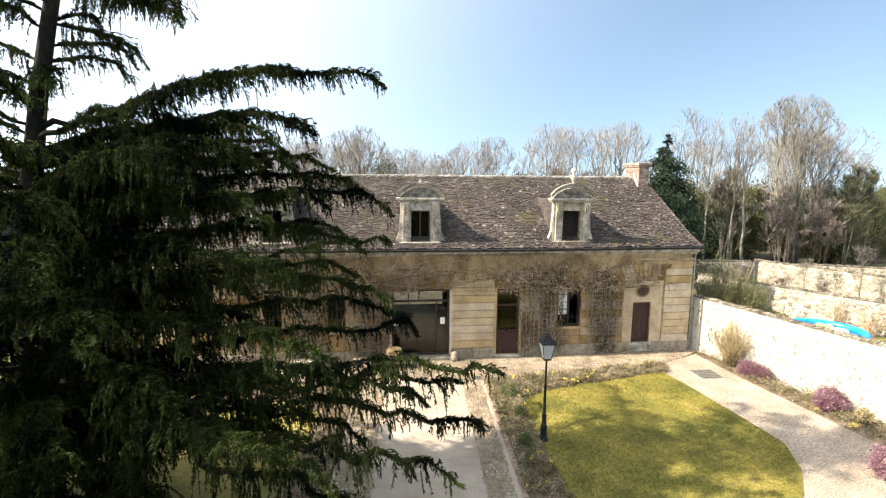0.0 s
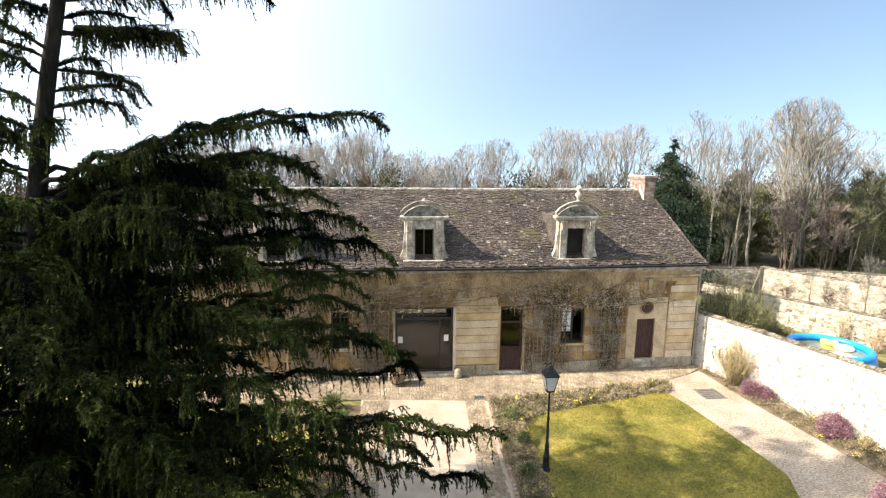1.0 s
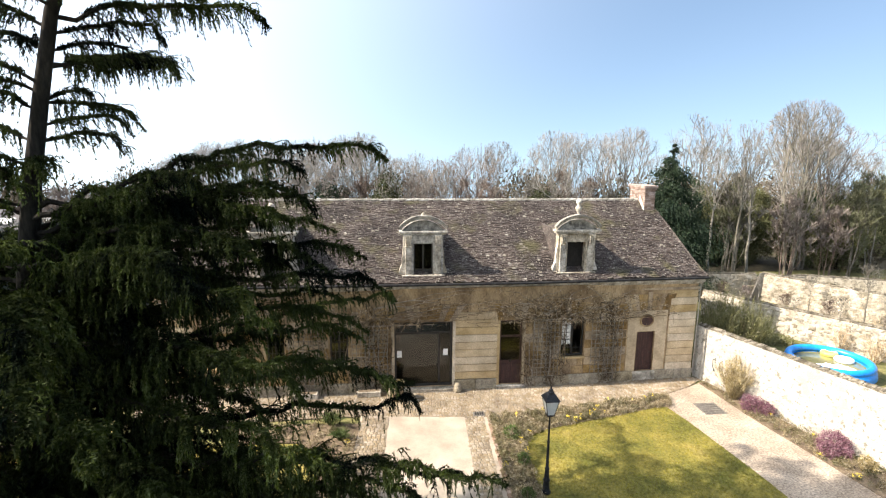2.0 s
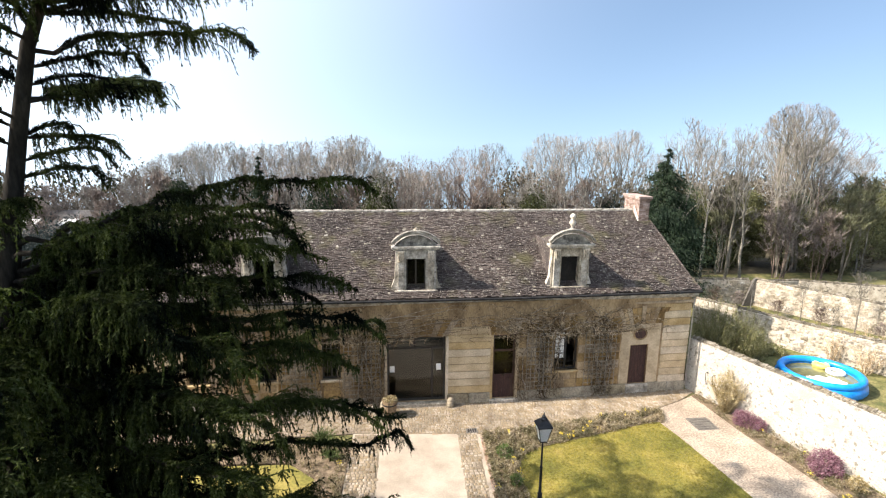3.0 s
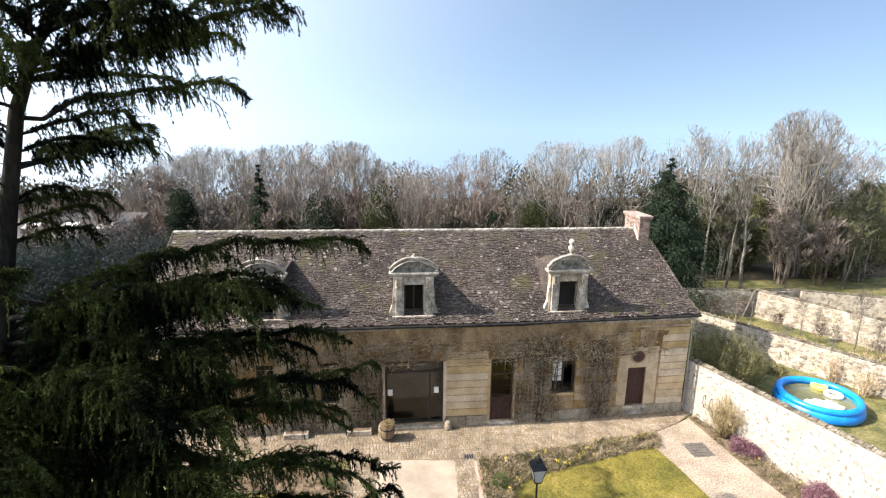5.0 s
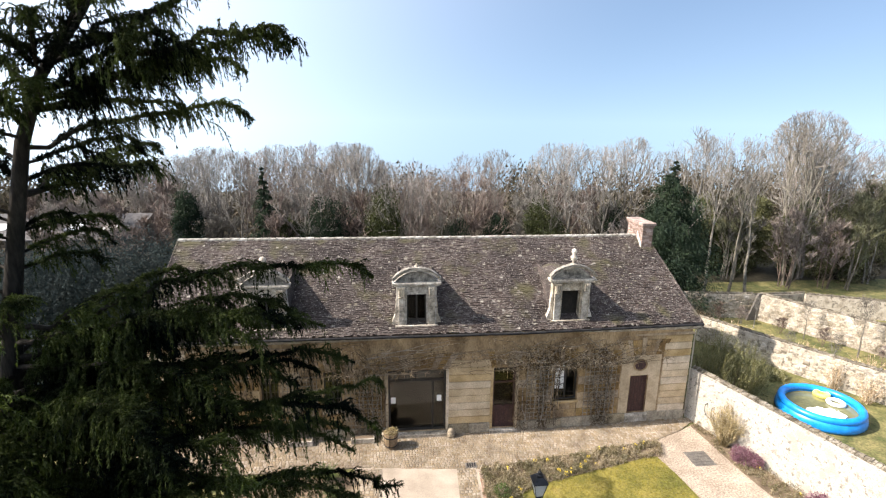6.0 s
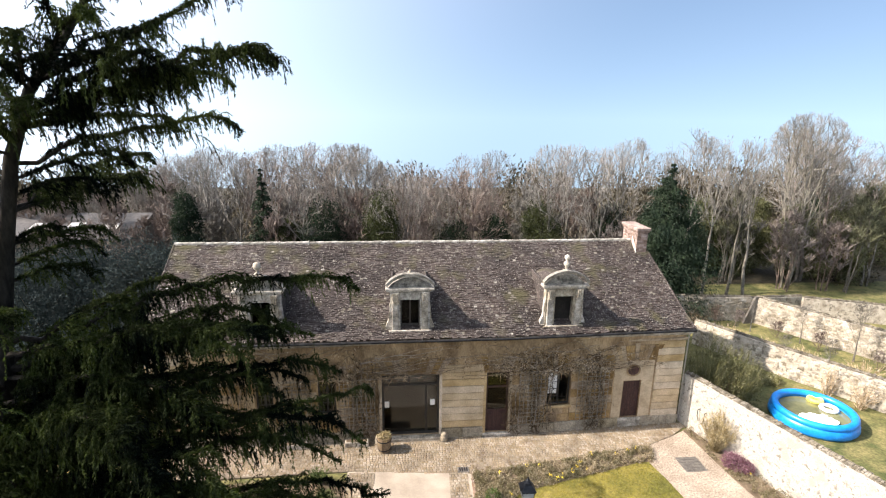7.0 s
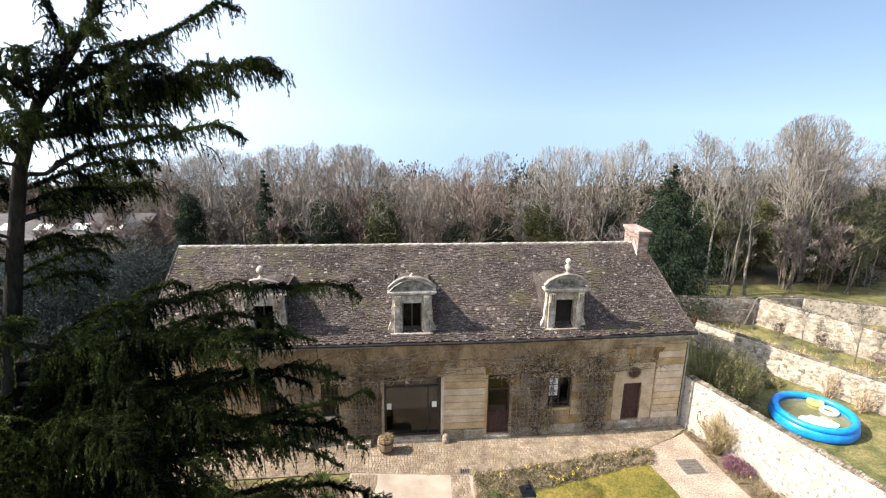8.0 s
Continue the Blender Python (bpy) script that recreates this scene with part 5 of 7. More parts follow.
# ---------------------------------------------------------------- garden walls
def free_wall(name, a, b, z0, z1, thick, material, label, coping=True, z1b=None, bricks_=0):
    """A wall from a to b with a rounded tile coping; z1b: top at its far end."""
    a, b = Vector(a), Vector(b)
    d = (b - a).normalized()
    s = Vector((-d.y, d.x))
    z1b = z1 if z1b is None else z1b
    rg = np.random.default_rng(int(abs(a.x * 13 + a.y * 7)))
    n = max(2, int((b - a).length / 0.8))
    g = Geo()
    for i in range(n + 1):
        p = a + d * (b - a).length * i / n
        top = z1 + (z1b - z1) * i / n
        for k, (off, z) in enumerate(((0, z0), (0, (z0 + top) / 2), (0, top), (thick, top), (thick, (z0 + top) / 2), (thick, z0))):
            w = rg.normal(0, 0.012)
            q = p + s * (off + (w if i not in (0, n) else 0))
            g.v.append((q.x, q.y, z))
    for i in range(n):
        for k in range(5):
            g.f.append((i * 6 + k, i * 6 + k + 1, i * 6 + 7 + k, i * 6 + 6 + k))
    g.f += [tuple(range(6))[::-1], tuple(range(n * 6, n * 6 + 6))]
    w = piece(name, g, material, label, "garden wall", kind="structure")
    if coping:
        g = Geo()
        x = 0.0
        total = (b - a).length
        while x < total:
            L_ = rg.uniform(0.07, 0.14)
            for side in (0, 1):
                for row in (0, 1):
                    top = z1 + (z1b - z1) * x / total
                    lo, hi = (-0.08, thick * 0.3) if row == 0 else (thick * 0.18, thick * 0.56)
                    if side:
                        lo, hi = thick - lo, thick - hi
                    za, zb = (top + 0.0, top + 0.06) if row == 0 else (top + 0.05, top + 0.13)
                    j = rg.normal(0, 0.022)
                    pa, pb = a + d * (x + 0.006), a + d * min(total, x + L_ - 0.006)
                    qs = [pa + s * lo, pb + s * lo, pb + s * hi, pa + s * hi]
                    zs = [za + j, za + j, zb + j, zb + j]
                    vs = [(q.x, q.y, z + 0.03) for q, z in zip(qs, zs)] + [(q.x, q.y, z) for q, z in zip(qs, zs)]
                    fs = [(0, 1, 2, 3), (4, 7, 6, 5), (0, 4, 5, 1), (1, 5, 6, 2), (2, 6, 7, 3), (3, 7, 4, 0)]
                    g.add(vs, fs)
            x += L_
        tagged(part("coping", g, COPING, w, "lichened tile coping"), kind="stuff")
    return w


COPING = mat("lichened_coping", (0.061, 0.053, 0.040), (0.194, 0.169, 0.129), 2.2, 14, spread="island", vary=0.35, bump=0.4)
free_wall("garden_wall", (18.5, -24.5), (11.1, 0.5), -0.1, 2.9, -0.5, LIME_WASH, "high whitewashed wall with patches of bare stone")
free_wall("garden_wall", (30.9, -13.97), (16.84, 8.89), 0.5, 2.4, -0.4, LIME_OLD, "pale rendered wall of the neighbouring garden")
free_wall("garden_wall", (34.02, -4.91), (24.03, 12.41), 0.5, 2.75, -0.4, RUBBLE, "rough stone wall of the upper garden")
free_wall("garden_wall", (23.93, 12.72), (13.82, 13.82), 0.5, 2.6, -0.4, LIME_OLD, "low pale stone wall before the wood")
free_wall("garden_wall", (30.12, 14.57), (24.07, 14.42), 0.5, 1.9, -0.35, LIME_OLD, "pale wall before the wood")
free_wall("garden_wall", (48.2, 5.77), (29.29, 13.57), 0.5, 2.15, -0.35, LIME_OLD, "bright pale wall at the wood's edge")
free_wall("garden_wall", (11.59, 8.62), (13.84, 13.86), 0.5, 2.4, -0.4, RUBBLE, "rough wall beside the house")

# loose stones bedded in the rubble walls
rng = np.random.default_rng(21)


def stones_on(a, b, z0, z1, count, name_label):
    a, b = Vector(a), Vector(b)
    d = (b - a).normalized()
    s = Vector((-d.y, d.x))
    g = Geo()
    for i in range(count):
        u, z = rng.uniform(0, (b - a).length), rng.uniform(z0, z1)
        w, h = rng.uniform(0.1, 0.26), rng.uniform(0.06, 0.14)
        p, o = a + d * u, -s
        pts = [(-w, -h, 0), (w, -h * 0.9, 0), (w * 0.9, h, 0), (-w * 0.95, h * 0.9, 0), (-w * 0.7, -h * 0.6, 0.035), (w * 0.7, -h * 0.6, 0.04), (w * 0.6, h * 0.6, 0.035), (-w * 0.65, h * 0.6, 0.04)]
        vs = [(p.x + d.x * q[0] - s.x * -q[2], p.y + d.y * q[0] - s.y * -q[2], z + q[1]) for q in pts]
        g.add(vs, [(4, 5, 6, 7), (0, 1, 5, 4), (1, 2, 6, 5), (2, 3, 7, 6), (3, 0, 4, 7)])
    return piece("wall_stones", g, RUBBLE, name_label, "stones", kind="stuff")


stones_on((34.01, -4.92), (24.04, 12.42), 0.6, 2.7, 420, "pale field stones in the upper garden wall")
stones_on((23.92, 12.7), (13.8, 13.8), 0.6, 2.5, 260, "pale field stones in the wall before the wood")
stones_on((30.9, -13.97), (16.84, 8.89), 0.6, 2.3, 420, "tan field stones showing in the neighbouring garden wall")

# ---------------------------------------------------------------- things of the court
lamp = thing("street_lamp", (-0.08, -8.5, 0.03), "black cast-iron lamp post with a four-sided lantern", "street lamp")
LX, LY = -0.08, -8.5
part("post", Geo().turned([(0.17, 0.03), (0.17, 0.1), (0.13, 0.14), (0.11, 0.5), (0.13, 0.55), (0.09, 0.62), (0.075, 0.95), (0.09, 1.0), (0.055, 1.05), (0.045, 2.0), (0.06, 2.04), (0.038, 2.1), (0.032, 2.98), (0.06, 3.02), (0.05, 3.08)], 12, LX, LY), IRON, lamp, smooth=True)
g = Geo()
for sx in (-1, 1):
    for sy in (-1, 1):
        g.tube([(LX + sx * 0.12, LY + sy * 0.12, 3.1), (LX + sx * 0.23, LY + sy * 0.23, 3.66)], 0.014, 6)
g.block(LX - 0.135, LX + 0.135, LY - 0.135, LY + 0.135, 3.06, 3.11, 0.01)
for s in (-1, 1):
    g.box(LX - 0.25, LX + 0.25, LY + s * 0.235 - 0.015, LY + s * 0.235 + 0.015, 3.65, 3.69)
    g.box(LX + s * 0.235 - 0.015, LX + s * 0.235 + 0.015, LY - 0.22, LY + 0.22, 3.651, 3.689)
lantern = part("lantern", g, IRON, lamp, "tapered iron lantern")
part("hood", Geo().add([(LX - 0.27, LY - 0.27, 3.69), (LX + 0.27, LY - 0.27, 3.69), (LX + 0.27, LY + 0.27, 3.69), (LX - 0.27, LY + 0.27, 3.69),
                        (LX - 0.12, LY - 0.12, 3.88), (LX + 0.12, LY - 0.12, 3.88), (LX + 0.12, LY + 0.12, 3.88), (LX - 0.12, LY + 0.12, 3.88)],
                       [(3, 2, 1, 0), (4, 5, 6, 7), (0, 1, 5, 4), (1, 2, 6, 5), (2, 3, 7, 6), (3, 0, 4, 7)]), IRON, lantern)
part("vent", Geo().turned([(0.12, 3.88), (0.12, 3.93), (0.07, 3.97), (0.075, 4.02), (0.03, 4.06), (0.02, 4.15)], 10, LX, LY), IRON, lantern)
for sx, sy in ((1, 0), (-1, 0), (0, 1), (0, -1)):
    def corner(r, t, z):
        return (LX + sx * r + sy * t, LY + sy * r + sx * t, z)
    p = part("pane", Geo().add([corner(0.12, -0.11, 3.12), corner(0.12, 0.11, 3.12), corner(0.23, 0.21, 3.65), corner(0.23, -0.21, 3.65),
                                corner(0.126, -0.11, 3.12), corner(0.126, 0.11, 3.12), corner(0.236, 0.21, 3.65), corner(0.236, -0.21, 3.65)],
                               [(0, 1, 2, 3), (7, 6, 5, 4), (0, 4, 5, 1), (1, 5, 6, 2), (2, 6, 7, 3), (3, 7, 4, 0)]), LAMP_GLASS, lantern)
    p.visible_shadow = False

tub = thing("planter_tub", (-5.3, -0.95, 0.035), "round wooden tub with dry moss on top", "planter")
g = Geo()
for k in range(14):
    a0, a1 = 2 * math.pi * k / 14 + 0.02, 2 * math.pi * (k + 1) / 14 - 0.02
    ring = []
    for r0, z in ((0.29, 0.04), (0.35, 0.45), (0.37, 0.86)):
        for r in (r0, r0 - 0.04):
            for a in (a0, a1):
                ring.append((-5.3 + r * math.cos(a), -0.95 + r * math.sin(a), z))
    g.add(ring, [(0, 1, 5, 4), (4, 5, 9, 8), (3, 2, 6, 7), (7, 6, 10, 11), (8, 9, 11, 10), (0, 4, 6, 2), (4, 8, 10, 6), (1, 3, 7, 5), (5, 7, 11, 9)])
part("staves", g, WOOD, tub)
for z, r in ((0.18, 0.318), (0.68, 0.37)):
    part("hoop", Geo().torus(-5.3, -0.95, z, r, 0.016, 28, 6, 1.8), IRON, tub)
part("soil", Geo().turned([(0.32, 0.7), (0.31, 0.84), (0.16, 0.9), (0.02, 0.92)], 14, -5.3, -0.95), EARTH, tub)
rng = np.random.default_rng(31)
part("moss", clump_tris(rng, [(0, 0, 0.86, 0.33, 0.33, 0.13)], 900, 0.06) + np.array([-5.3, -0.95, 0.0]), STRAW, tub, "dry straw-coloured moss")
for x in (-6.7, -9.8):
    ob = thing("window_trough", (x, -0.42, 0.035), "low stone trough at the foot of the wall", "trough", "troughs")
    part("body", Geo().block(x - 0.6, x + 0.6, -0.6, -0.22, 0.03, 0.3, 0.025), STONE_GREY, ob)
    part("soil", Geo().box(x - 0.52, x + 0.52, -0.54, -0.28, 0.29, 0.31), EARTH, ob)


# trellises and climbers on the front
def trellis(xa, xb, za, zb, nx, nz):
    ob = thing("trellis", ((xa + xb) / 2, -0.08, za), "grey wooden trellis fixed to the front wall", "trellis", "trellises")
    for k in range(nx + 1):
        x = xa + (xb - xa) * k / nx
        part("slat", Geo().box(x - 0.013, x + 0.013, -0.23, -0.21, za, zb), TRELLIS, ob)
    for k in range(nz + 1):
        z = za + (zb - za) * k / nz
        part("slat", Geo().box(xa, xb, -0.209, -0.19, z - 0.013, z + 0.013), TRELLIS, ob)


trellis(1.75, 3.1, 0.6, 3.7, 6, 13)
trellis(4.9, 6.6, 0.6, 3.7, 7, 13)
trellis(-7.5, -5.75, 0.6, 3.6, 8, 13)
trellis(-10.55, -8.9, 0.6, 3.6, 7, 13)


def climber(x, seed, reach_l, reach_r, bushy=1.0, foot=0.1):
    """A leafless creeper: stems up the wall, then runners under the cornice."""
    rg = np.random.default_rng(seed)
    ob = thing("climbing_plant", (x, -0.14, 0.05), "leafless brown creeper spreading over the stone front", "climbing plant", "creepers")
    g = Geo()
    lines = []
    for s in range(4):
        n = 12
        zs = np.linspace(foot, rg.uniform(3.9, 4.9), n)
        xs = x + np.cumsum(rg.normal(0, 0.1, n)) + rg.uniform(-0.5, 0.5)
        p = np.stack([xs, -0.14 - 0.05 * rg.random(n), zs], 1)
        g.tube(p, list(np.linspace(0.03, 0.014, n) * rg.uniform(0.6, 1.2)), 5)
        lines.append(p)
    for s in range(int(13 * bushy)):
        p0 = lines[rg.integers(4)][rg.integers(8, 12)]
        way = rg.choice([-1, 1])
        n = 10
        L_ = rg.uniform(0.4, 1.0) * (reach_r if way > 0 else reach_l) * 1.35
        t = np.linspace(0, 1, n)
        p = np.stack([p0[0] + way * L_ * t, np.full(n, -0.16) - 0.1 * rg.random(n), np.clip(p0[2] + rg.uniform(0.1, 1.0) * t + np.cumsum(rg.normal(0, 0.08, n)), 3.6, 5.35)], 1)
        g.tube(p, list(np.linspace(0.024, 0.008, n)), 4)
        lines.append(p)
    part("stem", g, VINE, ob, smooth=True)
    twigs, dark = [], []
    for q_, p in enumerate(lines):
        c = int((34 if q_ < 4 else 12) * bushy)
        at, way, s = along(p, c, rg)
        for i in range(c):
            L_ = rg.uniform(0.1, 0.5)
            d = rg.normal(0, 1, 3) * [1, 0.35, 1] + [0, -0.3, -0.25]
            end = at[i] + d / np.linalg.norm(d) * L_
            end[1] = min(end[1], -0.06)
            (dark if q_ < 4 and at[i][2] < 4.0 else twigs).append(bent(at[i], end, 4, 0.05, 0, rg, 0.03))
    # the tangle close to the wall
    for q_, p in enumerate(lines):
        c = int((rg.integers(20, 95) if q_ < 4 else 8) * bushy)
        at, way, s = along(p, c, rg)
        at = at + rg.normal(0, 0.16, at.shape) * [1, 0, 1]
        for i in range(c):
            d = rg.normal(0, 1, 3) * [1, 0.2, 1] + [0, -0.1, -0.2]
            end = at[i] + d / np.linalg.norm(d) * rg.uniform(0.15, 0.6)
            end[1] = min(end[1], -0.05)
            dark.append(bent(at[i] + [0, 0.05, 0], end, 4, 0.05, 0, rg, 0.03))
    part("crown", ribbons(dark, np.full(len(dark), 0.024), rg), VINE_DARK, ob)
    t1 = ribbons(twigs, np.full(len(twigs), 0.03), rg)
    part("crown", t1, VINE_PALE, ob)


climber(-6.6, 1, 1.6, 4.2, 1.0)
climber(2.5, 2, 3.0, 2.2, 1.5)
climber(3.0, 5, 1.0, 3.0, 0.9)
climber(6.0, 3, 1.8, 3.2, 1.3)
climber(-9.4, 4, 2.2, 2.5, 1.0)
climber(-12.7, 6, 2.2, 2.2, 0.8)
climber(5.5, 7, 1.6, 1.5, 0.8)
climber(-6.9, 8, 2.0, 2.0, 0.8)
climber(-5.9, 9, 1.0, 4.4, 0.8)
climber(1.75, 10, 2.6, 1.6, 0.9)

# low planting in the beds
rng = np.random.default_rng(41)


def bed_plants(outline, z, count, label, tall=0.22):
    xs, ys = [p[0] for p in outline], [p[1] for p in outline]
    out, yellow = [], []
    while count:
        x, y = rng.uniform(min(xs), max(xs)), rng.uniform(max(min(ys), -13.5), max(ys))
        if not inside(x, y, outline):
            continue
        count -= 1
        r, h = rng.uniform(0.06, 0.2), rng.uniform(0.4, 1.0) * tall
        out.append(clump_tris(rng, [(0, 0, h * 0.4, r, r, h)], int(40 + 260 * r), 0.045) + np.array([x, y, z]))
        if rng.random() < 0.03:
            yellow.append(clump_tris(rng, [(0, 0, h * 0.9, r * 0.7, r * 0.7, h * 0.5)], 16, 0.045) + np.array([x, y, z + 0.05]))
    piece("bed_plants", np.concatenate(out), BEDLEAF, label, "plants", kind="stuff")
    if yellow:
        piece("spring_flowers", np.concatenate(yellow), YELLOW, "small yellow flowers in the bed", "flowers", kind="stuff")


bed_plants(BED_EDGE, 0.035, 1050, "low brown and green plants along the lawn")
bed_plants(WALL_BED, 0.03, 300, "low dry plants along the white wall")
bed_plants(LEFT_BED, 0.035, 240, "low plants beside the drive")


def blades(outline, z, count, height):
    """Short upright blades of grass."""
    xs, ys = np.array([p[0] for p in outline]), np.array([p[1] for p in outline])
    px, py = rng.uniform(xs.min(), xs.max(), count), rng.uniform(ys.min(), ys.max(), count)
    ok = np.zeros(count, bool)
    n = len(outline)
    for i in range(n):
        (xa, ya), (xb, yb) = outline[i], outline[(i + 1) % n]
        cross = (ya > py) != (yb > py)
        ok ^= cross & (px < (xb - xa) * (py - ya) / (yb - ya + 1e-12) + xa)
    at = np.stack([px[ok], py[ok], np.full(ok.sum(), z)], 1)
    return needle_tris(at, np.tile([0, 0, 1.0], (len(at), 1)), height, 0.02, rng, 0.7)


LAWN_BLADE = mat("lawn_blades", (0.101, 0.111, 0.013), (0.229, 0.193, 0.028), 0.55, 9, bump=0.0, spread="island", vary=0.25, through_light=0.2, contrast=(0.3, 0.6), third=(0.281, 0.213, 0.040))
piece("grass", blades(LAWN_EDGE, 0.03, 90000, 0.045), LAWN_BLADE, "short mossy grass of the lawn", "grass", kind="stuff")


def shrub(name, at, label, category, lobes, count, leaf, material, stems=7, upright=0.2, group=""):
    ob = thing(name, at, label, category, group)
    rg = np.random.default_rng(int(abs(at[0] * 31 + at[1] * 17)) + 3)
    g = Geo()
    for k in range(stems):
        l = lobes[k % len(lobes)]
        g.tube(bent((rg.normal(0, 0.05), rg.normal(0, 0.05), 0), (l[0] + rg.normal(0, l[3] * 0.5), l[1] + rg.normal(0, l[4] * 0.5), l[2] + l[5] * 0.5), 5, 0.05, 0, rg), [0.03, 0.025, 0.02, 0.014, 0.008], 5)
    g.v = [(x + at[0], y + at[1], z + at[2]) for x, y, z in g.v]
    part("stems", g, VINE, ob)
    part("foliage", clump_tris(rg, lobes, count, leaf, upright) + np.array(at), material, ob)
    return ob


shrub("heather_bush", (11.67, -3.71, 0.03), "rounded purple heather in flower beside the white wall", "shrub", [(0, 0, 0.34, 0.52, 0.5, 0.42), (0.32, -0.3, 0.28, 0.36, 0.36, 0.34), (-0.26, 0.26, 0.36, 0.3, 0.3, 0.42), (0.1, 0.4, 0.3, 0.26, 0.26, 0.3)], 6000, 0.04, HEATHER, group="heathers")
shrub("heather_bush", (12.45, -7.15, 0.03), "larger rounded mauve heather beside the white wall", "shrub", [(0, 0, 0.42, 0.64, 0.6, 0.5), (0.38, 0.24, 0.34, 0.38, 0.36, 0.42), (-0.36, -0.2, 0.3, 0.36, 0.4, 0.36), (0.1, -0.45, 0.3, 0.3, 0.3, 0.34)], 7500, 0.04, HEATHER, group="heathers")
shrub("heather_bush", (10.37, -11.81, 0.0), "deep purple heather at the gravel's edge", "shrub", [(0, 0, 0.42, 0.75, 0.7, 0.5), (0.4, -0.4, 0.3, 0.5, 0.5, 0.35)], 5200, 0.05, HEATHER, group="heathers")
shrub("ornamental_grass", (12.82, -8.37, 0.03), "small straw-coloured grass tuft at the wall's foot", "shrub", [(0, 0, 0.25, 0.3, 0.3, 0.3)], 900, 0.06, STRAW, 3)
shrub("laurel_bush", (13.46, 0.31, 0.6), "loose olive-green bush behind the garden wall", "shrub", [(0, 0, 1.7, 1.0, 1.0, 1.8), (0.9, 0.8, 1.2, 0.9, 1.0, 1.3), (-0.8, 0.5, 1.1, 0.7, 0.9, 1.2), (1.5, 0.3, 0.8, 0.8, 0.8, 0.9)], 3000, 0.075, OLIVE, 16, 0.9)
shrub("laurel_bush", (17.5, 3.75, 0.6), "low dark bush before the neighbour's wall", "shrub", [(0, 0, 0.25, 1.1, 0.8, 0.45), (1.0, -0.6, 0.2, 0.7, 0.6, 0.35)], 3800, 0.08, SHRUB, 8, 0.3)
shrub("bare_thicket", (18.56, 12.98, 0.6), "grey heap of cut twigs before the wall", "thicket", [(0, 0, 0.3, 1.9, 0.7, 0.5)], 3500, 0.09, VINE, 6, 0.1)


def spray_bush(at, h, spread_, count, label, material):
    """A fountain of thin upright twigs."""
    rg = np.random.default_rng(51 + int(abs(at[0] * 7 + at[1] * 3)))
    ob = thing("twiggy_shrub", at, label, "shrub")
    lines = []
    for i in range(count):
        a, r = rg.uniform(0, 2 * math.pi), rg.uniform(0, 1) ** 0.6 * spread_
        base = np.array([math.cos(a), math.sin(a), 0]) * r * 0.2
        tip = np.array([math.cos(a) * r, math.sin(a) * r, h * rg.uniform(0.55, 1.0) * (1 - 0.25 * r / spread_)])
        lines.append(bent(base, tip, 5, 0.08, 0.0, rg, 0.03))
    l2 = []
    for p in lines:
        q, w, s = along(p, 9, rg, 0.3, 1.0)
        for i in range(9):
            l2.append(bent(q[i], q[i] + w[i] * 0.2 + rg.normal(0, 0.1, 3), 5, 0, 0, rg))
    part("crown", np.concatenate([ribbons(lines, np.full(len(lines), 0.03), rg), ribbons(l2, np.full(len(l2), 0.022), rg)]) + np.array(at), material, ob)


spray_bush((11.57, -2.26, 0.03), 2.5, 1.0, 190, "straw-coloured bare shrub against the white wall", STRAW)
spray_bush((12.64, 0.75, 0.6), 5.0, 1.4, 380, "tall loose olive shrub behind the garden wall", OLIVE)
spray_bush((14.08, 0.31, 0.6), 4.3, 1.35, 320, "loose olive shrub behind the garden wall", OLIVE)
spray_bush((15.4, 1.17, 0.6), 2.9, 1.1, 180, "low olive shrub behind the garden wall", OLIVE)
# bare shrubs trained on the neighbour's wall and along the bank
for u, off, h, w, c in ((8.6, 0.5, 2.2, 0.7, 34), (10.2, 0.6, 1.9, 0.9, 44), (12.6, 0.5, 1.7, 1.1, 50), (14.6, 0.6, 1.6, 1.2, 56), (17.2, 0.5, 1.7, 1.0, 44)):
    spray_bush((16.97 + 0.504 * u - 0.86 * off, 9.06 - 0.864 * u - 0.50 * off, 0.55), h, w, c, "tan leafless shrub before the pale garden wall", VINE_PALE)
for x, y, h, w, c in ((24.37, 2.77, 1.5, 1.3, 60), (22.67, 5.56, 1.2, 1.0, 50), (26.3, 0.36, 1.3, 1.2, 50), (20.27, 9.49, 1.1, 1.2, 50), (28.57, -1.67, 1.4, 1.0, 46), (21.56, 7.65, 0.9, 1.0, 40)):
    spray_bush((x, y, 0.55), h, w, c, "dry leafless shrub on the grassy bank", VINE_PALE)
slab_ = thing("leaning_slab", (23.67, 12.25, 0.55), "grey weathered slab leaning at the wall's corner", "slab")
part("slab", Geo().add([(x + dx * z, 12.20 + dy, 0.55 + z * 2.3) for z in (0, 1) for x, dx, dy in ((23.17, 0.75, 0.0), (23.87, 0.6, 0.0), (23.87, 0.6, 0.16), (23.17, 0.75, 0.16))],
                       [(3, 2, 1, 0), (4, 5, 6, 7), (0, 1, 5, 4), (1, 2, 6, 5), (2, 3, 7, 6), (3, 0, 4, 7)]), GRATE, slab_)

for x, y, r in ((-0.5, -4.89, 0.34), (-0.44, -6.75, 0.26), (-0.84, -8.8, 0.25)):
    shrub("box_shrub", (x, y, 0.03), "small fresh green shrub in the bed", "shrub", [(0, 0, r * 0.8, r, r, r)], 700, 0.05, BOX_LEAF, 4, 0.4, "bed shrubs")
spray_bush((-8.26, -3.14, 0.03), 0.75, 0.55, 60, "clump of upright green blades beside the drive", BOX_LEAF)
spray_bush((-7.77, -4.4, 0.03), 0.5, 0.4, 40, "small clump of green blades beside the drive", BOX_LEAF)

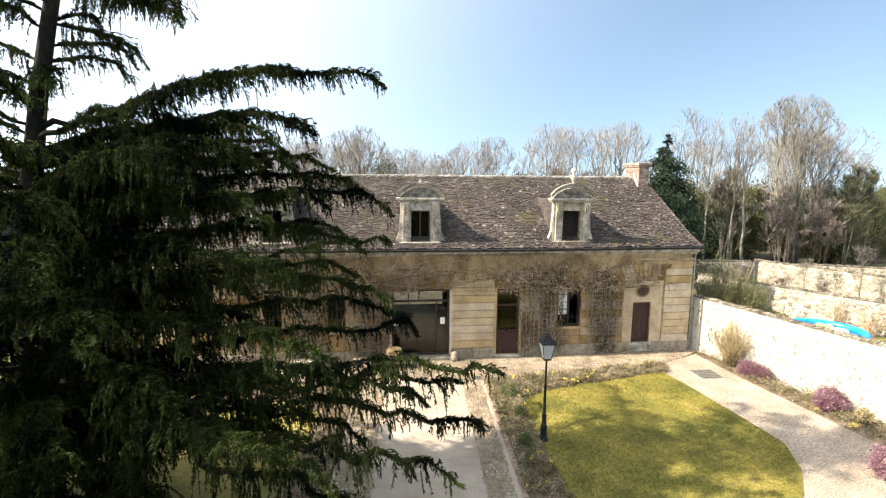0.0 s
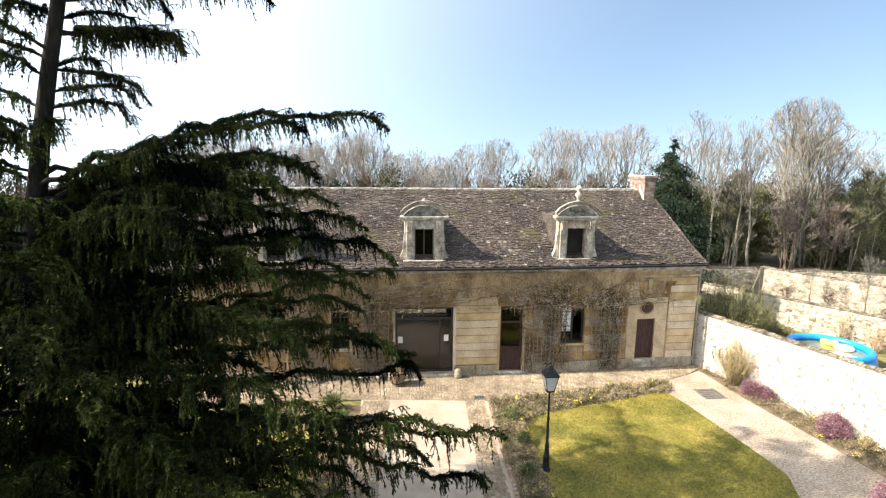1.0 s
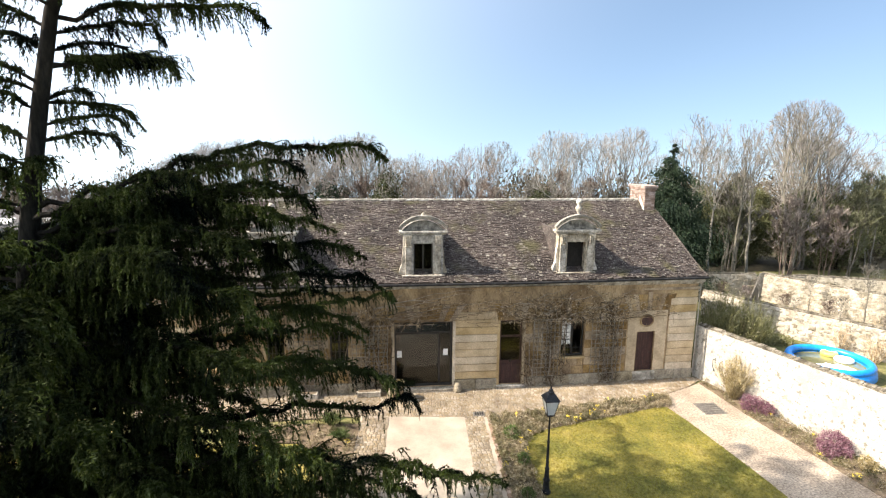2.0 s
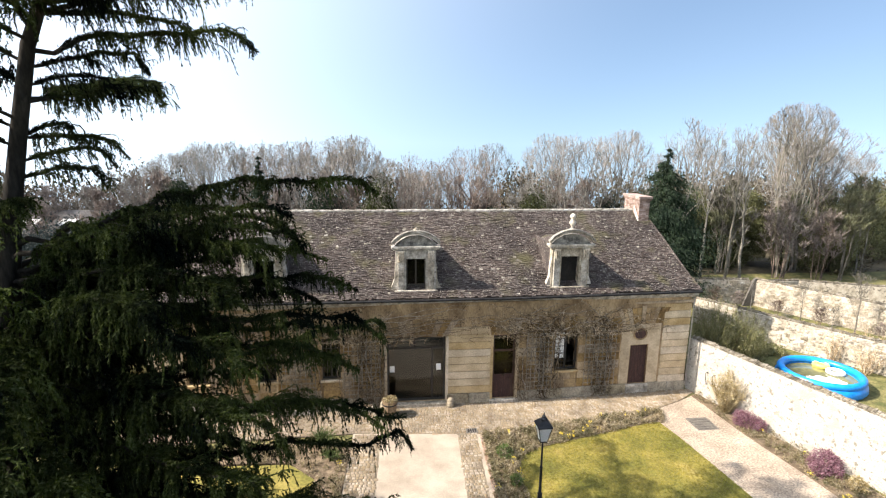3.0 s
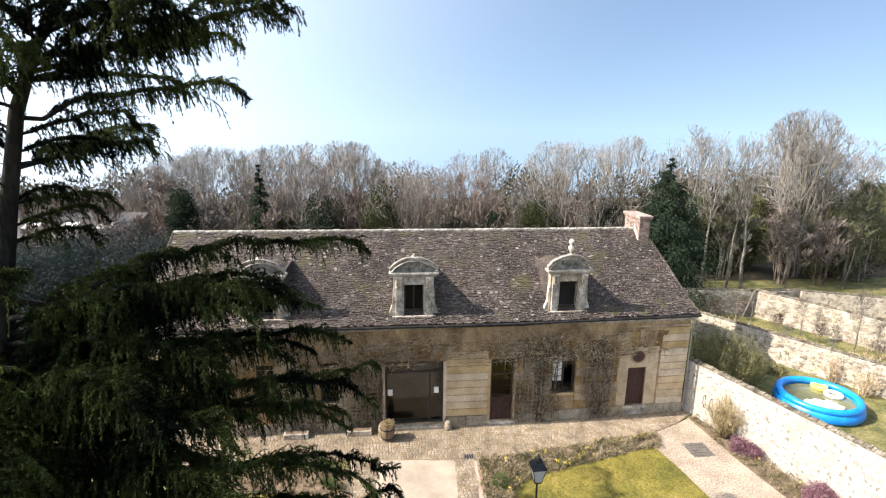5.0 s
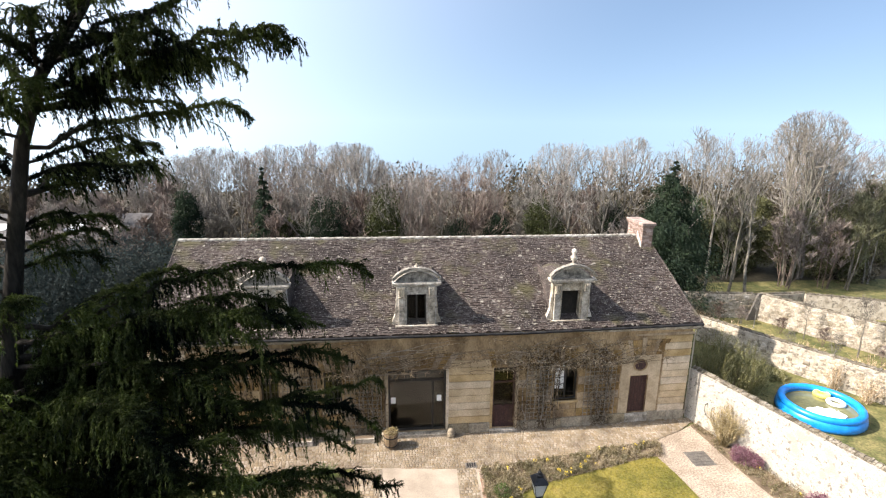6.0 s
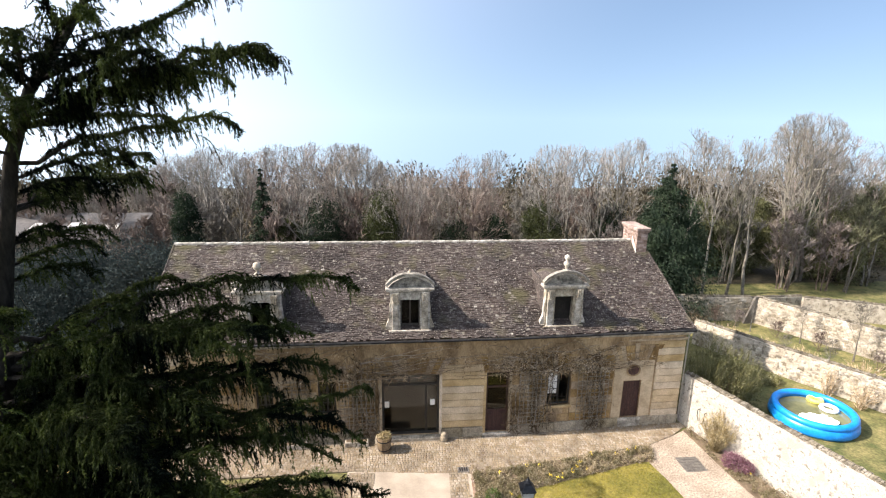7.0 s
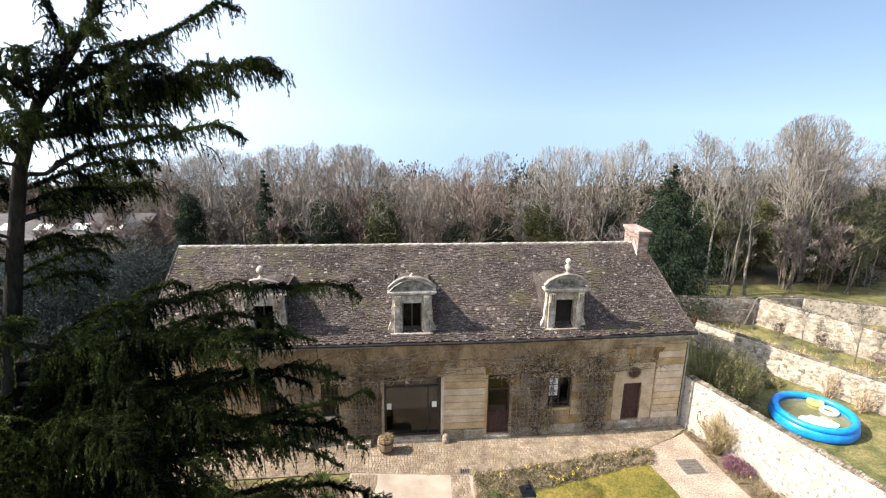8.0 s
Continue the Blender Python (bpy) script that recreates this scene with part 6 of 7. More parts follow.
# fittings on the white wall
for y in (-0.75, -1.15):
    x = wall_line(y)
    ob = thing("wall_hook", (x, y, 1.0), "rusty iron hook and bracket on the white wall", "hook", "hooks")
    part("bracket", Geo().tube([(x + 0.03, y, 1.5), (x - 0.12, y, 1.45), (x - 0.14, y - 0.04, 1.1), (x - 0.02, y - 0.02, 0.8)], 0.02, 6), IRON, ob)

# ---------------------------------------------------------------- neighbour's paddling pool
PX, PY, PZ = 17.98, -0.86, 0.6
pool = thing("paddling_pool", (PX, PY, PZ), "round inflatable bright blue pool on grass", "pool")
part("skirt", Geo().turned([(2.0, 0.6), (2.1, 0.75), (2.07, 1.0), (1.92, 1.24), (1.74, 1.24), (1.68, 0.65)], 48, PX, PY), POOL_BLUE, pool, smooth=True)
part("rim", Geo().torus(PX, PY, 1.24, 1.83, 0.19, 56, 14), POOL_BLUE, pool, "inflated blue rim", smooth=True)
part("water", Geo().turned([(1.67, 1.0), (1.67, 1.06)], 40, PX, PY), POND, pool, "greenish standing water")
ob = thing("swim_ring", (PX + 1.05, PY + 0.15, 1.06), "white round swim ring floating in the pool", "swim ring", "swim rings")
part("ring", Geo().torus(PX + 1.05, PY + 0.15, 1.14, 0.36, 0.11, 28, 10), VINYL_WHITE, ob, smooth=True)
ob = thing("swim_ring", (PX + 1.0, PY + 1.05, 1.06), "yellow swim ring floating in the pool", "swim ring", "swim rings")
part("ring", Geo().torus(PX + 1.0, PY + 1.05, 1.15, 0.3, 0.13, 28, 10), VINYL_YELLOW, ob, smooth=True)
ob = thing("pool_cover", (PX - 0.5, PY - 0.6, 1.06), "crumpled white sheet floating on the water", "cover")
g = Geo()
rg = np.random.default_rng(9)
N = 18
for j in range(N):
    for i in range(N):
        u, w = i / (N - 1) * 2 - 1, j / (N - 1) * 2 - 1
        k = max(abs(u), abs(w)) / (math.hypot(u, w) + 1e-6)
        x, y = u * k * 0.95, w * k * 0.6
        g.v.append((PX - 0.35 + x * 0.95 + y * 0.5, PY - 0.75 - x * 0.35 + y * 0.9, 1.085 + 0.07 * rg.random() * (1 if k else 1) + 0.04 * math.sin(u * 9 + w * 4)))
for j in range(N - 1):
    for i in range(N - 1):
        g.f.append((j * N + i, j * N + i + 1, (j + 1) * N + i + 1, (j + 1) * N + i))
part("sheet", g, VINYL_WHITE, ob, smooth=True)

# ---------------------------------------------------------------- the big cedar
rng = np.random.default_rng(77)
cedar = thing("cedar_tree", (-15.3, -9.6, 0.0), "tall dark cedar with layered drooping branches", "tree")
TRUNK = [(-15.55, -10.39, 0.26), (-15.51, -10.37, 3.21), (-15.36, -10.36, 6.12), (-15.01, -10.38, 9.07), (-14.6, -10.41, 11.27), (-14.13, -10.45, 13.28), (-13.6, -10.51, 15.3), (-12.98, -10.45, 16.82), (-12.11, -10.39, 17.94), (-11.44, -10.43, 18.86), (-11.07, -10.5, 20.07)]
part("trunk", Geo().tube(TRUNK, [0.45, 0.36, 0.3, 0.25, 0.21, 0.18, 0.15, 0.12, 0.09, 0.07, 0.03], 12), CEDAR_BARK, cedar, smooth=True)


def trunk_at(z):
    for a, b in zip(TRUNK[:-1], TRUNK[1:]):
        if a[2] <= z <= b[2]:
            f = (z - a[2]) / (b[2] - a[2])
            return np.array([a[k] + (b[k] - a[k]) * f for k in range(3)])
    return np.array(TRUNK[-1])


# boughs tier by tier: height on the trunk, tip, arch, density, side spread
CROWN = [
    (17.0, (-8.3, -10.2, 19.0), -0.1, 1.2, 0.7),
    (16.3, (-7.2, -11.2, 17.5), 0.3, 1.3, 1.1),
    (16.4, (-9.5, -11.5, 17.3), 0.2, 1.2, 1.1),
    (16.8, (-11.7, -12.6, 17.5), 0.2, 1.2, 0.9),
    (17.0, (-14.6, -11.7, 18.2), 0.2, 1.2, 0.9),
    (16.4, (-15.4, -9.3, 17.3), 0.3, 1.1, 0.9),
    (18.2, (-10.0, -11.0, 19.5), 0.1, 1.2, 0.6),
    (18.0, (-12.8, -10.4, 19.4), 0.1, 1.2, 0.6),
    (18.6, (-10.6, -9.7, 19.9), 0.05, 1.2, 0.5),
    (16.8, (-10.6, -11.8, 18.1), 0.3, 1.2, 0.9),
    (17.2, (-11.1, -8.2, 18.0), 0.3, 1.1, 0.8),
    (15.9, (-12.0, -12.4, 16.2), 0.2, 1.2, 0.8),
    (15.6, (-13.4, -12.3, 16.3), 0.2, 1.2, 0.8),
    (15.8, (-14.9, -11.9, 16.5), 0.2, 1.2, 0.8),
    (16.9, (-13.4, -12.2, 17.4), 0.2, 1.2, 0.7),
]
HIGH = [
    (15.2, (-9.3, -6.9, 15.85), 0.3, 1.2, 1.0),
    (16.0, (-7.6, -9.8, 17.5), 0.25, 1.3, 1.3),
    (14.1, (-13.0, -4.6, 14.65), 0.25, 1.2, 1.0),
    (14.0, (-11.9, -7.4, 14.2), 0.2, 1.2, 1.1),
    (13.2, (-13.0, -7.6, 12.6), 0.15, 0.9, 0.7),
    (15.4, (-14.6, -13.2, 15.3), 0.2, 0.7, 0.8),
    (16.2, (-9.0, -8.4, 17.1), 0.2, 1.3, 1.2),
    (16.0, (-10.7, -8.1, 15.9), 0.1, 0.9, 0.8),
    (14.4, (-15.9, -9.2, 14.5), 0.2, 0.8, 0.7),
    (13.4, (-16.3, -11.2, 13.5), 0.2, 0.7, 0.7),
    (14.8, (-11.8, -8.6, 14.9), 0.2, 1.0, 0.9),
    (14.4, (-12.3, -9.2, 14.2), 0.2, 0.9, 0.9),
    (12.6, (-12.9, -8.6, 12.4), 0.2, 0.8, 0.7),
    (13.6, (-15.8, -12.9, 14.2), 0.2, 0.9, 0.9),
    (11.0, (-14.9, -13.2, 11.5), 0.2, 1.1, 1.0),
    (11.2, (-16.2, -12.4, 11.9), 0.2, 1.1, 1.0),
    (11.6, (-17.4, -11.2, 12.0), 0.2, 1.1, 1.0),
    (10.6, (-17.2, -12.2, 11.0), 0.2, 1.1, 1.1),
    (12.2, (-17.2, -10.0, 12.5), 0.2, 1.1, 1.0),
    (10.3, (-18.0, -10.8, 10.8), 0.2, 1.1, 1.1),
    (11.4, (-13.2, -12.2, 11.3), 0.2, 1.0, 0.8),
    (13.0, (-15.4, -11.9, 13.1), 0.2, 1.1, 0.9),
    (13.2, (-13.2, -9.6, 13.0), 0.2, 1.0, 0.8),
    (12.2, (-12.8, -9.4, 11.9), 0.2, 1.0, 0.8),
    (14.9, (-16.3, -10.6, 15.4), 0.2, 1.0, 0.9),
]
BROAD = [
    (10.5, (-5.65, -10.3, 11.8), 0.5, 1.25, 0.9),
    (10.2, (-7.5, -12.9, 11.6), 0.25, 1.2, 0.9),
    (10.0, (-12.0, -6.0, 10.7), 0.3, 1.1, 0.6),
    (9.8, (-13.2, -6.9, 10.3), 0.3, 1.1, 0.6),
    (9.0, (-7.3, -8.0, 9.5), 0.35, 1.1, 0.7),
    (7.6, (-5.5, -12.2, 8.4), 0.55, 1.1, 1.0),
    (6.2, (-5.55, -7.3, 7.1), -0.1, 1.1, 0.7),
    (9.6, (-8.6, -12.9, 9.6), 0.4, 1.2, 1.0),
    (9.2, (-8.6, -8.9, 10.0), 0.3, 0.9, 0.6),
    (8.2, (-8.2, -13.9, 8.4), 0.4, 1.2, 1.0),
    (7.0, (-6.9, -9.6, 7.6), 0.3, 1.1, 0.8),
    (5.6, (-5.6, -12.4, 6.2), 0.5, 1.2, 1.0),
    (4.9, (-4.9, -10.2, 5.2), 0.4, 1.2, 0.9),
    (8.4, (-6.3, -9.4, 8.9), 0.4, 1.2, 1.0),
    (9.8, (-8.0, -9.5, 10.6), 0.4, 1.4, 1.2),
    (9.5, (-8.6, -11.0, 10.2), 0.4, 1.4, 1.2),
    (9.3, (-9.2, -8.4, 9.7), 0.3, 1.3, 1.1),
    (8.8, (-7.6, -11.2, 9.2), 0.4, 1.3, 1.1),
    (8.0, (-7.4, -8.8, 8.3), 0.3, 1.3, 1.1),
    (8.6, (-10.2, -13.2, 9.4), 0.3, 1.3, 1.1),
    (9.9, (-7.6, -10.6, 10.5), 0.4, 1.2, 1.0),
    (7.2, (-6.2, -11.4, 7.3), 0.5, 1.2, 1.1),
    (6.0, (-6.6, -8.6, 6.1), 0.3, 1.2, 1.0),
    (8.9, (-9.4, -14.4, 9.3), 0.4, 1.2, 1.1),
    (6.9, (-7.4, -14.6, 7.0), 0.4, 1.2, 1.1),
    (5.4, (-6.6, -14.9, 5.3), 0.4, 1.2, 1.1),
]
LOW = [
    (2.9, (-3.5, -14.7, 3.8), 0.2, 1.1, 0.9),
    (2.6, (-4.2, -16.1, 3.4), 0.2, 1.1, 0.9),
    (3.4, (-3.9, -13.9, 4.6), 0.1, 1.1, 0.9),
    (2.2, (-5.4, -16.5, 2.7), 0.3, 1.0, 1.0),
    (3.0, (-6.6, -16.7, 3.7), 0.3, 1.0, 1.0),
    (4.0, (-3.3, -15.4, 5.4), -0.2, 1.0, 0.9),
    (3.2, (-4.8, -14.8, 4.5), 0.2, 1.1, 1.0),
    (3.6, (-4.8, -11.5, 5.0), 0.3, 1.1, 0.9),
    (2.4, (-6.2, -13.4, 2.9), 0.4, 1.1, 1.0),
]
BOUGHS = CROWN + HIGH + BROAD + LOW
NAMED = len(BOUGHS)
# whorls of boughs with open air between them
for tier in range(10):
    for k in range(8):
        z = 1.4 + 0.86 * tier + rng.uniform(-0.3, 0.3)
        a = 2 * math.pi * (k + 0.5 * (tier % 2)) / 8 + rng.uniform(-0.3, 0.3)
        r = rng.uniform(0.75, 1.0) * (8.6 if z < 6 else 8.6 - 0.6 * (z - 6))
        c = trunk_at(z)
        # shorter towards the drive
        r *= 1.0 - 0.16 * max(0.0, math.cos(a))
        r *= 1.0 - 0.9 * max(0.0, math.sin(a)) * (1.0 if math.cos(a) > -0.3 else 0.35)
        BOUGHS.append((z, (c[0] + r * math.cos(a), c[1] + r * math.sin(a), z + rng.uniform(-0.5, 0.2)), rng.uniform(0.2, 0.5), 1.1, 1.15))
for k in range(8):
    z = 1.0 + 0.4 * k
    a = -1.75 + 1.7 * (k * 0.618 % 1.0)
    c = trunk_at(z)
    BOUGHS.append((z, (c[0] + 8.2 * math.cos(a), c[1] + 8.2 * math.sin(a), z + rng.uniform(-0.5, 0.4)), 0.3, 0.9, 1.0))
foliage = []
for k, (z, tip, arch, dense, spread) in enumerate(BOUGHS):
    near = k < NAMED
    limb, radii, needles = cedar_branch(trunk_at(z), tip, 0.022 + 0.006 * np.linalg.norm(np.array(tip) - trunk_at(z)), rng, arch, 0.4, dense, spread,
                                        (0.08, 0.026, 62) if near else (0.1, 0.042, 46), 17 if near else 10)
    part("limb", Geo().tube(limb, list(radii), 6), CEDAR_BARK, cedar, smooth=True)
    foliage.append(needles)
crown = np.concatenate(foliage)
# the needle colour carries painted shade in its near-black patches
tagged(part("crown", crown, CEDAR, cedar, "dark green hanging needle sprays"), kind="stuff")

# ---------------------------------------------------------------- the wood
rng = np.random.default_rng(91)


def tree_thing(name, label, solid, fine, bark, twig_mat, category="tree", group="bare trees of the wood"):
    ob = thing(name, (0, 0, -200), label, category, group)
    for pname, tris, m in (("trunk", solid, bark), ("crown", fine, twig_mat)):
        me = tri_mesh(pname, tris)
        me.materials.append(m)
        p = new(pname, me)
        p.parent = ob
    return ob


def ground_z(x, y):
    return (0.55 if x > wall_line(max(y, -30)) else -0.1) - 0.13 * fall_away(x, y)


KINDS = []
for k, (h, fk, lm, rc, st, wd, bk) in enumerate(((16.0, 0.34, 9, 0.25, 1, (14, 42), BARK), (16.0, 0.3, 10, 0.33, 1, (20, 55), BARK), (16.0, 0.46, 8, 0.15, 1, (12, 34), BARK_PALE),
                                                 (15.0, 0.2, 11, 0.36, 1, (20, 62), BARK_RED), (17.0, 0.42, 20, 0.27, 5, (6, 32), BARK_PALE), (16.0, 0.38, 8, 0.22, 2, (12, 40), BARK))):
    solid, fine = crown_tree(np.random.default_rng(100 + k), h, fk, lm, rc, st, wd)
    KINDS.append((float(np.percentile(fine[:, :, 2], 99.7)), solid, fine, bk))
LABELS = ["tall leafless grey tree of the wood", "wide-crowned leafless grey tree of the wood", "slender pale leafless tree of the wood", "rounded reddish leafless tree of the wood", "tall pale tree with several stems", "twin-stemmed leafless tree of the wood"]
protos = {}


def plant(kind, x, y, h, turn, label=None, wide=1.0):
    H, solid, fine, bk = KINDS[kind]
    m = pose(x, y, ground_z(x, y), 0, 0, turn) @ Matrix.Diagonal((h / H * wide, h / H * wide, h / H, 1))
    if kind not in protos:
        ob = tree_thing("bare_tree", LABELS[kind], solid, fine, bk, TWIG_RED if kind == 3 else TWIG)
        protos[kind] = ob
    else:
        ob = copy_thing(protos[kind], m)
    ob.matrix_basis = m
    if label:
        tagged(ob, label)
    return ob


# the wood's skyline as seen from the court: x and height at 30 m behind the front
SKYLINE = [(-38.3, 8.5), (-32.7, 10.5), (-27.0, 12.5), (-25.4, 13.4), (-21.6, 13.1), (-17.1, 13.7), (-10.4, 13.9), (-7.6, 13.3), (-4.7, 12.0), (-1.1, 11.7), (2.3, 12.7), (5.9, 13.4), (8.3, 14.3), (13.2, 14.6), (16.8, 13.9), (21.2, 14.6), (28.1, 15.1), (32.1, 14.0), (35.4, 14.3), (37.6, 16.4), (40.8, 17.0), (44.3, 16.2), (47.5, 13.8), (52.9, 12.0)]


def top_at(x, y):
    """Height to which a tree at x, y may rise."""
    x30 = -4.7 + (x + 4.7) * 53.6 / (y + 23.6)
    z30 = np.interp(x30, [p[0] for p in SKYLINE], [p[1] for p in SKYLINE])
    return 16.7 + (z30 - 16.7) * (y + 23.6) / 53.6 - ground_z(x, y)


# single trees that stand out: kind, x, y, height
for kind, x, y, h, wide in ((4, 33.4, 20.6, 17.4, 0.95), (3, 2.6, 28.0, 13.0, 0.9), (0, 5.4, 27.0, 13.4, 0.9), (3, -3.4, 24.5, 11.6, 0.9), (0, 17.0, 22.24, 14.1, 1.0), (1, 12.06, 23.01, 13.8, 1.0), (0, 9.37, 21.09, 14.26, 0.9), (1, 14.44, 20.72, 13.7, 0.95), (3, 1.08, 23.52, 12.33, 1.15), (3, -1.23, 26.34, 11.79, 1.0), (0, -8.01, 23.37, 13.97, 0.95), (1, 36.74, 22.73, 13.4, 1.0), (0, 40.61, 25.8, 13.7, 1.0), (2, 23.8, 19.0, 15.0, 0.8), (2, 25.9, 18.5, 14.6, 0.75), (2, 27.9, 19.0, 14.4, 0.8), (5, 21.6, 20.5, 15.4, 1.0), (0, 36.2, 22.5, 14.0, 0.9)):
    plant(kind, x, y, min(h, top_at(x, y) + 0.4), rng.uniform(0, 360), None, wide)
# the wood's edge and depth
for k in range(50):
    x = -38 + 92 * (k + rng.uniform(-0.4, 0.4)) / 50
    y = rng.choice([22, 27, 34, 42]) + rng.uniform(-3, 3)
    open_ = (14 < x < 42 and k % 5 not in (0, 3)) or (2 < x <= 14 and k % 3)
    x = -4.7 + (x + 3.0) * (y + 23.6) / 53.6
    if open_:
        continue
    plant(int(rng.choice([0, 1, 5, 3, 0, 1])), x, y, top_at(x, y) * rng.uniform(0.84, 1.06), rng.uniform(0, 360), None, rng.uniform(0.8, 1.1))

for k in range(12):
    y = rng.uniform(27, 44)
    x = -4.7 + (-24 + 28 * (k + rng.uniform(-0.4, 0.4)) / 12) * (y + 23.6) / 53.6
    plant(int(rng.choice([0, 1, 3])), x, y, top_at(x, y) * rng.uniform(0.95, 1.03), rng.uniform(0, 360), None, rng.uniform(0.9, 1.15))

# thicket of young bare growth
solid, fine = bare_tree(np.random.default_rng(140), 6.0, 0.46, 4, 0.08, 12, 0.8, 0.05)
thick = tree_thing("bare_thicket", "brown leafless undergrowth at the wood's edge", solid, fine, BARK_RED, BARK_RED, "thicket", "undergrowth")
thick2 = tree_thing("bare_thicket", "grey leafless undergrowth at the wood's edge", solid * 1.0, fine * 1.0, BARK, BARK, "thicket", "undergrowth")
for k in range(44):
    y = rng.uniform(19, 34)
    x = (-34 + 76 * (k + rng.uniform(-0.4, 0.4)) / 44) * (y + 20) / 42
    s = rng.uniform(0.8, 1.5)
    if x > 19 and k % 3:
        continue
    base = thick if rng.random() < 0.45 else thick2
    m = pose(x, y, ground_z(x, y), 0, 0, rng.uniform(0, 360)) @ Matrix.Diagonal((s, s, s, 1))
    if base.location.z < -100:
        base.matrix_basis = m
    else:
        copy_thing(base, m).matrix_basis = m


def fir(name, label, x, y, h, r, material, layers, per, leaf, count, seed, category="conifer", taper=0.75):
    rg = np.random.default_rng(seed)
    z = ground_z(x, y)
    ob = thing(name, (x, y, z), label, category)
    part("trunk", Geo().tube([(x, y, z), (x, y, z + h * 0.5), (x, y, z + h * 0.97)], [0.012 * h + 0.06, 0.008 * h + 0.03, 0.02], 8), CEDAR_BARK, ob)
    part("crown", fir_tris(rg, h, r, layers, per, leaf, count, taper) + np.array([x, y, z]), material, ob)
    return ob


# taller young growth deep in the wood
for k in range(26):
    y = rng.uniform(34, 60)
    x = -4.7 + (-40 + 94 * (k + rng.uniform(-0.4, 0.4)) / 26) * (y + 23.6) / 53.6
    s = rng.uniform(1.0, 1.5)
    if x > 22 or x < -46:
        continue
    m = pose(x, y, ground_z(x, y), 0, 0, rng.uniform(0, 360)) @ Matrix.Diagonal((s, s, s, 1))
    copy_thing(thick if k % 3 else thick2, m).matrix_basis = m


fir("fir_tree", "dark green conifer beside the chimney gable", 17.98, 16.21, 12.32, 4.3, FIR, 24, 18, 0.14, 60, 1, taper=0.62)
fir("fir_tree", "dark conifer inside the wood", -16.07, 21.89, 11.89, 1.9, FIR, 26, 12, 0.2, 26, 2)


def broad_evergreen(x, y, top, r, material, seed, label):
    """A rounded evergreen: trunk, and leaves over many overlapping masses."""
    rg = np.random.default_rng(seed)
    z = ground_z(x, y)
    h = top - z
    ob = thing("evergreen_tree", (x, y, z), label, "evergreen", "evergreens of the wood")
    part("trunk", Geo().tube([(x, y, z), (x + 0.1, y, z + h * 0.5), (x, y, z + h * 0.9)], [0.012 * h + 0.06, 0.008 * h + 0.03, 0.02], 8), CEDAR_BARK, ob)
    lobes = [(0, 0, h * 0.5, r * 0.55, r * 0.55, h * 0.48)]
    for j in range(20):
        f = rg.uniform(0.12, 0.92)
        w = r * (1.08 - f) ** 0.6 * rg.uniform(0.75, 1.15)
        a = rg.uniform(0, 2 * math.pi)
        q = rg.uniform(0.18, 0.34) * r
        lobes.append(((w - q) * math.cos(a), (w - q) * math.sin(a), h * f - q * 0.3, q * 1.25, q * 1.25, q * 1.5))
    part("crown", clump_tris(rg, lobes, 20000, 0.115, 0.3) + np.array([x, y, z]), material, ob)
    return ob


for k, (x, y, top, r, m_) in enumerate(((26.0, 26.0, 7.6, 2.6, FIR), (29.3, 25.0, 8.6, 2.6, YEW), (33.0, 27.0, 8.2, 3.0, PINE), (37.0, 25.0, 7.8, 2.8, PINE), (-5.87, 19.74, 10.67, 3.2, YEW), (8.8, 21.01, 9.58, 3.3, YEW), (-10.76, 20.9, 9.54, 4.0, FIR), (29.32, 28.75, 8.69, 3.2, PINE), (33.8, 26.69, 8.51, 2.8, PINE), (40.28, 22.38, 8.09, 2.6, PINE),
                                      (23.7, 28.96, 7.84, 3.2, FIR), (41.86, 25.72, 8.98, 3.2, PINE), (16.3, 23.33, 8.31, 3.0, FIR), (5.34, 24.72, 6.99, 3.0, FIR), (-23.02, 22.71, 10.28, 2.4, FIR), (0.95, 23.52, 7.01, 3.0, FIR), (-8.26, 23.42, 7.82, 3.2, FIR), (-14.08, 21.38, 7.51, 3.0, YEW), (51.14, 28.35, 7.99, 3.4, PINE), (55.5, 31.44, 7.94, 3.6, FIR), (45.21, 31.23, 7.7, 3.6, FIR))):
    broad_evergreen(x, y, top, r, m_, 10 + k, {"dark_fir_needles": "broad dark evergreen at the wood's edge", "yew_leaves": "dull green yew at the wood's edge"}.get(m_.name, "olive-green pine at the wood's edge"))
# dark evergreen mass beyond the left gable
# the bluish veil of haze is mixed into this leaf colour
HEDGE = mat("hazed_evergreen_leaves", (0.026, 0.036, 0.036), (0.054, 0.067, 0.064), 0.6, 4, rough=1.0, bump=0.0, spread="island", vary=0.12, through_light=0.15, spec=0.0)
for k, (x, y, rx, h) in enumerate(((-20.08, 9.21, 3.3, 7.86), (-22.81, 10.33, 3.9, 8.25), (-26.32, 9.27, 4.0, 7.92), (-17.63, 13.18, 3.2, 6.83), (-29.42, 10.74, 4.4, 6.2), (-22.42, 3.27, 3.2, 5.06), (-31.91, 14.54, 5.0, 6.47))):
    shrub("evergreen_hedge", (x, y, -0.1), "dark dense evergreen beyond the gable", "hedge", [(0, 0, h * 0.45, rx, rx * 0.8, h * 0.55), (rx * 0.5, 0.5, h * 0.6, rx * 0.6, rx * 0.6, h * 0.42), (-rx * 0.5, -0.5, h * 0.5, rx * 0.6, rx * 0.6, h * 0.45)], 40000, 0.1, HEDGE, 5, 0.2, "hedges")

# dense low brush that fills the wood
rg = np.random.default_rng(171)
lobes = []
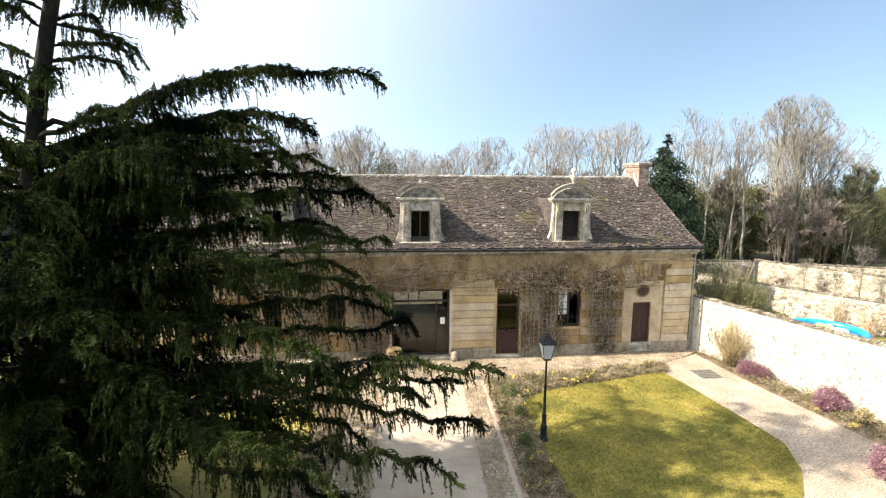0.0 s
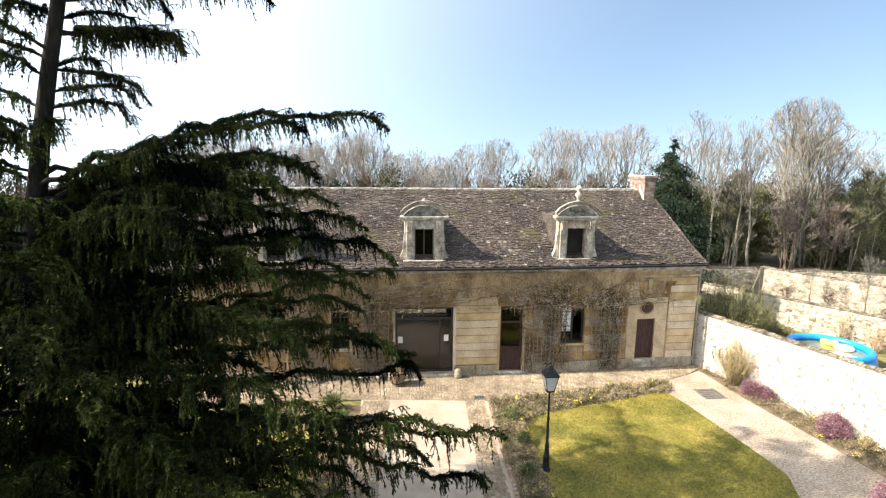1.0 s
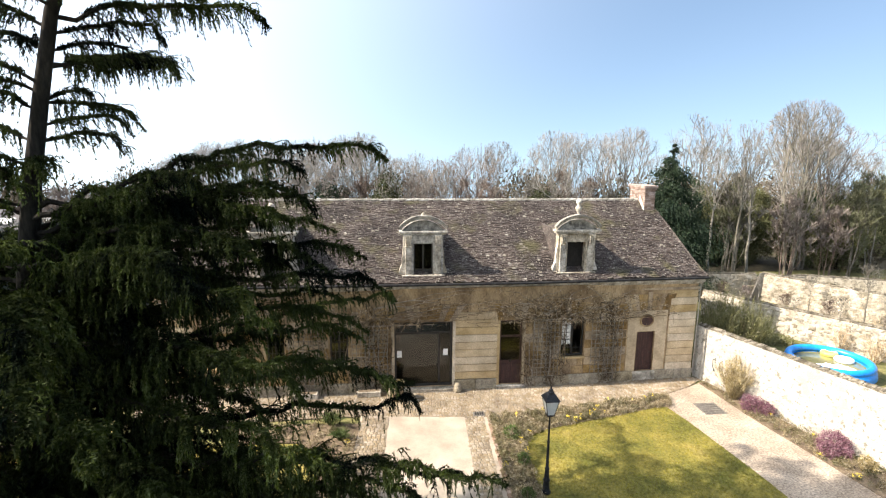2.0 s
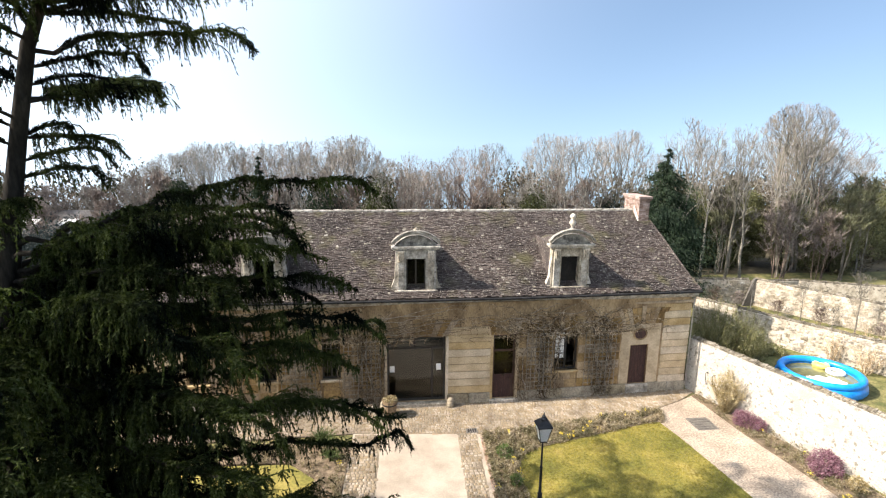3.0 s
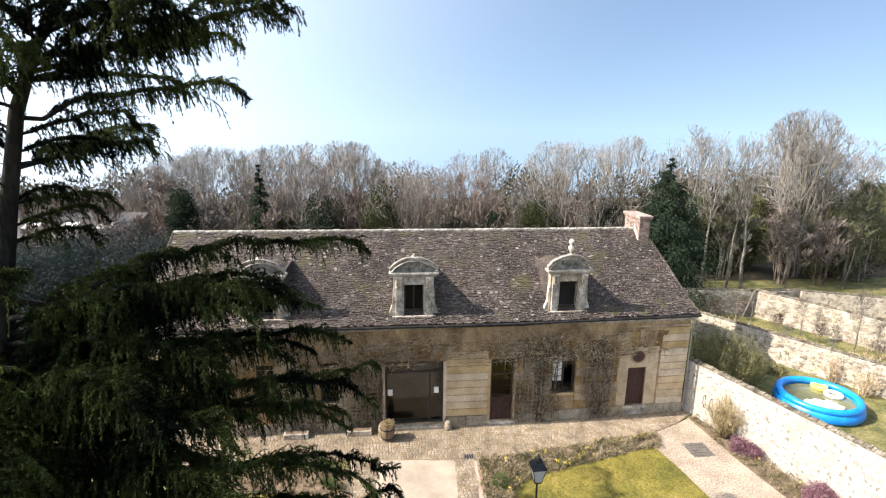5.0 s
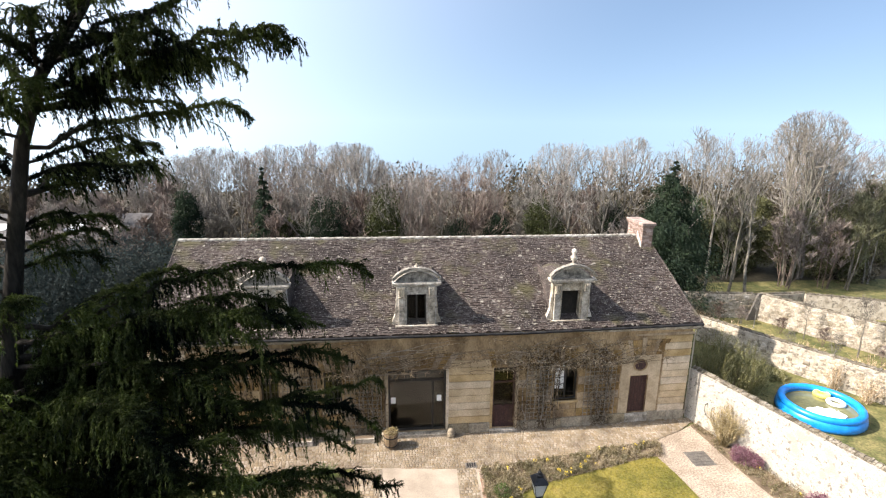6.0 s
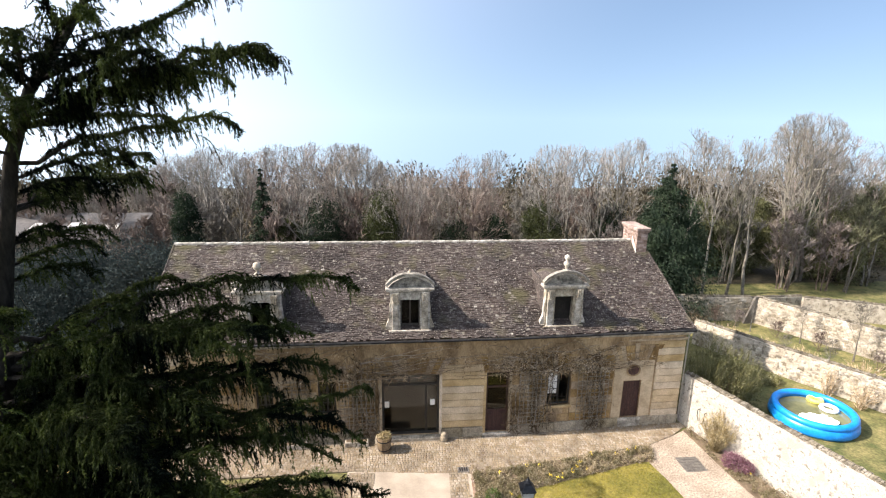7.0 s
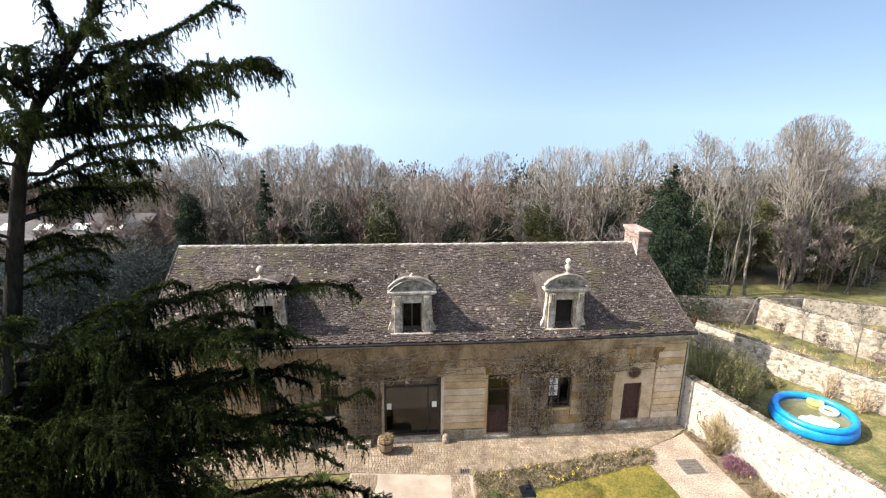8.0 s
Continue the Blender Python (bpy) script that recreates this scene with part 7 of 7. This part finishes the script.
for k in range(150):
    y = rg.uniform(21, 60)
    x = -4.7 + rg.uniform(-44, 56) * (y + 23.6) / 53.6
    if 20 < x < 40 and y < 30:
        continue
    h = rg.uniform(1.6, 3.6) * (1.0 if x < 16 else 0.7)
    lobes.append((x, y, h * 0.4 + ground_z(x, y), rg.uniform(2.0, 4.0), rg.uniform(1.5, 3.0), h))
piece("undergrowth", clump_tris(rg, lobes, 95000, 0.24, 0.5), BRUSH, "dark brown brambles and saplings on the floor of the wood", "undergrowth", kind="stuff")
lobes = []
for k in range(90):
    y = rg.uniform(50, 62)
    x = -4.7 + rg.uniform(-54, 62) * (y + 23.6) / 53.6
    h = rg.uniform(2.5, 6.0)
    lobes.append((x, y, h * 0.4 + ground_z(x, y) + 1.5, rg.uniform(3.0, 5.0), rg.uniform(2.0, 3.0), h))
piece("undergrowth", clump_tris(rg, lobes, 60000, 0.36, 1.0), BRUSH, "brown saplings deep in the wood", "undergrowth", kind="stuff")

# olive-green young growth at the wood's right-hand edge
s_, f_ = bare_tree(np.random.default_rng(150), 8.5, 0.36, 3, 0.15, 18, 1.3, 0.05)
olive = tree_thing("olive_thicket", "tall grey-green bushy growth at the wood's edge", s_, f_, BARK, OLIVE_DARK, "thicket", "undergrowth")
for k, (x, y, s) in enumerate(((38.29, 18.88, 1.0), (41.94, 20.58, 1.1), (34.99, 21.88, 0.9), (45.9, 18.47, 0.95), (27.96, 22.62, 1.0))):
    m = pose(x, y, ground_z(x, y), 0, 0, 77 * k) @ Matrix.Diagonal((s, s, s, 1))
    if k:
        copy_thing(olive, m).matrix_basis = m
    else:
        olive.matrix_basis = m

# small bare fruit trees of the upper garden
sol, fin = bare_tree(np.random.default_rng(160), 3.4, 0.46, 1, 0.25, 8, 0.5, 0.011)
fruit = tree_thing("fruit_tree", "small leafless fruit tree by the garden wall", sol, fin, BARK, BARK, "tree", "fruit trees")
for k, (x, y, s) in enumerate(((21.48, 2.4, 0.85), (26.33, 5.34, 1.15), (24.93, 8.39, 0.8), (22.68, 10.68, 0.7), (27.75, 2.59, 1.0), (20.04, 4.26, 0.7))):
    m = pose(x, y, 0.6, 0, 0, 70 * k) @ Matrix.Diagonal((s, s, s, 1))
    if k:
        copy_thing(fruit, m).matrix_basis = m
    else:
        fruit.matrix_basis = m
for k, (x, y, s) in enumerate(((22.28, 11.64, 0.22), (23.96, 9.55, 0.2), (25.27, 7.17, 0.22), (20.57, 12.12, 0.25), (26.91, 4.08, 0.2))):
    m = pose(x, y, 0.6, 0, 0, 50 * k) @ Matrix.Diagonal((s * 1.3, s * 1.3, s, 1))
    o = copy_thing(thick, m)
    o.matrix_basis = m
    tagged(o, "low dry shrub on the grassy bank")

# far barn with a sheet roof
barn = thing("barn", (-46.0, 34.0, 0.5), "long low barn with a dull sheet roof", "barn")
part("wall", Geo().box(-66, -32, 31, 40, 0.0, 4.2), BARN_WALL, barn)
g = Geo()
for dz in (0.0, -0.12):
    g.v += [(-66.6, 29.9, 3.9 + dz), (-31.4, 29.9, 3.9 + dz), (-31.4, 35.5, 5.6 + dz), (-66.6, 35.5, 5.6 + dz), (-31.4, 41.1, 3.9 + dz), (-66.6, 41.1, 3.9 + dz)]
g.f = [(0, 1, 2, 3), (3, 2, 4, 5), (9, 8, 7, 6), (11, 10, 8, 9), (0, 6, 7, 1), (1, 7, 8, 2), (2, 8, 10, 4), (4, 10, 11, 5), (5, 11, 9, 3), (3, 9, 6, 0)]
part("roof", g, BARN_ROOF, barn)
for k in range(9):
    x = -64 + k * 3.6
    part("roof_light", Geo().add([(x, 31.8, 4.49), (x + 1.5, 31.8, 4.49), (x + 1.5, 33.2, 4.92), (x, 33.2, 4.92), (x, 31.8, 4.53), (x + 1.5, 31.8, 4.53), (x + 1.5, 33.2, 4.96), (x, 33.2, 4.96)],
                                 [(4, 5, 6, 7), (0, 1, 5, 4), (1, 2, 6, 5), (2, 3, 7, 6), (3, 0, 4, 7)]), BARN_LIGHT, barn, "pale translucent roof sheet")

# the old front bends back a little beyond the red-brown door
def bend_back(ob, offset):
    offset = offset + ob.location
    if ob.type == "MESH" and ob.data.users == 1:
        n = len(ob.data.vertices)
        co = np.empty(n * 3, np.float32)
        ob.data.vertices.foreach_get("co", co)
        co = co.reshape(-1, 3)
        x, y, z = co[:, 0] + offset.x, co[:, 1] + offset.y, co[:, 2] + offset.z
        co[:, 1] += 0.042 * np.maximum(0.0, x - 1.2) * np.clip((RIDGE_Z - z) / 3.4, 0.0, 1.0) * np.clip((RIDGE_Y - y) / 4.0, 0.0, 1.0)
        ob.data.vertices.foreach_set("co", co.reshape(-1))
        ob.data.update()
    for kid in ob.children:
        bend_back(kid, offset)


for ob in list(scene.objects):
    if ob.parent is None and ob.name.split(".")[0] in ("house", "trellis", "climbing_plant"):
        bend_back(ob, Vector((0, 0, 0)))
